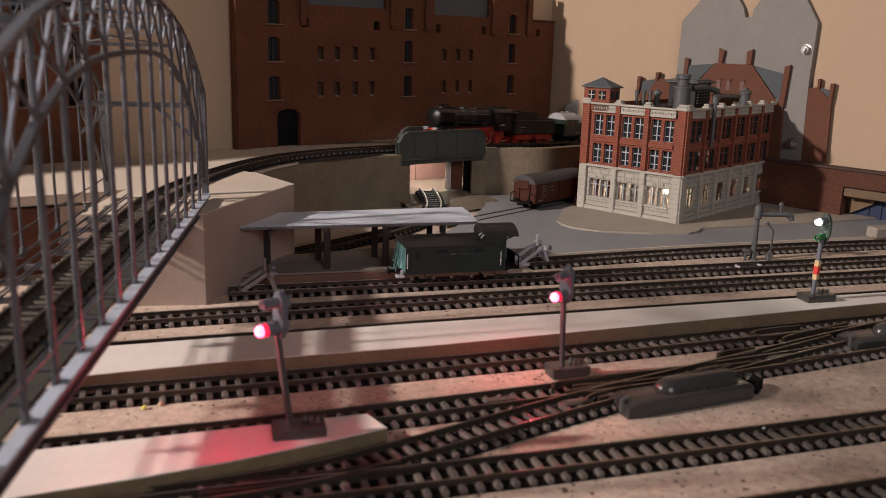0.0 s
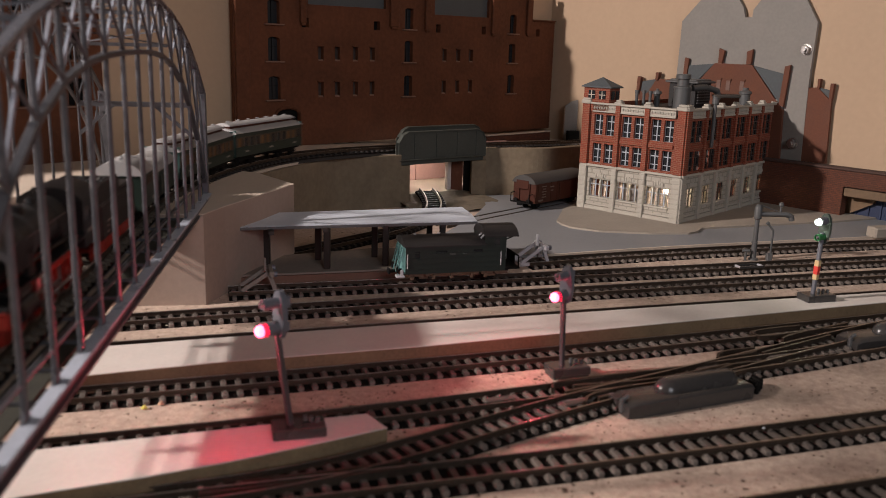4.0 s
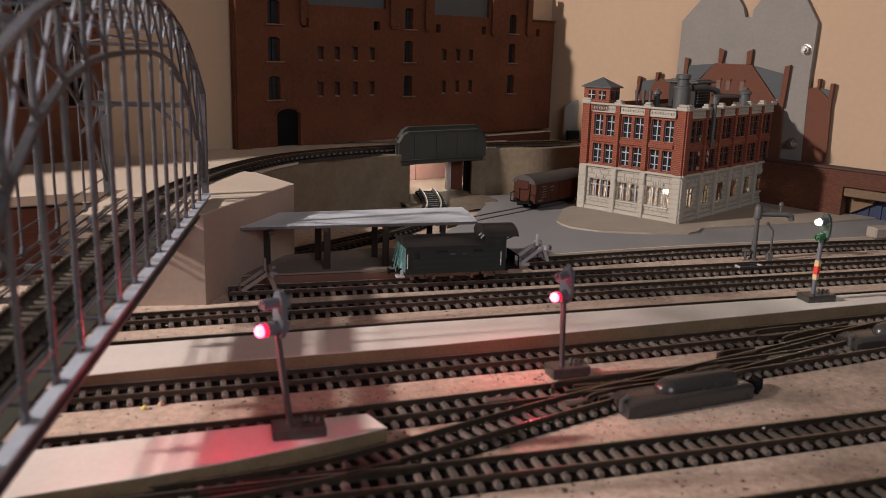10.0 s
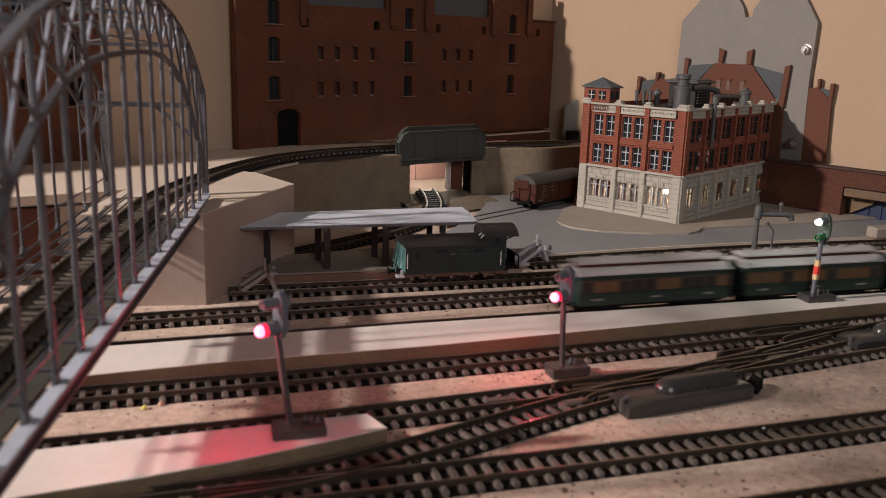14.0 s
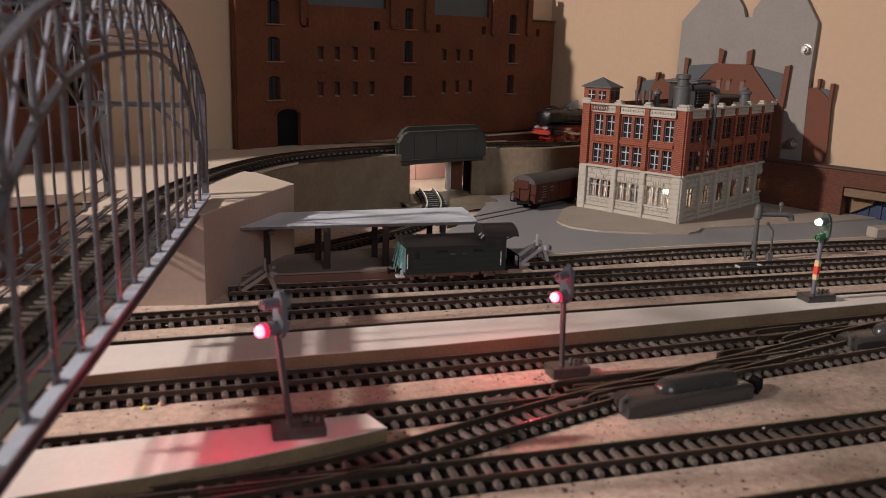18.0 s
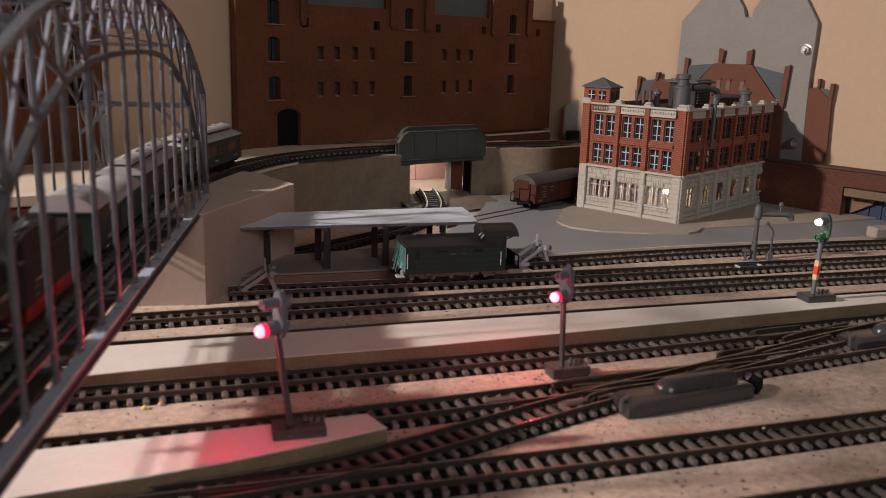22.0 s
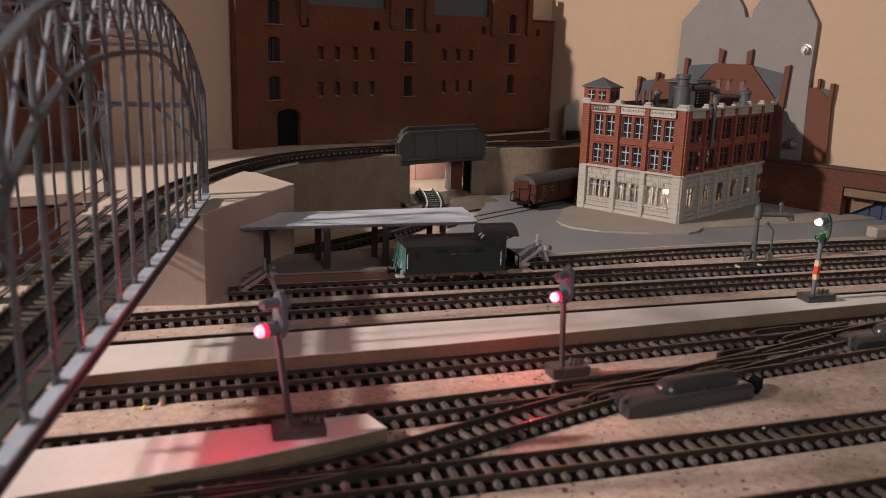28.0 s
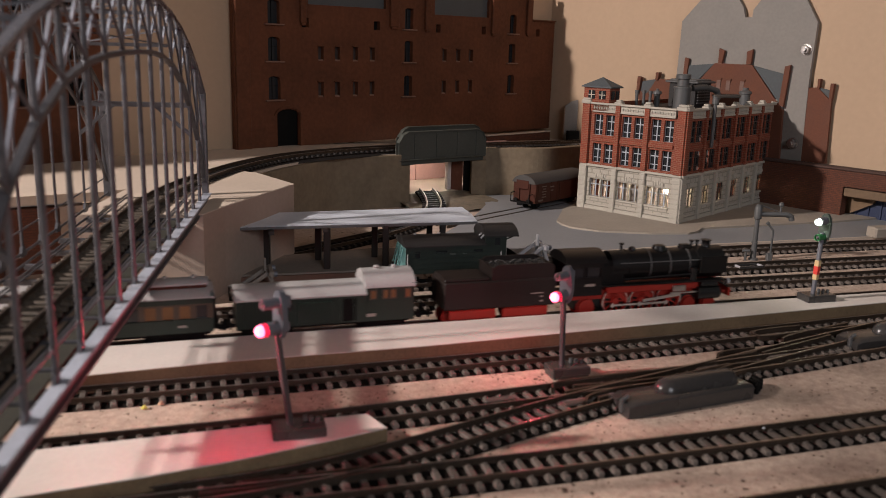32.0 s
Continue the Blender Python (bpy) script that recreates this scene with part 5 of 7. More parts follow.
            q.box(x0 + bay / 2, 0.0007, 0.0507, bay - 0.0042, 0.0014, 0.0030, 0.0003)
            part("spandrel", q, RED_BRICK, brick)
            q = Shape()
            q.m = fm
            q.box(x0 + bay / 2, 0.0007, 0.0094, bay - 0.0042, 0.0012, 0.0012, 0.0003)
            part("sill", q, STONE, stone)
        zsets = [(a, b, 0.0102, 0.0226, True) for a, b in wins_g] + [(a, b, z0, z1, False) for a, b in wins_u for z0, z1 in rows]
        for i, (a, b, z0, z1, ground) in enumerate(zsets):
            q = Shape()
            q.m = fm
            c, h = (a + b) / 2, z1 - z0
            th, rim = 0.0007, 0.0001
            cols = ((a + rim, c - th / 2), (c + th / 2, b - rim))
            lev = [z0 + rim, z0 + h * 0.68 - th / 2, z0 + h * 0.68 + th / 2, z1 - rim]
            if not ground:
                lev = [z0 + rim, z0 + h * 0.25 - th / 3, z0 + h * 0.25 + th / 3] + lev[1:]
            pierced(q, a, b, z0, z1, [(u, v, lev[k], lev[k + 1]) for u, v in cols for k in range(0, len(lev), 2)], sash, sash + 0.0007)
            # Right-face frames are a darker copy: that face's shade is in the colour.
            win = part("window", q, WHITE_FRAME if left else mat("shaded_window_plastic", (0.035, 0.028, 0.024), 0.5, vary=0.1), t, "pale grey cross-barred window" if left else "cross-barred window, coloured dark for the shaded face")
            q = Shape()
            q.m = fm
            q.box(c, sash + 0.0009, (z0 + z1) / 2, b - a, 0.0002, h)
            pane = part("pane", q, GLASS if ground else DARK_GLASS, win, "thin clear pane" if ground else "dark pane")
            pane.visible_shadow = False
            if left and ground and i % 5 != 2:
                q = Shape()
                q.m = fm
                for j in (0, 1):
                    q.box(a + (b - a) * (0.16 + 0.68 * j), 0.0047, (z0 + z1) / 2, (b - a) * 0.26, 0.0003, h)
                part("curtain", q, CURTAIN, win, "printed brown curtain")
    # back walls, floors, roof
    part("back_wall", Shape().box(W / 2, D - 0.001, 0.0375, W, 0.002, 0.075).box(W - 0.001, D / 2, 0.0375, 0.002, D - 0.006, 0.075), RED_BRICK, t)
    part("floor_slab", Shape().box(W / 2, D / 2, 0.0322, W - 0.008, D - 0.008, 0.0016), GREY_PART, t)
    # Solid black block: the unlit rooms' darkness is put in as colour.
    part("inner_core", Shape().box(W / 2, D / 2, 0.051, W - 0.030, D - 0.030, 0.036), BLACK, t, "black block for the unlit upper floors")
    part("inner_partition", Shape().box(0.052, D / 2, 0.0155, 0.0012, D - 0.010, 0.0305), CREAM, t)
    roof = part("roof", Shape().box(W / 2, D / 2, 0.0712, W - 0.006, D - 0.006, 0.0014), ROOF_DARK, t, "dark flat roof")
    # what stands on the roof
    tw = part("stair_tower", Shape().box(0.0066, 0.0700, 0.0785, 0.0130, 0.0212, 0.0170, 0.0002), RED_BRICK, t, "small red brick stair tower")
    hip = Shape().add([(-0.0012, 0.0578, 0.0872), (0.0144, 0.0578, 0.0872), (0.0144, 0.0822, 0.0872), (-0.0012, 0.0822, 0.0872), (0.0066, 0.0700, 0.0935), (-0.0012, 0.0578, 0.0864), (0.0144, 0.0578, 0.0864), (0.0144, 0.0822, 0.0864), (-0.0012, 0.0822, 0.0864)],
                      [(0, 1, 4), (1, 2, 4), (2, 3, 4), (3, 0, 4), (5, 6, 1, 0), (6, 7, 2, 1), (7, 8, 3, 2), (8, 5, 0, 3), (8, 7, 6, 5)])
    part("hip_roof", hip, SLATE, tw, "grey hipped roof")
    for y in (0.0652, 0.0738):
        part("tower_window", Shape().box(-0.0001, y, 0.0815, 0.0008, 0.0052, 0.0058), DARK_GLASS, tw, "dark small window")
        part("tower_window_bar", Shape().box(-0.0006, y, 0.0815, 0.0006, 0.0006, 0.0058).box(-0.0006, y, 0.0815, 0.0006, 0.0052, 0.0006), STONE, tw)
    for x in (0.0038, 0.0094):
        part("tower_window", Shape().box(x, 0.0592, 0.0815, 0.0036, 0.0008, 0.0058), DARK_GLASS, tw, "dark small window")
    def turned(name, x, y, prof, label):
        return part(name, Shape().lathe(x, y, prof, 18), GREY_PART, t, label, smooth=True)
    tank = turned("tank", 0.0590, 0.036, [(0.0060, 0.0715), (0.0060, 0.0865), (0.0064, 0.0866), (0.0064, 0.0880), (0.0042, 0.0884), (0.0042, 0.0930), (0.0052, 0.0935), (0.0052, 0.0960), (0.0046, 0.0968)], "large grey roof tank with a capped flue")
    turned("flue", 0.1060, 0.0100, [(0.0038, 0.0715), (0.0038, 0.0830), (0.0046, 0.0834), (0.0046, 0.0848), (0.0020, 0.0862), (0.0020, 0.0878)], "grey capped flue")
    turned("flue", 0.0660, 0.060, [(0.0022, 0.0715), (0.0022, 0.0810), (0.0036, 0.0812), (0.0030, 0.0832), (0.0012, 0.0836), (0.0012, 0.0850)], "small grey capped vent")
    for x, y, h in ((0.048, 0.0665, 0.0840), (0.052, 0.063, 0.0838), (0.056, 0.060, 0.0836)):
        part("vent_pipe", Shape().rod((x, y, 0.0715), (x, y, h), 0.0011, n=10).rod((x, y, h - 0.002), (x, y, h), 0.0015, n=10), GREY_PART, t, "thin grey vent pipe", smooth=True)
    house = part("lift_house", Shape().box(0.097, 0.050, 0.0805, 0.024, 0.022, 0.0180, 0.0004), ROOF_DARK, t, "dark louvred lift house")
    part("lift_house_roof", Shape().box(0.097, 0.050, 0.0903, 0.029, 0.027, 0.0016, 0.0004).box(0.097, 0.050, 0.0917, 0.024, 0.022, 0.0012, 0.0004), GREY_PART, house, "flat grey overhanging roof")
    for k in range(7):
        part("louvre", Shape().box(0.097, 0.0386, 0.0750 + k * 0.0021, 0.020, 0.0014, 0.0008), GREY_PART, house)
    duct = Shape()
    pts = [(0.066, 0.032, 0.0870), (0.078, 0.027, 0.0876), (0.089, 0.024, 0.0850), (0.0905, 0.0235, 0.0790)]
    for p, q in zip(pts, pts[1:]):
        duct.rod(p, q, 0.0022, n=12)
    part("duct", duct, GREY_PART, t, "curved grey duct", smooth=True)
    pipe = Shape()
    pts = [(0.0325, -0.0030, 0.0500), (0.0325, -0.0030, 0.0815), (0.0338, -0.0018, 0.0832), (0.040, 0.002, 0.0836), (0.094, 0.009, 0.0820)]
    for p, q in zip(pts, pts[1:]):
        pipe.rod(p, q, 0.0013, n=10)
    pipe.rod((0.0325, -0.0030, 0.0790), (0.0325, -0.0030, 0.0835), 0.0022, n=12)
    part("outside_pipe", pipe, GREY_PART, t, "grey pipe running up the wall and over the roof", smooth=True)


def card_houses():
    m = frame_at((0.261, 0.6657, 0.0), -47.5)
    t = thing("grey_board", m, "grey primed backing board cut to roof shapes, bolted to the wall", "board")
    out = [(-0.1025, 0.0380), (-0.1014, 0.0957), (-0.1007, 0.1401), (-0.0700, 0.1725), (-0.0620, 0.1725), (-0.0468, 0.1500), (-0.0450, 0.1432), (-0.0389, 0.1433), (-0.0386, 0.1487), (-0.0180, 0.1760), (-0.0100, 0.1760), (0.0131, 0.1397), (0.0120, 0.1032), (0.0131, 0.0382)]
    part("panel", Shape().upright(out, -0.0030, 0.0), BOARD_GREY, t)
    for x, z in ((0.0072, 0.1202), (0.0053, 0.0507)):
        s = Shape()
        s.m = Matrix.Translation((x, -0.0030, z)) @ Matrix.Rotation(radians(90), 4, "X")
        s.lathe(0, 0, [(0.0042, 0.0), (0.0042, 0.0006)], 18)
        n = part("washer", s, STEEL, t, "bright metal washer")
        s = Shape()
        s.m = Matrix.Translation((x, -0.0036, z)) @ Matrix.Rotation(radians(90), 4, "X") @ Matrix.Rotation(0.3, 4, "Z")
        s.lathe(0, 0, [(0.0036, 0.0), (0.0036, 0.0022), (0.0030, 0.0027)], 6)
        s.lathe(0, 0, [(0.0018, 0.0024), (0.0018, 0.0044), (0.0015, 0.0047)], 12)
        part("nut", s, STEEL, n, "bright hexagon nut")
    t = thing("red_gable_house", m, "red-brown card house front with slate roof and chimneys", "house front")
    s = Shape().upright([(-0.0767, 0.0946), (-0.0649, 0.1077), (-0.0331, 0.1076), (-0.0041, 0.0750), (-0.0024, 0.0380), (-0.0832, 0.0380), (-0.0896, 0.0825)], -0.0066, -0.0040)
    part("front", s, RED_CARD, t)
    part("slate_roof", Shape().upright([(-0.0900, 0.1049), (-0.0663, 0.1072), (-0.0788, 0.0945), (-0.0896, 0.0825)], -0.0050, -0.0032), SLATE, t, "blue-grey slate slope")
    part("slate_roof", Shape().upright([(-0.0321, 0.1068), (-0.0062, 0.1016), (-0.0047, 0.0760)], -0.0050, -0.0032), SLATE, t, "blue-grey slate slope")
    for p in ([(-0.0928, 0.1112), (-0.0890, 0.1104), (-0.0902, 0.0900), (-0.0932, 0.0900)], [(-0.0622, 0.1193), (-0.0575, 0.1176), (-0.0590, 0.1077), (-0.0622, 0.1080)], [(-0.0384, 0.1173), (-0.0336, 0.1192), (-0.0340, 0.1080), (-0.0378, 0.1076)], [(-0.0062, 0.1074), (-0.0020, 0.1086), (-0.0040, 0.0772), (-0.0078, 0.0790)]):
        part("chimney", Shape().upright(p, -0.0064, -0.0040), RED_CARD, t, "red-brown chimney")
    for x in (-0.0596, -0.0512, -0.0393):
        w = part("window", Shape().box(x, -0.0068, 0.0910, 0.0034, 0.0008, 0.0078), mat("dull_pink_print", (0.15, 0.085, 0.065), 0.7), t, "small dull pinkish window")
        part("lintel", Shape().box(x, -0.0072, 0.0955, 0.0050, 0.0010, 0.0014), RED_CARD, w)
    t = thing("red_gable_house", m, "narrow red-brown card house front with a slate edge", "house front")
    part("front", Shape().upright([(0.0120, 0.0929), (0.0189, 0.0933), (0.0302, 0.0838), (0.0318, 0.0384), (0.0131, 0.0384)], -0.0026, 0.0), RED_CARD, t)
    part("slate_roof", Shape().upright([(0.0189, 0.0933), (0.0275, 0.0918), (0.0297, 0.0846)], -0.0016, 0.0), SLATE, t)
    for p in ([(0.0187, 0.0995), (0.0208, 0.0995), (0.0204, 0.0920), (0.0190, 0.0930)], [(0.0285, 0.0967), (0.0312, 0.0968), (0.0304, 0.0840), (0.0285, 0.0850)]):
        part("chimney", Shape().upright(p, -0.0034, 0.0), RED_CARD, t, "red-brown chimney")
    t = thing("red_gable_house", m, "low red-brown card house front behind the factory", "house front")
    part("front", Shape().upright([(-0.140, 0.0740), (-0.140, 0.082), (-0.1284, 0.0800), (-0.1200, 0.0924), (-0.1040, 0.0930), (-0.1035, 0.0740)], -0.0040, -0.0015), RED_CARD, t)
    part("slate_roof", Shape().upright([(-0.1365, 0.0893), (-0.1205, 0.0926), (-0.1290, 0.0790), (-0.1365, 0.0790)], -0.0030, -0.0008), SLATE, t)
    for p in ([(-0.1382, 0.0939), (-0.1350, 0.0931), (-0.1360, 0.0790), (-0.1388, 0.0790)], [(-0.1202, 0.0981), (-0.1170, 0.0982), (-0.1180, 0.0915), (-0.1202, 0.0915)]):
        part("chimney", Shape().upright(p, -0.0056, -0.0014), RED_CARD, t, "red-brown chimney")
    # low brick wall
    t = thing("brick_yard_wall", m, "dark red brick yard wall with a darker coping", "brick wall")
    part("wall", Shape().box(0.0200, -0.0095, 0.0185, 0.0640, 0.0090, 0.0370).box(0.0755, -0.0095, 0.0312, 0.0470, 0.0090, 0.0116), DARK_BRICK, t)
    part("coping", Shape().box(0.0435, -0.0095, 0.0377, 0.1112, 0.0112, 0.0016, 0.0004), mat("dark_brown_coping", (0.06, 0.03, 0.022), 0.8), t, "dark brown coping")
    t = thing("timber_beam", m, "raw timber beam above a blue crate", "timber beam")
    part("beam", Shape().box(0.0760, -0.0080, 0.0216, 0.0460, 0.0130, 0.0060, 0.0005), mat("weathered_timber", (0.13, 0.082, 0.046), 0.8, vary=0.3, grain=300, blotch=25, bump=0.3), t)
    part("bracket", Shape().upright([(0.0530, 0.0186), (0.0720, 0.0186), (0.0700, 0.0140), (0.0545, 0.0050)], -0.0035, 0.0030), mat("weathered_timber", (0, 0, 0)), t, "sawn timber bracket")
    t = thing("blue_crate", m, "deep blue plastic crate beyond the yard wall", "crate")
    part("body", Shape().box(0.0900, 0.0060, 0.0090, 0.0740, 0.0120, 0.0180, 0.0006), BLUE, t)
    rib = Shape()
    for k in range(8):
        rib.box(0.058 + k * 0.0085, -0.0004, 0.0090, 0.0010, 0.0012, 0.0176)
    part("ribs", rib, BLUE, t)


def arch_bridge():
    """A tied arch bridge; local x runs from the abutment towards the camera."""
    a = Vector((-0.1339, 0.3980, 0.0))
    b = Vector((-0.0946, 0.1102, 0.0))
    d = b - a
    m = Matrix.Translation((a.x, a.y, 0.0)) @ Matrix.Rotation(math.atan2(d.y, d.x), 4, "Z")
    L = d.length
    t = thing("arch_bridge", m, "grey model arch truss bridge carrying the upper track", "bridge")
    half, n = 0.0220, 15
    pitch = L / n

    def top(x):
        u = abs(1 - 2 * x / L)
        return 0.0920 + 0.0380 * (1 - u ** 2.6)

    def low(x):
        return 0.0500 + 0.0623 * (1 - abs(1 - 2 * x / L) ** 3.2)
    for side in (1, -1):
        y = side * half
        if side > 0:
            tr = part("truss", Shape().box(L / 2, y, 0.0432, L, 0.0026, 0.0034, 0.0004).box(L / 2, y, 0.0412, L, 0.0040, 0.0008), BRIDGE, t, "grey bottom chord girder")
            # The plate's blue-white highlight is put into its colour.
            part("chord_plate", Shape().box(L / 2, y + 0.0010, 0.0453, L, 0.0036, 0.0008, 0.0002), mat("highlight_plate_paint", (0.36, 0.385, 0.44), 0.30, vary=0.2, blotch=120), tr, "top plate coloured pale blue-grey for its highlight")
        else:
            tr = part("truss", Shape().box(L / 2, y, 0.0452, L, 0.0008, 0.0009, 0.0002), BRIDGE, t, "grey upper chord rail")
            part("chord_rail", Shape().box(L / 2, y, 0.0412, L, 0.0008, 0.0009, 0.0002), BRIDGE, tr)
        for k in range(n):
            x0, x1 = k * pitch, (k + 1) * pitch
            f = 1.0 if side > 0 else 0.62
            # The near top chord is coloured lighter to carry its highlight.
            part("top_chord", Shape().bar((x0, y, top(x0)), (x1 + 0.0004, y, top(x1)), 0.0028 * f, 0.0019 * f, 0.0003), mat("lit_chord_paint", (0.17, 0.17, 0.19), 0.25, 0.4, vary=0.3, bump=0.1) if side > 0 else BRIDGE, tr, "grey top chord")
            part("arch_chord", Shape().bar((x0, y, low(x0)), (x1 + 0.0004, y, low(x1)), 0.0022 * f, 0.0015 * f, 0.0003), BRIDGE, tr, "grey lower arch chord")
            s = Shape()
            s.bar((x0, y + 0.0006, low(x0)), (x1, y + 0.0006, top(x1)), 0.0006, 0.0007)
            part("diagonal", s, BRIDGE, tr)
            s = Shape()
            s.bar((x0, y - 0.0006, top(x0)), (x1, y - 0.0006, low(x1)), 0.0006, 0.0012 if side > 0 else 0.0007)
            # Near-side web plates: bright highlights painted as a pale colour.
            part("diagonal", s, BRIDGE if side < 0 or k < 2 else mat("highlight_plate_paint", (0, 0, 0)), tr, "web plate coloured pale blue-grey for its highlight" if side > 0 and k > 1 else "grey web bar")
            s = Shape()
            s.bar((x0, y, 0.0530), (x1, y, 0.0530), 0.0005, 0.0004)
            part("side_rail", s, BRIDGE, tr)
        for k in range(n + 1):
            x = k * pitch
            w = 0.0030 if k in (0, n) else (0.0014 if side > 0 else 0.0010)
            post = Shape().rod((x, y, 0.0440), (x, y, top(x)), w * 0.54, n=10) if k % n else Shape().box(x, y, (0.0440 + top(x)) / 2, w, 0.0030, top(x) - 0.0440, 0.0003)
            part("hanger", post, BRIDGE, tr, "grey upright hanger", smooth=bool(k % n))
            g = Shape().upright([(x - 0.0028, 0.0442), (x + 0.0028, 0.0442), (x + 0.0010, 0.0475), (x - 0.0010, 0.0475)], y - 0.0005, y + 0.0005)
            part("gusset", g, BRIDGE, tr)
    for k in range(1, n):
        x = k * pitch
        if 2 <= k <= n - 2:
            part("cross_beam", Shape().bar((x, -half, top(x)), (x, half, top(x)), 0.0013, 0.0014), BRIDGE, t, "grey overhead cross beam")
            if k < n - 2:
                x1 = x + pitch
                s = Shape().bar((x, -half, top(x)), (x1, half, top(x1)), 0.0007, 0.0006)
                s.bar((x, half, top(x) - 0.0009), (x1, -half, top(x1) - 0.0009), 0.0007, 0.0006)
                part("wind_brace", s, BRIDGE, t)
    for x in (2 * pitch, L - 2 * pitch):
        s = Shape().bar((x, -half, low(x)), (x, half, low(x)), 0.0022, 0.0020)
        for sd in (-1, 1):
            s.bar((x, sd * half, 0.077), (x, sd * half * 0.35, low(x)), 0.0014, 0.0014)
        part("portal_frame", s, BRIDGE, t, "grey portal frame")
    for k in range(n + 1):
        x = k * pitch
        part("floor_beam", Shape().box(x, 0, 0.0405, 0.0010, 2 * half, 0.0020, 0.0002), BRIDGE, t)
    for y in (-0.0060, 0.0060):
        part("stringer", Shape().box(L / 2, y, 0.0395, L, 0.0016, 0.0020), BRIDGE, t)
    part("walkway", Shape().box(L / 2, 0.0015, 0.0399, L, 0.0135, 0.0010), BRIDGE_DECK, t, "tan deck strip under the sleepers")
    for y in (0.0122,):
        part("deck_side", Shape().box(L / 2, y, 0.0402, L, 0.0076, 0.0008), mat("dark_mossy_deck", (0.024, 0.022, 0.013), 0.9, vary=0.4, grain=900, blotch=120, bump=0.6), t, "dark mossy side strip")
    for y in (-0.0135, 0.0135):
        part("guard_rail", Shape().box(L / 2, y, 0.0448, L, 0.0005, 0.0005).box(L / 2, y, 0.0436, L, 0.0006, 0.0005), BRIDGE, t)


# ---- things between the tracks ----
RED_GLOW = mat("red_lamp_lens", (1.0, 0.03, 0.10), 0.3, bump=0.0, emit=2.4, hue=(1.0, 0.0, 0.055), vary=0.0)
PINK_GLOW = mat("pink_white_bulb", (1.0, 0.5, 0.7), 0.3, bump=0.0, emit=4.2, hue=(1.0, 0.13, 0.24), vary=0.0)
WHITE_GLOW = mat("white_lamp_lens", (0.9, 0.95, 0.9), 0.3, bump=0.0, emit=5.0, hue=(0.85, 1.0, 0.85), vary=0.0)
# Dark hood with its green glow put into the colour; nothing is emitted.
GREEN_GLOW_HOOD = mat("green_glow_hood", (0.02, 0.14, 0.04), 0.4, bump=0.0, vary=0.1)


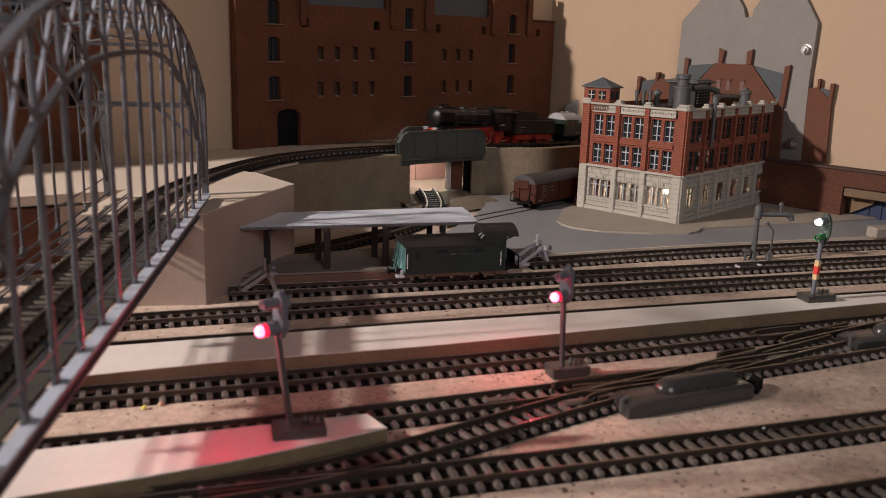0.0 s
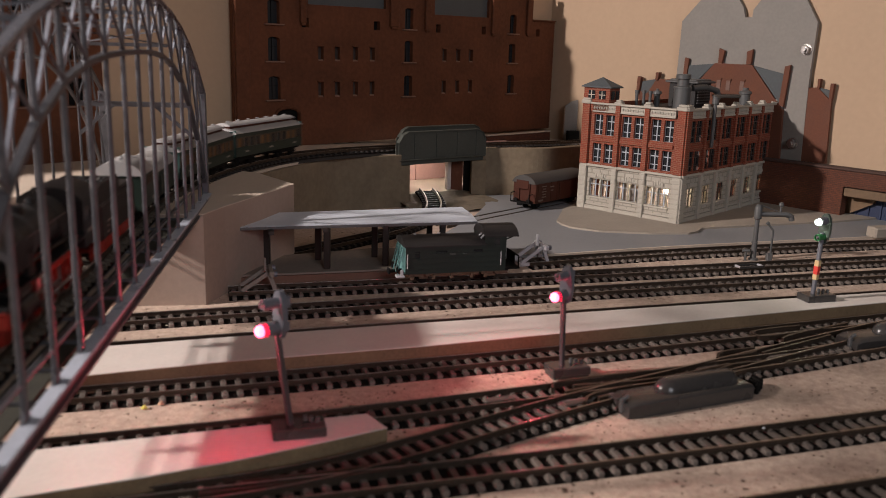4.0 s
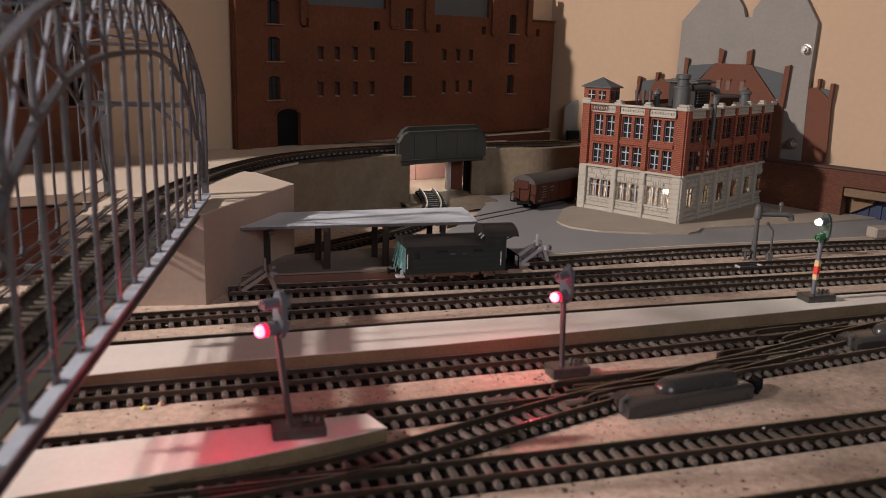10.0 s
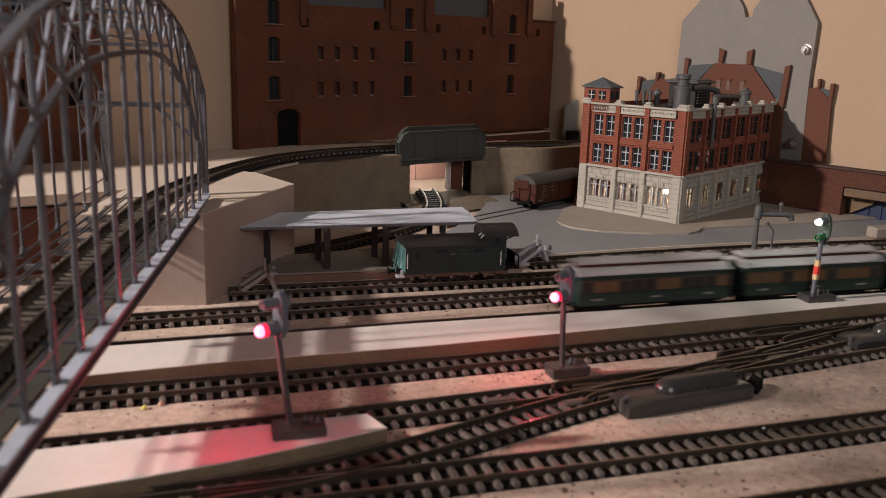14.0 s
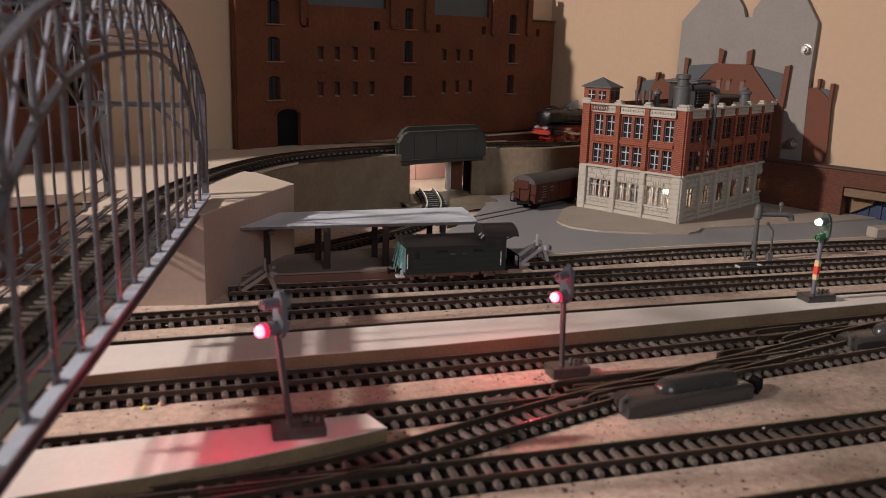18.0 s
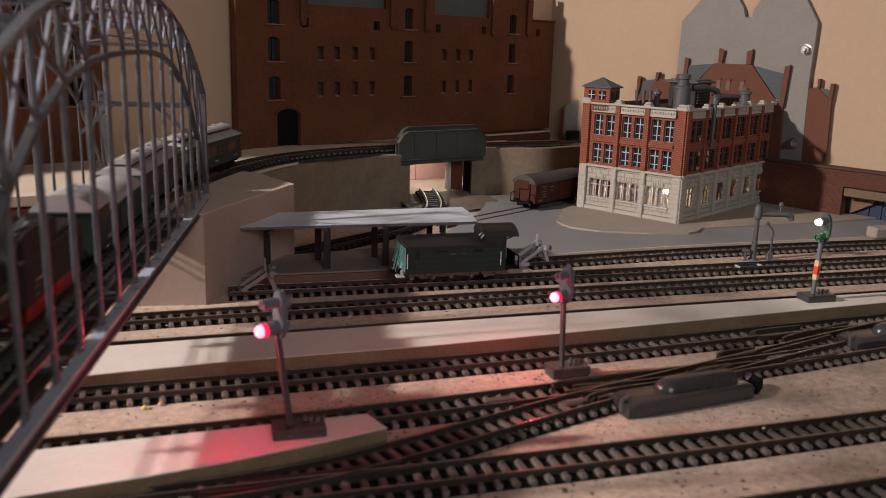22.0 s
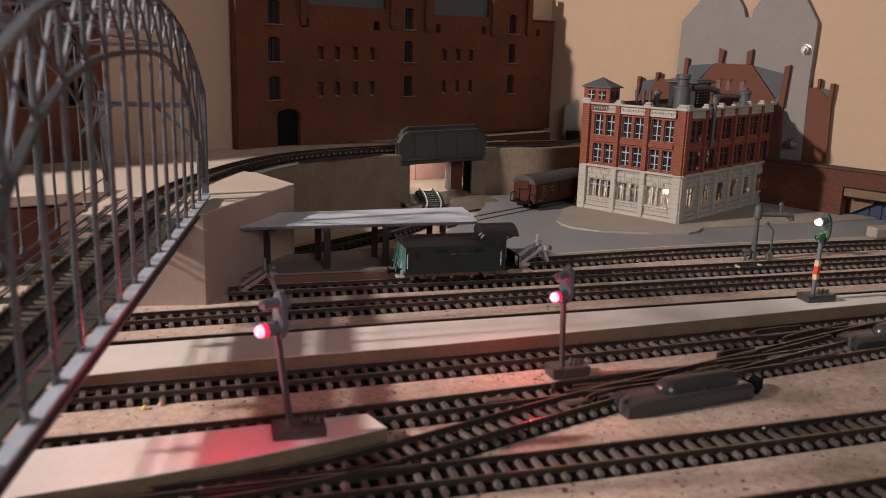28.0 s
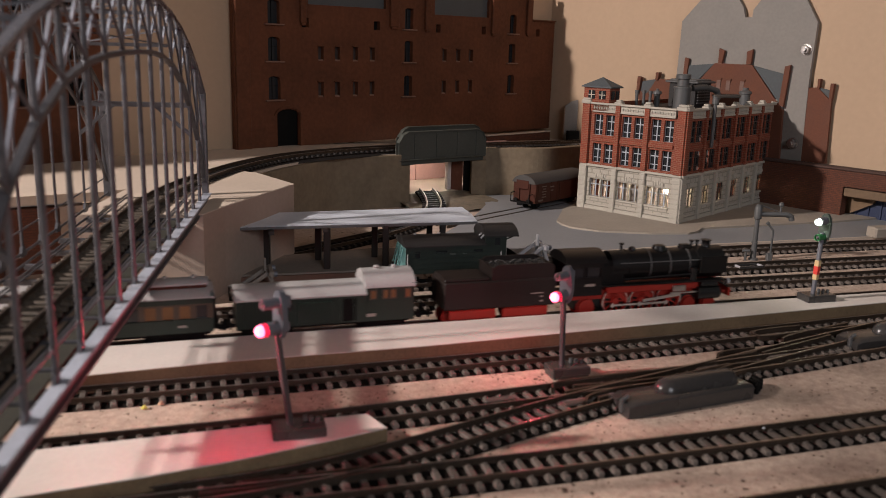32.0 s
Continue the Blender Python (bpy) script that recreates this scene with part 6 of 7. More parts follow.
def light_signal(x, y, z, height, lean, turn, lit, label, band=False, base_turn=18):
    """A two-lamp signal on a base block; its lamps look to local -x."""
    t = thing("light_signal", pose(x, y, z, 0, 0, turn), label, "signal", "light signals")
    bm = Matrix.Rotation(radians(base_turn - turn), 4, "Z")
    s = Shape()
    s.m = bm
    s.box(0.0015, 0, 0.0016, 0.0150, 0.0085, 0.0032, 0.0004)
    if z < 0.004:
        s.box(0.0015, 0, -0.0006, 0.0140, 0.0078, 0.0018, 0.0002)
    base = part("base", s, MOTOR, t, "dark plastic base block")
    s = Shape()
    s.m = bm
    for k in range(3):
        s.rod((0.0035 + k * 0.0016, 0.0015 - k * 0.001, 0.0032), (0.0035 + k * 0.0016, 0.0015 - k * 0.001, 0.0048), 0.0007, n=8)
    part("terminal", s, GREY_PART, base, "small terminal pegs")
    top = Vector((lean, 0, height))
    mast = part("mast", Shape().bar((-0.001, 0, 0.003), tuple(top + Vector((-0.001, 0, -0.006))), 0.0017, 0.0017, 0.0003), MAST_GREY if not band else SIGNAL_GREY, t, "grey square mast")
    if band:
        for k, (f0, f1) in enumerate(((0.20, 0.27), (0.27, 0.38), (0.38, 0.46))):
            p, q = Vector((-0.001, 0, 0.003)).lerp(top, f0), Vector((-0.001, 0, 0.003)).lerp(top, f1)
            part("mast_band", Shape().bar(tuple(p + Vector((-0.0004 * f0, 0, 0))), tuple(q + Vector((-0.0006 * f1, 0, 0))), 0.0020, 0.0020), RED_PAINT if k == 1 else mat("yellowish_band_paint", (0.55, 0.40, 0.20), 0.5), mast, "red painted band" if k == 1 else "yellowish painted band")
    hx, hz = top.x, top.z
    s = Shape()
    s.m = Matrix.Translation((hx + 0.0006, 0, hz - 0.0044)) @ Matrix.Rotation(radians(90), 4, "Z")
    s.upright([(0.0027 * math.cos(a), 0.0070 * math.copysign(abs(math.sin(a)) ** 0.8, math.sin(a))) for a in np.linspace(0, math.tau, 22)[:-1]], -0.0008, 0.0008)
    head = part("lamp_head", s, SIGNAL_GREY if not band else mat("green_grey_head", (0.05, 0.07, 0.055), 0.45), t, "oval grey lamp backplate", smooth=True)
    for k, dz in enumerate((-0.0008, -0.0080)):
        on = k == lit
        hood = Shape()
        n = 14
        p, f = [], []
        for xx in (0.0, -0.0050):
            for r in ((0.0019, 0.0016) if on else (0.0015, 0.0011)):
                for j in range(n):
                    a = j * math.tau / n
                    p.append((hx + xx, r * math.cos(a), hz + dz + r * math.sin(a)))
        for j in range(n):
            i = (j + 1) % n
            f += [(j, i, 2 * n + i, 2 * n + j), (n + i, n + j, 3 * n + j, 3 * n + i), (2 * n + j, 2 * n + i, 3 * n + i, 3 * n + j)]
        hood.add(p, f)
        hd = part("hood", hood, GREEN_GLOW_HOOD if band and k == 1 else SIGNAL_GREY, head, "round lamp hood", smooth=True)
        lens = Shape()
        ax = hx - (0.0046 if on else 0.0036)
        q = Matrix.Translation((ax, 0, hz + dz)) @ Matrix.Rotation(radians(-90), 4, "Y")
        lens.m = q
        r = (0.0017 if band else 0.0019) if on else 0.0010
        lens.lathe(0, 0, [(r, -0.0008), (r, 0.0), (r * 0.86, 0.0009), (r * 0.5, 0.0016), (r * 0.1, 0.0018)], 14)
        if on:
            core = Shape()
            core.m = q
            core.lathe(0, 0, [(max(0.05, math.sin(a)) * r * (0.82 if band else 0.92), (0.0013 if band else 0.0009) - r * (0.82 if band else 0.92) * math.cos(a)) for a in np.linspace(0.5, math.pi, 9)], 16)
            part("bulb", core, WHITE_GLOW if band else PINK_GLOW, hd, "glowing bulb", smooth=True)
        part("lens", lens, (WHITE_GLOW if band else RED_GLOW) if on else GREY_PART, hd, "glowing lens" if on else "unlit dark lens", smooth=True)
        if on:
            c = (0.80, 1.0, 0.80) if band else (1.0, 0.06, 0.10)
            lamp("signal_glow", "POINT", t.matrix_world @ Matrix.Translation((hx - 0.0140, 0, hz + dz - 0.0030)), 0.004 if band else 0.029, c, 0.0015)
    part("back_box", Shape().box(hx + 0.0024, 0, hz - 0.0010, 0.0024, 0.0026, 0.0034, 0.0005), SIGNAL_GREY, head)
    part("back_box", Shape().box(hx + 0.0022, 0, hz - 0.0080, 0.0020, 0.0026, 0.0030, 0.0005), SIGNAL_GREY, head)
    return t


def point_motor(m, label):
    t = thing("point_motor", m, label, "point motor", "turnout motors")
    L = 0.0520
    s = Shape()
    pr = [(-0.0062, -0.0006), (0.0062, -0.0006), (0.0062, 0.0042), (0.0052, 0.0050), (-0.0052, 0.0050), (-0.0062, 0.0042)]
    k = len(pr)
    ends = [(-L / 2, 0.80), (-L / 2 + 0.0030, 1.0), (L / 2 - 0.0020, 1.0), (L / 2, 0.85)]
    p = [(x, y * (1 if 0 < i < 3 else 0.93), z * f if z > 0 else z) for i, (x, f) in enumerate(ends) for y, z in pr]
    f = [(i * k + j, i * k + (j + 1) % k, (i + 1) * k + (j + 1) % k, (i + 1) * k + j) for i in range(3) for j in range(k)]
    f += [tuple(range(k - 1, -1, -1)), tuple(range(3 * k, 4 * k))]
    s.add(p, f)
    part("housing", s, MOTOR, t, "dark grey plastic housing", smooth=True)
    hump = Shape()
    n = 16
    prof = [(-0.0110 + 0.0052 * (1 - math.cos(a)), max(0.04, math.sin(a))) for a in np.linspace(0, math.pi / 2, 7)] + [(0.0185 + 0.0040 * math.sin(a), max(0.04, math.cos(a))) for a in np.linspace(0, math.pi / 2, 6)]
    p = [(x, 0.0006 + 0.0046 * w * math.cos(a), 0.0046 + 0.0046 * w * math.sin(a)) for x, w in prof for a in np.linspace(-0.1, math.pi + 0.1, n)]
    f = [(i * n + j, i * n + j + 1, (i + 1) * n + j + 1, (i + 1) * n + j) for i in range(len(prof) - 1) for j in range(n - 1)]
    hump.add(p, f)
    part("hump", hump, MOTOR, t, "rounded shiny hump", smooth=True)
    part("lever", Shape().rod((-0.0262, -0.002, 0.001), (-0.0262, -0.002, 0.0052), 0.0009, n=8).rod((-0.0262, -0.002, 0.0052), (-0.024, -0.002, 0.0062), 0.0007, n=8), GREY_PART, t, "small hand lever")
    s = Shape()
    for i, x in enumerate((0.0290, 0.0312, 0.0334)):
        s.box(x, -0.002 + 0.0015 * i, 0.0020, 0.0018, 0.0050, 0.0040, 0.0004)
    part("terminal_block", s, BLACK, t, "black terminal block")
    return t


def water_crane():
    t = thing("water_crane", pose(0.1782, 0.4847, 0.0010), "dark grey model water crane between the tracks", "water crane")
    part("column", Shape().lathe(0, 0, [(0.0026, 0.0), (0.0026, 0.0014), (0.0017, 0.0018), (0.0015, 0.0100), (0.0019, 0.0102), (0.0019, 0.0108), (0.0014, 0.0110), (0.0013, 0.0240), (0.0021, 0.0245), (0.0021, 0.0310), (0.0016, 0.0322), (0.0004, 0.0330)], 16), GREY_PART, t, "turned column", smooth=True)
    arm = Shape().rod((0, 0, 0.0272), (0.0165, 0.0006, 0.0272), 0.0015, n=12).rod((0.0165, 0.0006, 0.0272), (0.0190, 0.0007, 0.0262), 0.0016, n=12).rod((0.0190, 0.0007, 0.0264), (0.0198, 0.0007, 0.0238), 0.0016, n=12)
    a = part("arm", arm, GREY_PART, t, "swinging spout arm", smooth=True)
    part("spindle", Shape().lathe(0.0128, 0.0005, [(0.0006, 0.0280), (0.0006, 0.0318), (0.0014, 0.0320), (0.0014, 0.0330), (0.0010, 0.0340)], 12), GREY_PART, a)
    part("stay", Shape().rod((0.0012, 0, 0.0322), (0.0110, 0.0004, 0.0290), 0.0003, n=6), GREY_PART, a)
    s = Shape().box(0.0085, -0.0015, 0.0025, 0.0034, 0.0030, 0.0050, 0.0006)
    s.rod((0.0090, -0.0015, 0.005), (0.0092, -0.0015, 0.0180), 0.0006, n=8).rod((0.0092, -0.0015, 0.0180), (0.0058, -0.0012, 0.0222), 0.0006, n=8).rod((0.0052, -0.0011, 0.0215), (0.0064, -0.0011, 0.0228), 0.0009, n=8)
    part("control_stand", s, GREY_PART, t, "bent control pipe on a box")
    part("hydrant", Shape().rod((-0.0052, -0.002, 0), (-0.0052, -0.002, 0.0058), 0.0008, n=8).rod((-0.0072, -0.002, 0.0060), (-0.0032, -0.002, 0.0060), 0.0009, n=8), GREY_PART, t, "small tap post")


def buffer_stop(m, material, label):
    t = thing("buffer_stop", m, label, "buffer stop", "buffer stops")
    part("base", Shape().box(0, 0.0048, 0.0020, 0.0185, 0.0012, 0.0020, 0.0003).box(0, -0.0048, 0.0020, 0.0185, 0.0012, 0.0020, 0.0003).box(-0.0085, 0, 0.0020, 0.0012, 0.0108, 0.0018).box(0.0080, 0, 0.0020, 0.0012, 0.0108, 0.0018), material, t)
    for y in (-0.0048, 0.0048):
        s = Shape().bar((-0.0080, y, 0.0030), (0.0040, y, 0.0110), 0.0011, 0.0018)
        s.bar((0.0042, y, 0.0112), (0.0072, y, 0.0030), 0.0011, 0.0018)
        part("strut", s, material, t)
    b = part("beam", Shape().box(0.0056, 0, 0.0108, 0.0020, 0.0150, 0.0026, 0.0003), material, t)
    part("sign_post", Shape().box(0.0030, 0, 0.0140, 0.0010, 0.0024, 0.0060, 0.0002), material, b)
    for y in (-0.0058, 0.0058):
        part("pad", Shape().rod((0.0066, y, 0.0108), (0.0082, y, 0.0108), 0.0014, n=12), SIGNAL_GREY, b)
    return t


def caboose():
    """The green two-level wagon; x runs towards its lookout end."""
    L, w = 0.0560, 0.0178
    t = thing("green_wagon", Matrix.Translation((0.0060, 0.4126, 0.0050)) @ Matrix.Rotation(radians(16.2), 4, "Z"), "teal green model wagon with a raised lookout cabin at one end", "railway wagon")
    z0, z1 = 0.0052, 0.0187
    for y in (-1, 1):
        s = pierced(Shape(), -L / 2 + 0.001, L / 2 - 0.005, z0, z1, [(-0.0225, -0.0200, 0.0128, 0.0162), (-0.0125, -0.0065, 0.0148, 0.0163), (0.0065, 0.0110, 0.0148, 0.0163)], y * w / 2 - 0.0004, y * w / 2 + 0.0004)
        s.box(0.0177, y * w / 2, 0.0206, 0.0106, 0.0008, 0.0044)
        side = part("side_wall", s, TEAL, t, "teal green planked side")
        for k in range(4):
            part("plank_seam", Shape().box(-0.0025, y * (w / 2 + 0.0004), 0.0075 + k * 0.0026, L - 0.009, 0.0002, 0.0002), TEAL, side)
        for x, a, h in ((-0.0212, 0.0025, 0.0145), (-0.0095, 0.0060, 0.01555), (0.0088, 0.0045, 0.01555), (0.0185, 0.0026, 0.0198)):
            part("window", Shape().box(x, y * (w / 2 - 0.0002 if h < 0.018 else w / 2 + 0.0003), h, a, 0.0003, 0.0034 if a < 0.003 else 0.0015), DARK_GLASS, side, "dark small window")
        part("lettering", Shape().box(-0.0040, y * (w / 2 + 0.0006), 0.0145, 0.0028, 0.0002, 0.0008).box(0.0020, y * (w / 2 + 0.0006), 0.0145, 0.0018, 0.0002, 0.0004), mat("faint_print", (0.05, 0.06, 0.055), 0.6), side, "faint unreadable lettering bars")
        st = Shape()
        for x in (-0.024, -0.016, 0.0, 0.012, 0.019):
            st.box(x, y * 0.0084, 0.0046, 0.0026, 0.0012, 0.0018, 0.0003)
        part("solebar", st.box(-0.002, y * 0.0080, 0.0053, L - 0.006, 0.0012, 0.0012), mat("rusty_brown_frame", (0.10, 0.06, 0.035), 0.7, vary=0.3), t, "rusty brown underframe")
    e = part("end_wall", Shape().box(-L / 2 + 0.0014, 0, (z0 + z1) / 2, 0.0008, w, z1 - z0), TEAL_LIT, t, "teal end wall, coloured paler for the light on it")
    part("end_wall", Shape().box(L / 2 - 0.0054, 0, 0.0137, 0.0008, w, 0.0170), TEAL, t)
    lad = Shape()
    for y in (-0.0060, -0.0020, 0.0030, 0.0070):
        lad.bar((-L / 2 - 0.0022, y, 0.0050), (-L / 2 + 0.0006, y, 0.0172), 0.0005, 0.0005)
    for k in range(5):
        lad.box(-L / 2 - 0.0017 + k * 0.00045, -0.0040, 0.0068 + k * 0.0022, 0.0005, 0.0040, 0.0005)
        lad.box(-L / 2 - 0.0017 + k * 0.00045, 0.0050, 0.0068 + k * 0.0022, 0.0005, 0.0040, 0.0005)
    part("ladder", lad, TEAL_LIT, e, "teal end ladders, coloured paler for the light on them")
    part("end_step", Shape().box(-L / 2 - 0.0012, -0.0070, 0.0040, 0.0040, 0.0040, 0.0010, 0.0002).box(-L / 2 - 0.0005, -0.0082, 0.0055, 0.0012, 0.0010, 0.0035), PALE_GREY, t, "pale end step")
    part("roof", barrel(Shape(), -L / 2 + 0.0004, 0.0130, w + 0.0014, z1, 0.0034), ROOF_DARK, t, "dark curved roof", smooth=True)
    part("lookout_roof", barrel(Shape(), 0.0122, L / 2 + 0.0012, w + 0.0014, 0.0226, 0.0042), ROOF_DARK, t, "dark raised roof with overhang", smooth=True)
    part("lookout_wall", Shape().box(0.0128, 0, 0.0212, 0.0006, w - 0.001, 0.0048), TEAL, t)
    s = Shape()
    for x in (-0.0200, -0.0080):
        s.lathe(x, 0.002, [(0.0010, 0.0212), (0.0006, 0.0220), (0.0008, 0.0226)], 8)
    s.box(0.0020, 0.001, 0.0213, 0.0046, 0.0012, 0.0006)
    part("roof_fitting", s, PALE_GREY, t, "small pale roof fittings")
    rl = Shape()
    for y in (-0.0070, -0.0030):
        rl.rod((0.0122, y, 0.0228), (0.0106, y, 0.0212), 0.0004, n=6)
    part("roof_rail", rl, PALE_GREY, t)
    p = Shape().box(L / 2 - 0.001, 0, 0.0058, 0.0080, w - 0.002, 0.0010)
    for y in (-0.0080, 0.0080):
        p.box(L / 2 + 0.0022, y, 0.0090, 0.0006, 0.0006, 0.0060)
    p.box(L / 2 + 0.0022, 0, 0.0118, 0.0006, w - 0.002, 0.0006)
    p.box(L / 2 + 0.0022, 0.003, 0.0090, 0.0006, 0.0105, 0.0046)
    part("end_platform", p, BLACK, t, "dark railed end platform")
    br = Shape()
    for y in (-0.0078, 0.0078):
        br.bar((L / 2 - 0.0048, y, 0.0205), (L / 2 + 0.0008, y, 0.0226), 0.0006, 0.0006)
    part("roof_bracket", br, TEAL, t, "thin green roof bracket")
    for x in (-0.0235, -0.0130, -0.0040, 0.0060, 0.0130):
        for y in (-0.0086, 0.0086):
            part("spring_hanger", Shape().box(x, y, 0.0034, 0.0016, 0.0008, 0.0024, 0.0002).box(x + 0.0022, y, 0.0043, 0.0030, 0.0006, 0.0008), mat("rusty_brown_frame", (0, 0, 0)), t, "rusty spring hanger")
    for y in (-0.0094, 0.0094):
        part("grab_rail", Shape().rod((-0.0262, y, 0.0080), (-0.0262, y, 0.0150), 0.00025, n=6).rod((0.0205, y, 0.0080), (0.0205, y, 0.0150), 0.00025, n=6), PALE_GREY, t, "thin pale grab rails")
    part("floor_frame", Shape().box(-0.001, 0, 0.0050, L - 0.003, w - 0.004, 0.0012), BLACK, t)
    for x in (-0.0175, 0.0165):
        part("wheelset", wheelset(Shape(), x, 0.0030), BLACK, t)
        part("axle_guard", Shape().box(x, 0.0066, 0.0036, 0.0046, 0.0008, 0.0032, 0.0003).box(x, -0.0066, 0.0036, 0.0046, 0.0008, 0.0032, 0.0003), mat("rusty_brown_frame", (0, 0, 0)), t)
    coupler(t, -L / 2 - 0.001, -1)
    buffers(t, -L / 2, -1)


def goods_van():
    L, w = 0.0610, 0.0190
    a, b = Vector((0.0555, 0.6085, 0.0022)), Vector((0.1010, 0.6590, 0.0022))
    ang = math.degrees(math.atan2(b.y - a.y, b.x - a.x))
    c = a + (b - a).normalized() * (L / 2 + 0.001)
    t = thing("goods_van", frame_at(c + Vector((0, 0, 0.0010)), ang), "red-brown model goods van with a grey arched roof", "railway wagon")
    z0, z1 = 0.0052, 0.0196
    for y in (-1, 1):
        s = Shape().box(0, y * w / 2, (z0 + z1) / 2, L - 0.002, 0.0008, z1 - z0)
        side = part("side_wall", s, BROWN_WAGON, t, "red-brown planked side")
        rib = Shape()
        for k in range(8):
            rib.box(-L / 2 + 0.004 + k * (L - 0.008) / 7, y * (w / 2 + 0.0005), (z0 + z1) / 2, 0.0008, 0.0004, z1 - z0 - 0.0008)
        part("side_ribs", rib, BROWN_WAGON, side)
        part("sliding_door", Shape().box(0.006, y * (w / 2 + 0.0008), 0.0120, 0.0150, 0.0006, 0.0120, 0.0002), BROWN_WAGON, side)
        bars = Shape()
        for i in range(5):
            bars.box(-0.0200, y * (w / 2 + 0.0007), 0.0092 + i * 0.0019, 0.0052 - (i % 2) * 0.0016, 0.0002, 0.0007)
        bars.box(-0.0105, y * (w / 2 + 0.0007), 0.0158, 0.0046, 0.0002, 0.0009).box(-0.0105, y * (w / 2 + 0.0007), 0.0132, 0.0030, 0.0002, 0.0007).box(-0.0240, y * (w / 2 + 0.0007), 0.0070, 0.0052, 0.0002, 0.0012)
        part("lettering", bars, mat("dim_print", (0.12, 0.09, 0.075), 0.6), side, "pale unreadable lettering bars")
    for d in (-1, 1):
        pr = [(-w / 2, z0), (w / 2, z0), (w / 2, z1)] + [(w / 2 * math.cos(q), z1 + 0.0046 * math.sin(q)) for q in np.linspace(0.1, math.pi - 0.1, 10)] + [(-w / 2, z1)]
        s = Shape()
        s.m = Matrix.Translation((d * (L / 2 - 0.0014), 0, 0)) @ Matrix.Rotation(radians(90), 4, "Z")
        s.upright(pr, -0.0005, 0.0005)
        e = part("end_wall", s, BROWN_WAGON, t, "red-brown end wall")
        part("end_rib", Shape().box(d * (L / 2 - 0.0004), 0.0045, 0.0125, 0.0010, 0.0010, 0.0146).box(d * (L / 2 - 0.0004), -0.0045, 0.0125, 0.0010, 0.0010, 0.0146), BROWN_WAGON, e)
        part("brake_cabin", Shape().box(d * (L / 2 - 0.0002), 0.001, 0.0178, 0.0022, 0.0110, 0.0062, 0.0003), BROWN_WAGON, e) if d < 0 else None
        buffers(t, d * L / 2, d)
        coupler(t, d * (L / 2 + 0.0004), d)
    pl = Shape().box(-L / 2 - 0.0022, 0, 0.0056, 0.0052, w - 0.003, 0.0008)
    for y in (-0.0080, 0.0080):
        pl.box(-L / 2 - 0.0044, y, 0.0088, 0.0005, 0.0005, 0.0062)
        pl.box(-L / 2 - 0.0022, y, 0.0117, 0.0046, 0.0005, 0.0005)
    part("brake_platform", pl, BLACK, t, "dark railed brake platform")
    part("roof", barrel(Shape(), -L / 2 - 0.0006, L / 2 + 0.0006, w + 0.0014, z1, 0.0052), ROOF_GREY, t, "grey arched roof", smooth=True)
    part("floor_frame", Shape().box(0, 0, 0.0046, L - 0.003, w - 0.004, 0.0014), BLACK, t)
    for x in (-0.022, 0.022):
        part("wheelset", wheelset(Shape(), x, 0.0030), BLACK, t)
        part("axle_guard", Shape().box(x, 0.0068, 0.0034, 0.0042, 0.0008, 0.0034, 0.0003).box(x, -0.0068, 0.0034, 0.0042, 0.0008, 0.0034, 0.0003), BLACK, t)
    s = Shape()
    u = (b - a).normalized()
    n = Vector((-u.y, u.x, 0))
    for sd in (-1, 1):
        p, q = a - u * 0.085 + n * sd * 0.0048, b + u * 0.03 + n * sd * 0.0048
        s.bar((p.x, p.y, 0.0028), (q.x, q.y, 0.0028), 0.0010, 0.0016)
    solid("street_rails", s, RAIL, "dark rails let into the grey street", "rails")


def station_canopy():
    t = thing("platform_canopy", pose(0, 0, 0), "pale blue-grey platform canopy on dark brown posts", "canopy")
    s = Shape()
    top = [(-0.0985, 0.3998, 0.0298), (0.0171, 0.4319, 0.0298), (0.0146, 0.4510, 0.0296), (-0.0962, 0.4170, 0.0296), (0.0098, 0.4685, 0.0300), (-0.0945, 0.4345, 0.0300)]
    low = [(x, y, z - 0.0010) for x, y, z in top]
    s.add(top + low, [(0, 1, 2, 3), (3, 2, 4, 5), (9, 8, 7, 6), (11, 10, 8, 9), (0, 6, 7, 1), (1, 7, 8, 2), (2, 8, 10, 4), (4, 10, 11, 5), (5, 11, 9, 3), (3, 9, 6, 0)])
    part("roof", s, CANOPY, t, "pale blue-grey butterfly roof")
    edge = Shape().bar((-0.0985, 0.3996, 0.0290), (0.0171, 0.4317, 0.0290), 0.0008, 0.0013)
    part("fascia", edge, GREY_PART, t, "dark grey front fascia")
    posts = [(-0.0849, 0.4080, 0.4230), (-0.0610, 0.4183, 0.4358), (-0.0326, 0.4285, 0.4455), (-0.0040, 0.4370, 0.4530)]
    for x, y0, y1 in posts:
        for dx, y in ((0.0035, y0), (-0.0035, y1))[1 if x < -0.08 else 0:]:
            part("post", Shape().box(x + dx, y, 0.0176, 0.0032, 0.0032, 0.0232, 0.0003), DARK_WOOD, t, "dark brown post")
        part("cross_beam", Shape().bar((x + 0.0040, y0 - 0.010, 0.0278), (x - 0.0040, y1 + 0.012, 0.0278), 0.0024, 0.0018), DARK_WOOD, t, "dark brown roof beam")


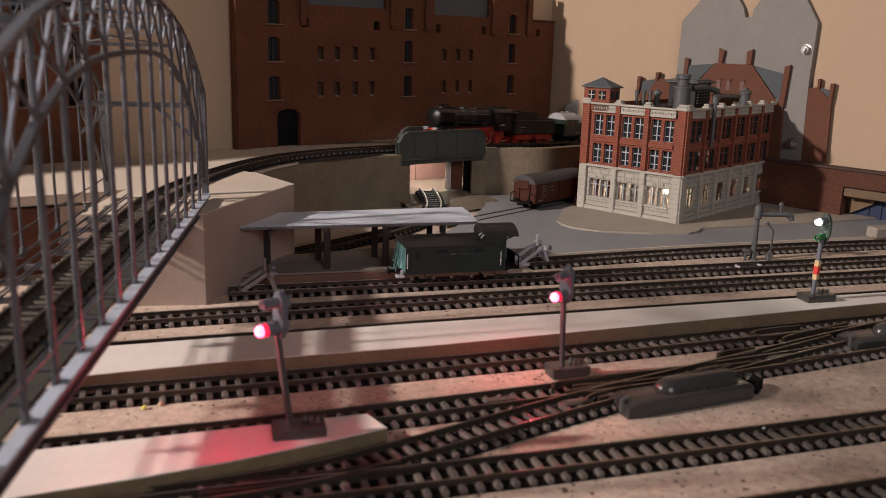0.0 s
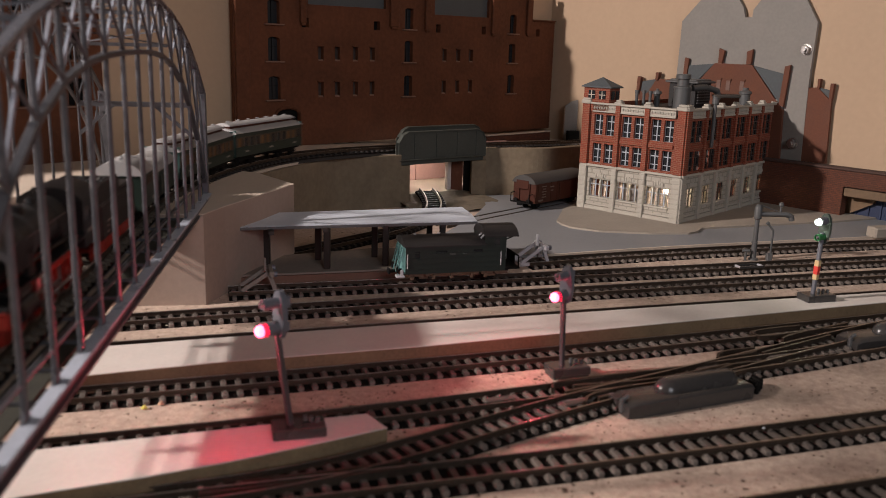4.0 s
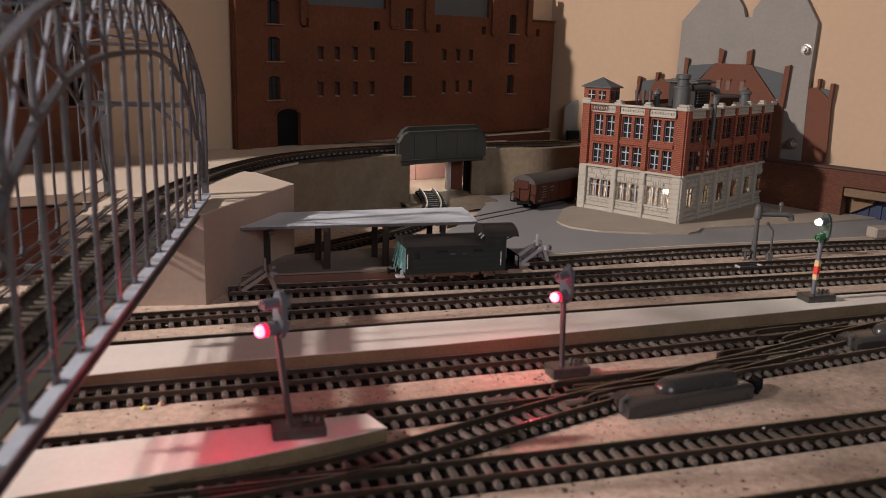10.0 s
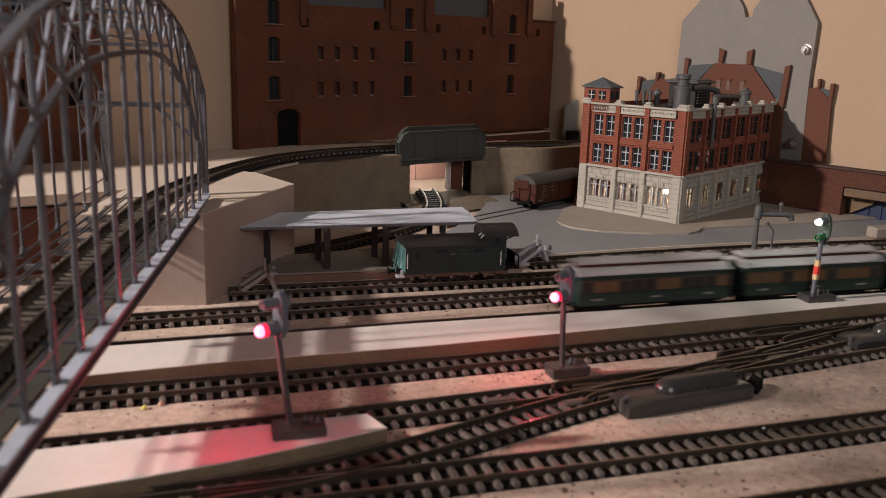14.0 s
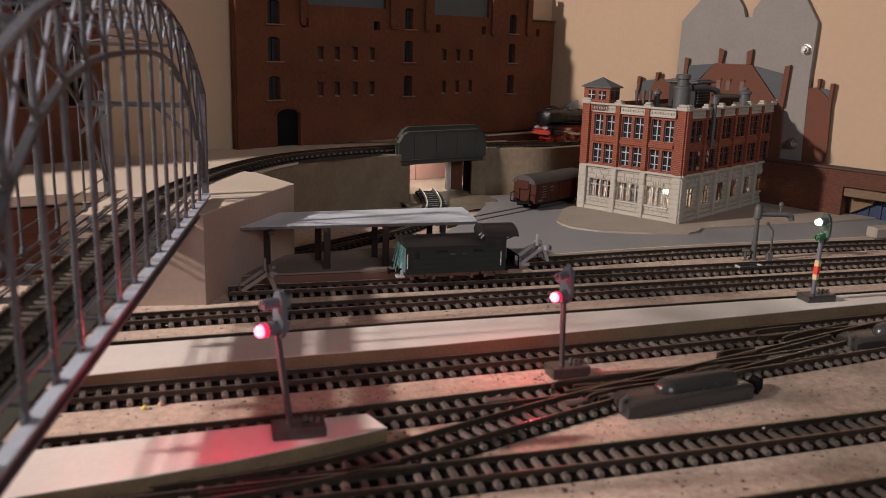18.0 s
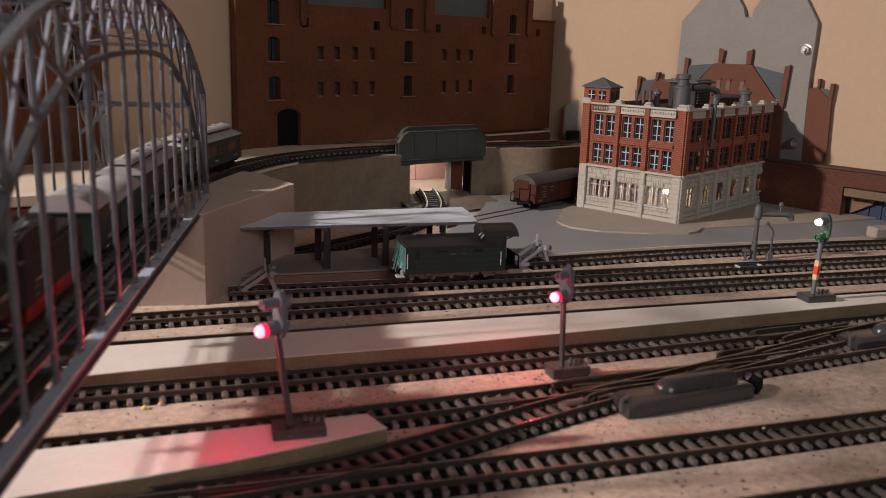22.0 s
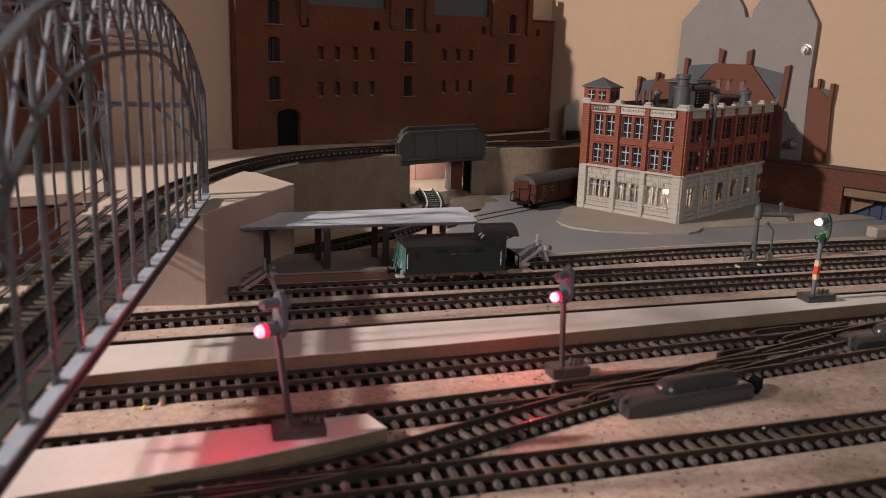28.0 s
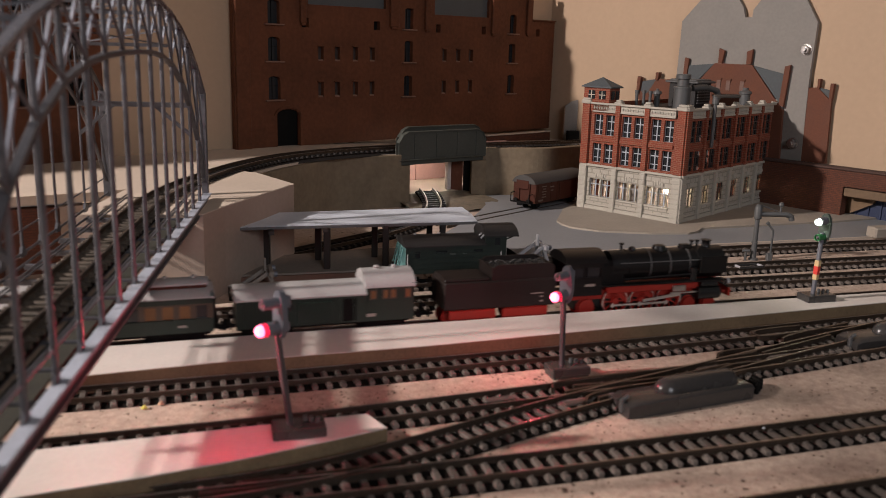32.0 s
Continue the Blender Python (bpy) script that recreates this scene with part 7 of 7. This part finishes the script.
def small_things():
    # low brick parapet on the shelf, a white arched panel and a dark box
    m = frame_at((0.035, 0.765, 0.0300), 43.6)
    t = thing("brick_parapet", m, "low dark brick parapet with a pale top behind the back track", "brick wall")
    part("wall", Shape().box(0.0440, 0.0020, 0.0040, 0.0860, 0.0040, 0.0080), DARK_BRICK, t)
    part("coping", Shape().box(0.0440, 0.0020, 0.0085, 0.0870, 0.0052, 0.0010, 0.0002), SHELF_WHITE, t, "pale coping")
    m = frame_at((0.1100, 0.8200, 0.0300), -2.0)
    s = Shape().upright([(0.0, 0.0), (0.012, 0.0), (0.012, 0.0385)] + [(0.012 - 0.012 * u, 0.0385 - 0.006 * u * u) for u in np.linspace(0.1, 1, 6)], 0.0, 0.0012)
    t = thing("white_card_panel", m, "pale card panel leaning behind the track", "panel")
    part("panel", s, BOARD_GREY, t)
    part("edge_strip", Shape().box(0.0, -0.0004, 0.0160, 0.0008, 0.0016, 0.0320), mat("brown_edge_strip", (0.20, 0.12, 0.07), 0.8), t)
    t = thing("black_box", frame_at((0.1130, 0.8080, 0.0300), 20.0), "small black box beside the back track", "box")
    part("body", Shape().box(0.0045, 0, 0.0055, 0.0105, 0.007, 0.0110, 0.0006), BLACK, t)
    part("pale_foot", Shape().box(0.0040, -0.0012, 0.0004, 0.0130, 0.009, 0.0008), SHELF_WHITE, t)
    t = thing("timber_block", frame_at((0.2790, 0.5470, 0.0024), 18), "small pale wooden block beside the street", "wooden block")
    part("body", Shape().box(0.008, 0.0045, 0.0036, 0.018, 0.009, 0.0072, 0.0010), PLATE, t)
    t = thing("uncoupler", frame_at((0.1660, 0.4560, 0.0023), 16.5), "dark uncoupling ramp frame on the through track", "uncoupler")
    part("side_bar", Shape().box(0, 0.0028, 0.0024, 0.0150, 0.0010, 0.0012, 0.0002), MOTOR, t)
    part("side_bar", Shape().box(0, -0.0028, 0.0024, 0.0150, 0.0010, 0.0012, 0.0002), MOTOR, t)
    part("end_bar", Shape().box(-0.0070, 0, 0.0024, 0.0010, 0.0046, 0.0012, 0.0002), PALE_GREY, t, "paler end bar")
    part("end_bar", Shape().box(0.0070, 0, 0.0024, 0.0010, 0.0046, 0.0012, 0.0002), PALE_GREY, t)
    # grit and scraps on the board
    rnd = random.Random(11)
    s = Shape()
    for k in range(1500):
        x, y = rnd.uniform(-0.12, 0.26), rnd.uniform(0.185, 0.30)
        q = rnd.uniform(0.00015, 0.00040)
        s.box(x, y, 0.0013 + q * 0.2, q * rnd.uniform(1, 2.2), q, q * 0.6, 0, rz=rnd.uniform(0, 180))
    solid("cork_crumbs", s, mat("dark_cork_crumb", (0.10, 0.055, 0.035), 0.9, vary=0.4), "dark cork crumbs scattered on the board", "crumbs", "stuff")
    s = Shape()
    for k in range(260):
        x = rnd.uniform(-0.12, 0.26)
        y = 0.30 + 0.33 * x + rnd.uniform(0.06, 0.14)
        q = rnd.uniform(0.0003, 0.0008)
        s.box(x, y, 0.0013 + q * 0.3, q * 1.4, q, q * 0.6, 0, rz=rnd.uniform(0, 180))
    for x, y, c, nm, label in ((-0.0919, 0.2705, (0.45, 0.06, 0.04), "red_scrap", "small red plastic scrap between the rails"), (-0.0891, 0.2591, (0.45, 0.25, 0.15), "orange_scrap", "small orange-brown scrap beside the rail"), (-0.0934, 0.2557, (0.55, 0.50, 0.08), "yellow_scrap", "small yellow scrap beside the rail"), (0.1009, 0.2488, (0.8, 0.8, 0.78), "white_scrap", "tiny white scrap lying on a rail")):
        q = Shape().add([(0.0010, 0, 0.0), (0.0002, 0.0009, 0.0002), (-0.0011, 0.0003, 0.0), (-0.0003, -0.0008, 0.0), (0.0002, 0.0001, 0.0011)], [(0, 1, 4), (1, 2, 4), (2, 3, 4), (3, 0, 4), (3, 2, 1, 0)])
        k = 0.5 if nm == "white_scrap" else 1.2
        solid(nm, q, mat(nm, c, 0.5), label, "scrap", "object", m=Matrix.Translation((x, y, 0.0046 if k < 1 else 0.0018)) @ Matrix.Diagonal((k, k, k, 1)))
    solid("pale_grit", s, mat("pale_grit", (0.55, 0.47, 0.36), 0.9, vary=0.3), "pale grit between the tracks", "grit", "stuff")


def turnout_parts():
    """Frogs, guard rails and blades where the crossover meets the other tracks."""
    def blade(pts, z=0.0038, w=0.0010, h=0.0022):
        s = Shape()
        line = smooth_path(pts)
        q = line.even(0.004)
        return s.sweep([(a.x, a.y, z) for a in q], [(-w / 2, -h / 2), (w / 2, -h / 2), (w / 2, h / 2), (-w / 2, h / 2)])
    t = thing("turnout_fittings", pose(0, 0, 0), "dark metal switch blades and guard rails of the turnouts", "turnout", kind="object")
    for pts in ([(0.0387, 0.2757), (0.0390, 0.2795), (0.0420, 0.2820), (0.0565, 0.2879), (0.076, 0.2949)], [(0.0462, 0.2788), (0.0584, 0.2818), (0.0659, 0.285)],
                [(0.048, 0.265), (0.0498, 0.2700), (0.0574, 0.2757), (0.0669, 0.2805)], [(0.0426, 0.2731), (0.0582, 0.2808), (0.0808, 0.2894), (0.1076, 0.3044)],
                [(0.0532, 0.2687), (0.0681, 0.2771), (0.0925, 0.2882), (0.1121, 0.299)], [(0.1532, 0.3536), (0.135, 0.3466), (0.1299, 0.3432), (0.1285, 0.3402), (0.1307, 0.3376), (0.1456, 0.3433)],
                [(0.1392, 0.3356), (0.143, 0.3395), (0.1569, 0.348), (0.1764, 0.3596)], [(0.1053, 0.3107), (0.1070, 0.3155), (0.1109, 0.3186), (0.1236, 0.3235)],
                [(0.1055, 0.3101), (0.1191, 0.3168), (0.1229, 0.3196)], [(0.1015, 0.2982), (0.1097, 0.3046), (0.1216, 0.3085), (0.1256, 0.3106)],
                [(0.13, 0.308), (0.1342, 0.3108), (0.1537, 0.3186)], [(0.1249, 0.3179), (0.1396, 0.3276), (0.1614, 0.3419)],
                [(-0.050, 0.2062), (-0.030, 0.2125), (-0.010, 0.2195)], [(-0.060, 0.1990), (-0.030, 0.2085), (-0.004, 0.2175)]):
        part("guard_rail", blade(pts), RAIL, t)
    for x, y, r in ((0.046, 0.2675, 26), (0.055, 0.2738, 26), (0.132, 0.3185, 28), (0.020, 0.2680, 20), (0.100, 0.3025, 26)):
        part("frog_plate", Shape().box(x, y, 0.0032, 0.0110, 0.0030, 0.0012, 0.0004, rz=r), SLEEPER, t, "dark frog plate")
    for x, y, r in ((0.0445, 0.2684, 20), (0.1180, 0.3148, 22)):
        part("slide_plate", Shape().box(x, y, 0.0030, 0.0085, 0.0032, 0.0010, 0.0003, rz=r), mat("dusty_grey_plate", (0.16, 0.14, 0.125), 0.6), t, "dusty grey slide plate")
    part("tie_bar", Shape().box(0.060, 0.2705, 0.0032, 0.0022, 0.0100, 0.0014, 0.0003, rz=20), PALE_GREY, t, "pale tie bar")


def motions():
    """The train runs one and three quarter rounds and slows at the end."""
    knots = [(0, 0.1620), (0.5, 0.2310), (1.0, 0.3180), (1.5, 0.3830), (2.0, 0.4410), (2.5, 0.4980), (3, 0.5570), (3.5, 0.6170), (5.5, 0.8290), (6, 0.8820), (6.6, 0.975), (8.8, 1.46), (11, 1.9640),
             (11.4, 2.0419), (11.8, 2.112), (12.4, 2.2244), (13.4, 2.4115), (14.3, 2.5675), (16.2, 2.98), (18.0, 3.3735), (18.5, 3.4660), (19.0, 3.5475), (19.5, 3.6840), (20.0, 3.7815), (20.5, 3.8730),
             (21, 3.9450), (22, 4.0840), (23, 4.1800), (24.2, 4.3250), (26.5, 4.745), (29.6, 5.3153), (30.2, 5.3963), (31, 5.4795), (31.4, 5.5140), (31.8, 5.5385), (32, 5.5470)]
    tt, ss = np.array([k[0] for k in knots]), np.array([k[1] for k in knots])
    slope = np.gradient(ss, tt)

    def run(t):
        i = int(min(max(np.searchsorted(tt, t, side="right") - 1, 0), len(tt) - 2))
        h = tt[i + 1] - tt[i]
        u = (t - tt[i]) / h
        return ss[i] * (1 + 2 * u) * (1 - u) ** 2 + ss[i + 1] * u * u * (3 - 2 * u) + h * slope[i] * u * (1 - u) ** 2 + h * slope[i + 1] * u * u * (u - 1)

    total = LOOP.length

    def spot(s):
        return LOOP.at(s % total)
    for ob, back, base in VEHICLES:
        rows = []
        for k in range(321):
            t = k * 0.1
            s = run(t) - back
            f, r = spot(s + base), spot(s - base)
            d = f - r
            mid = (f + r) / 2
            m = Matrix.Translation((mid.x, mid.y, mid.z + 0.0045)) @ Matrix.Rotation(math.atan2(d.y, d.x), 4, "Z") @ Matrix.Rotation(-math.atan2(d.z, math.hypot(d.x, d.y)), 4, "Y")
            rows.append((t, m))
        walk(ob, rows)
    for ob, x in DRIVERS:
        rows = []
        for k in range(961):
            t = k / 30
            a = run(t) / 0.0062
            if ob.name.startswith("driving"):
                rows.append((t, Matrix.Translation((x, 0, 0.0062)) @ Matrix.Rotation(a, 4, "Y")))
            else:
                rows.append((t, Matrix.Translation((0.0022 * math.cos(a), x * 0.0064, 0.0062 - 0.0022 * math.sin(a)))))
        walk(ob, rows)


# ---- build ----
build_room()
build_levels()
build_platforms()
build_underpass()
warehouse()
factory()
card_houses()
arch_bridge()
station_canopy()
caboose()
goods_van()
light_signal(-0.0410, 0.2279, 0.0080, 0.0408, -0.0044, 42, 1, "grey light signal showing red on the short platform", base_turn=16)
light_signal(0.0450, 0.2965, 0.0022, 0.0379, -0.0016, 42, 1, "grey light signal showing red beside the turnout", base_turn=18)
light_signal(0.1700, 0.3817, 0.0080, 0.0376, 0.0014, 36, 0, "grey light signal with a red band showing white", band=True, base_turn=16)
point_motor(Matrix.Translation((0.0828, 0.2752, 0.0016)) @ Matrix.Rotation(radians(24), 4, "Z"), "dark grey point motor lying beside the turnout")
point_motor(Matrix.Translation((0.1895, 0.3440, 0.0016)) @ Matrix.Rotation(radians(20), 4, "Z"), "dark grey point motor at the far turnout")
water_crane()
buffer_stop(Matrix.Translation((0.0480, 0.4560, 0.0014)) @ Matrix.Rotation(radians(20), 4, "Z"), PALE_GREY, "pale grey buffer stop at the siding's end")
buffer_stop(Matrix.Translation((-0.0850, 0.3868, 0.0014)) @ Matrix.Rotation(radians(16), 4, "Z"), mat("dusty_tan_plastic", (0.20, 0.17, 0.145), 0.7), "dusty tan-grey buffer stop below the abutment")
small_things()
turnout_parts()
build_train()
build_tracks()
motions()
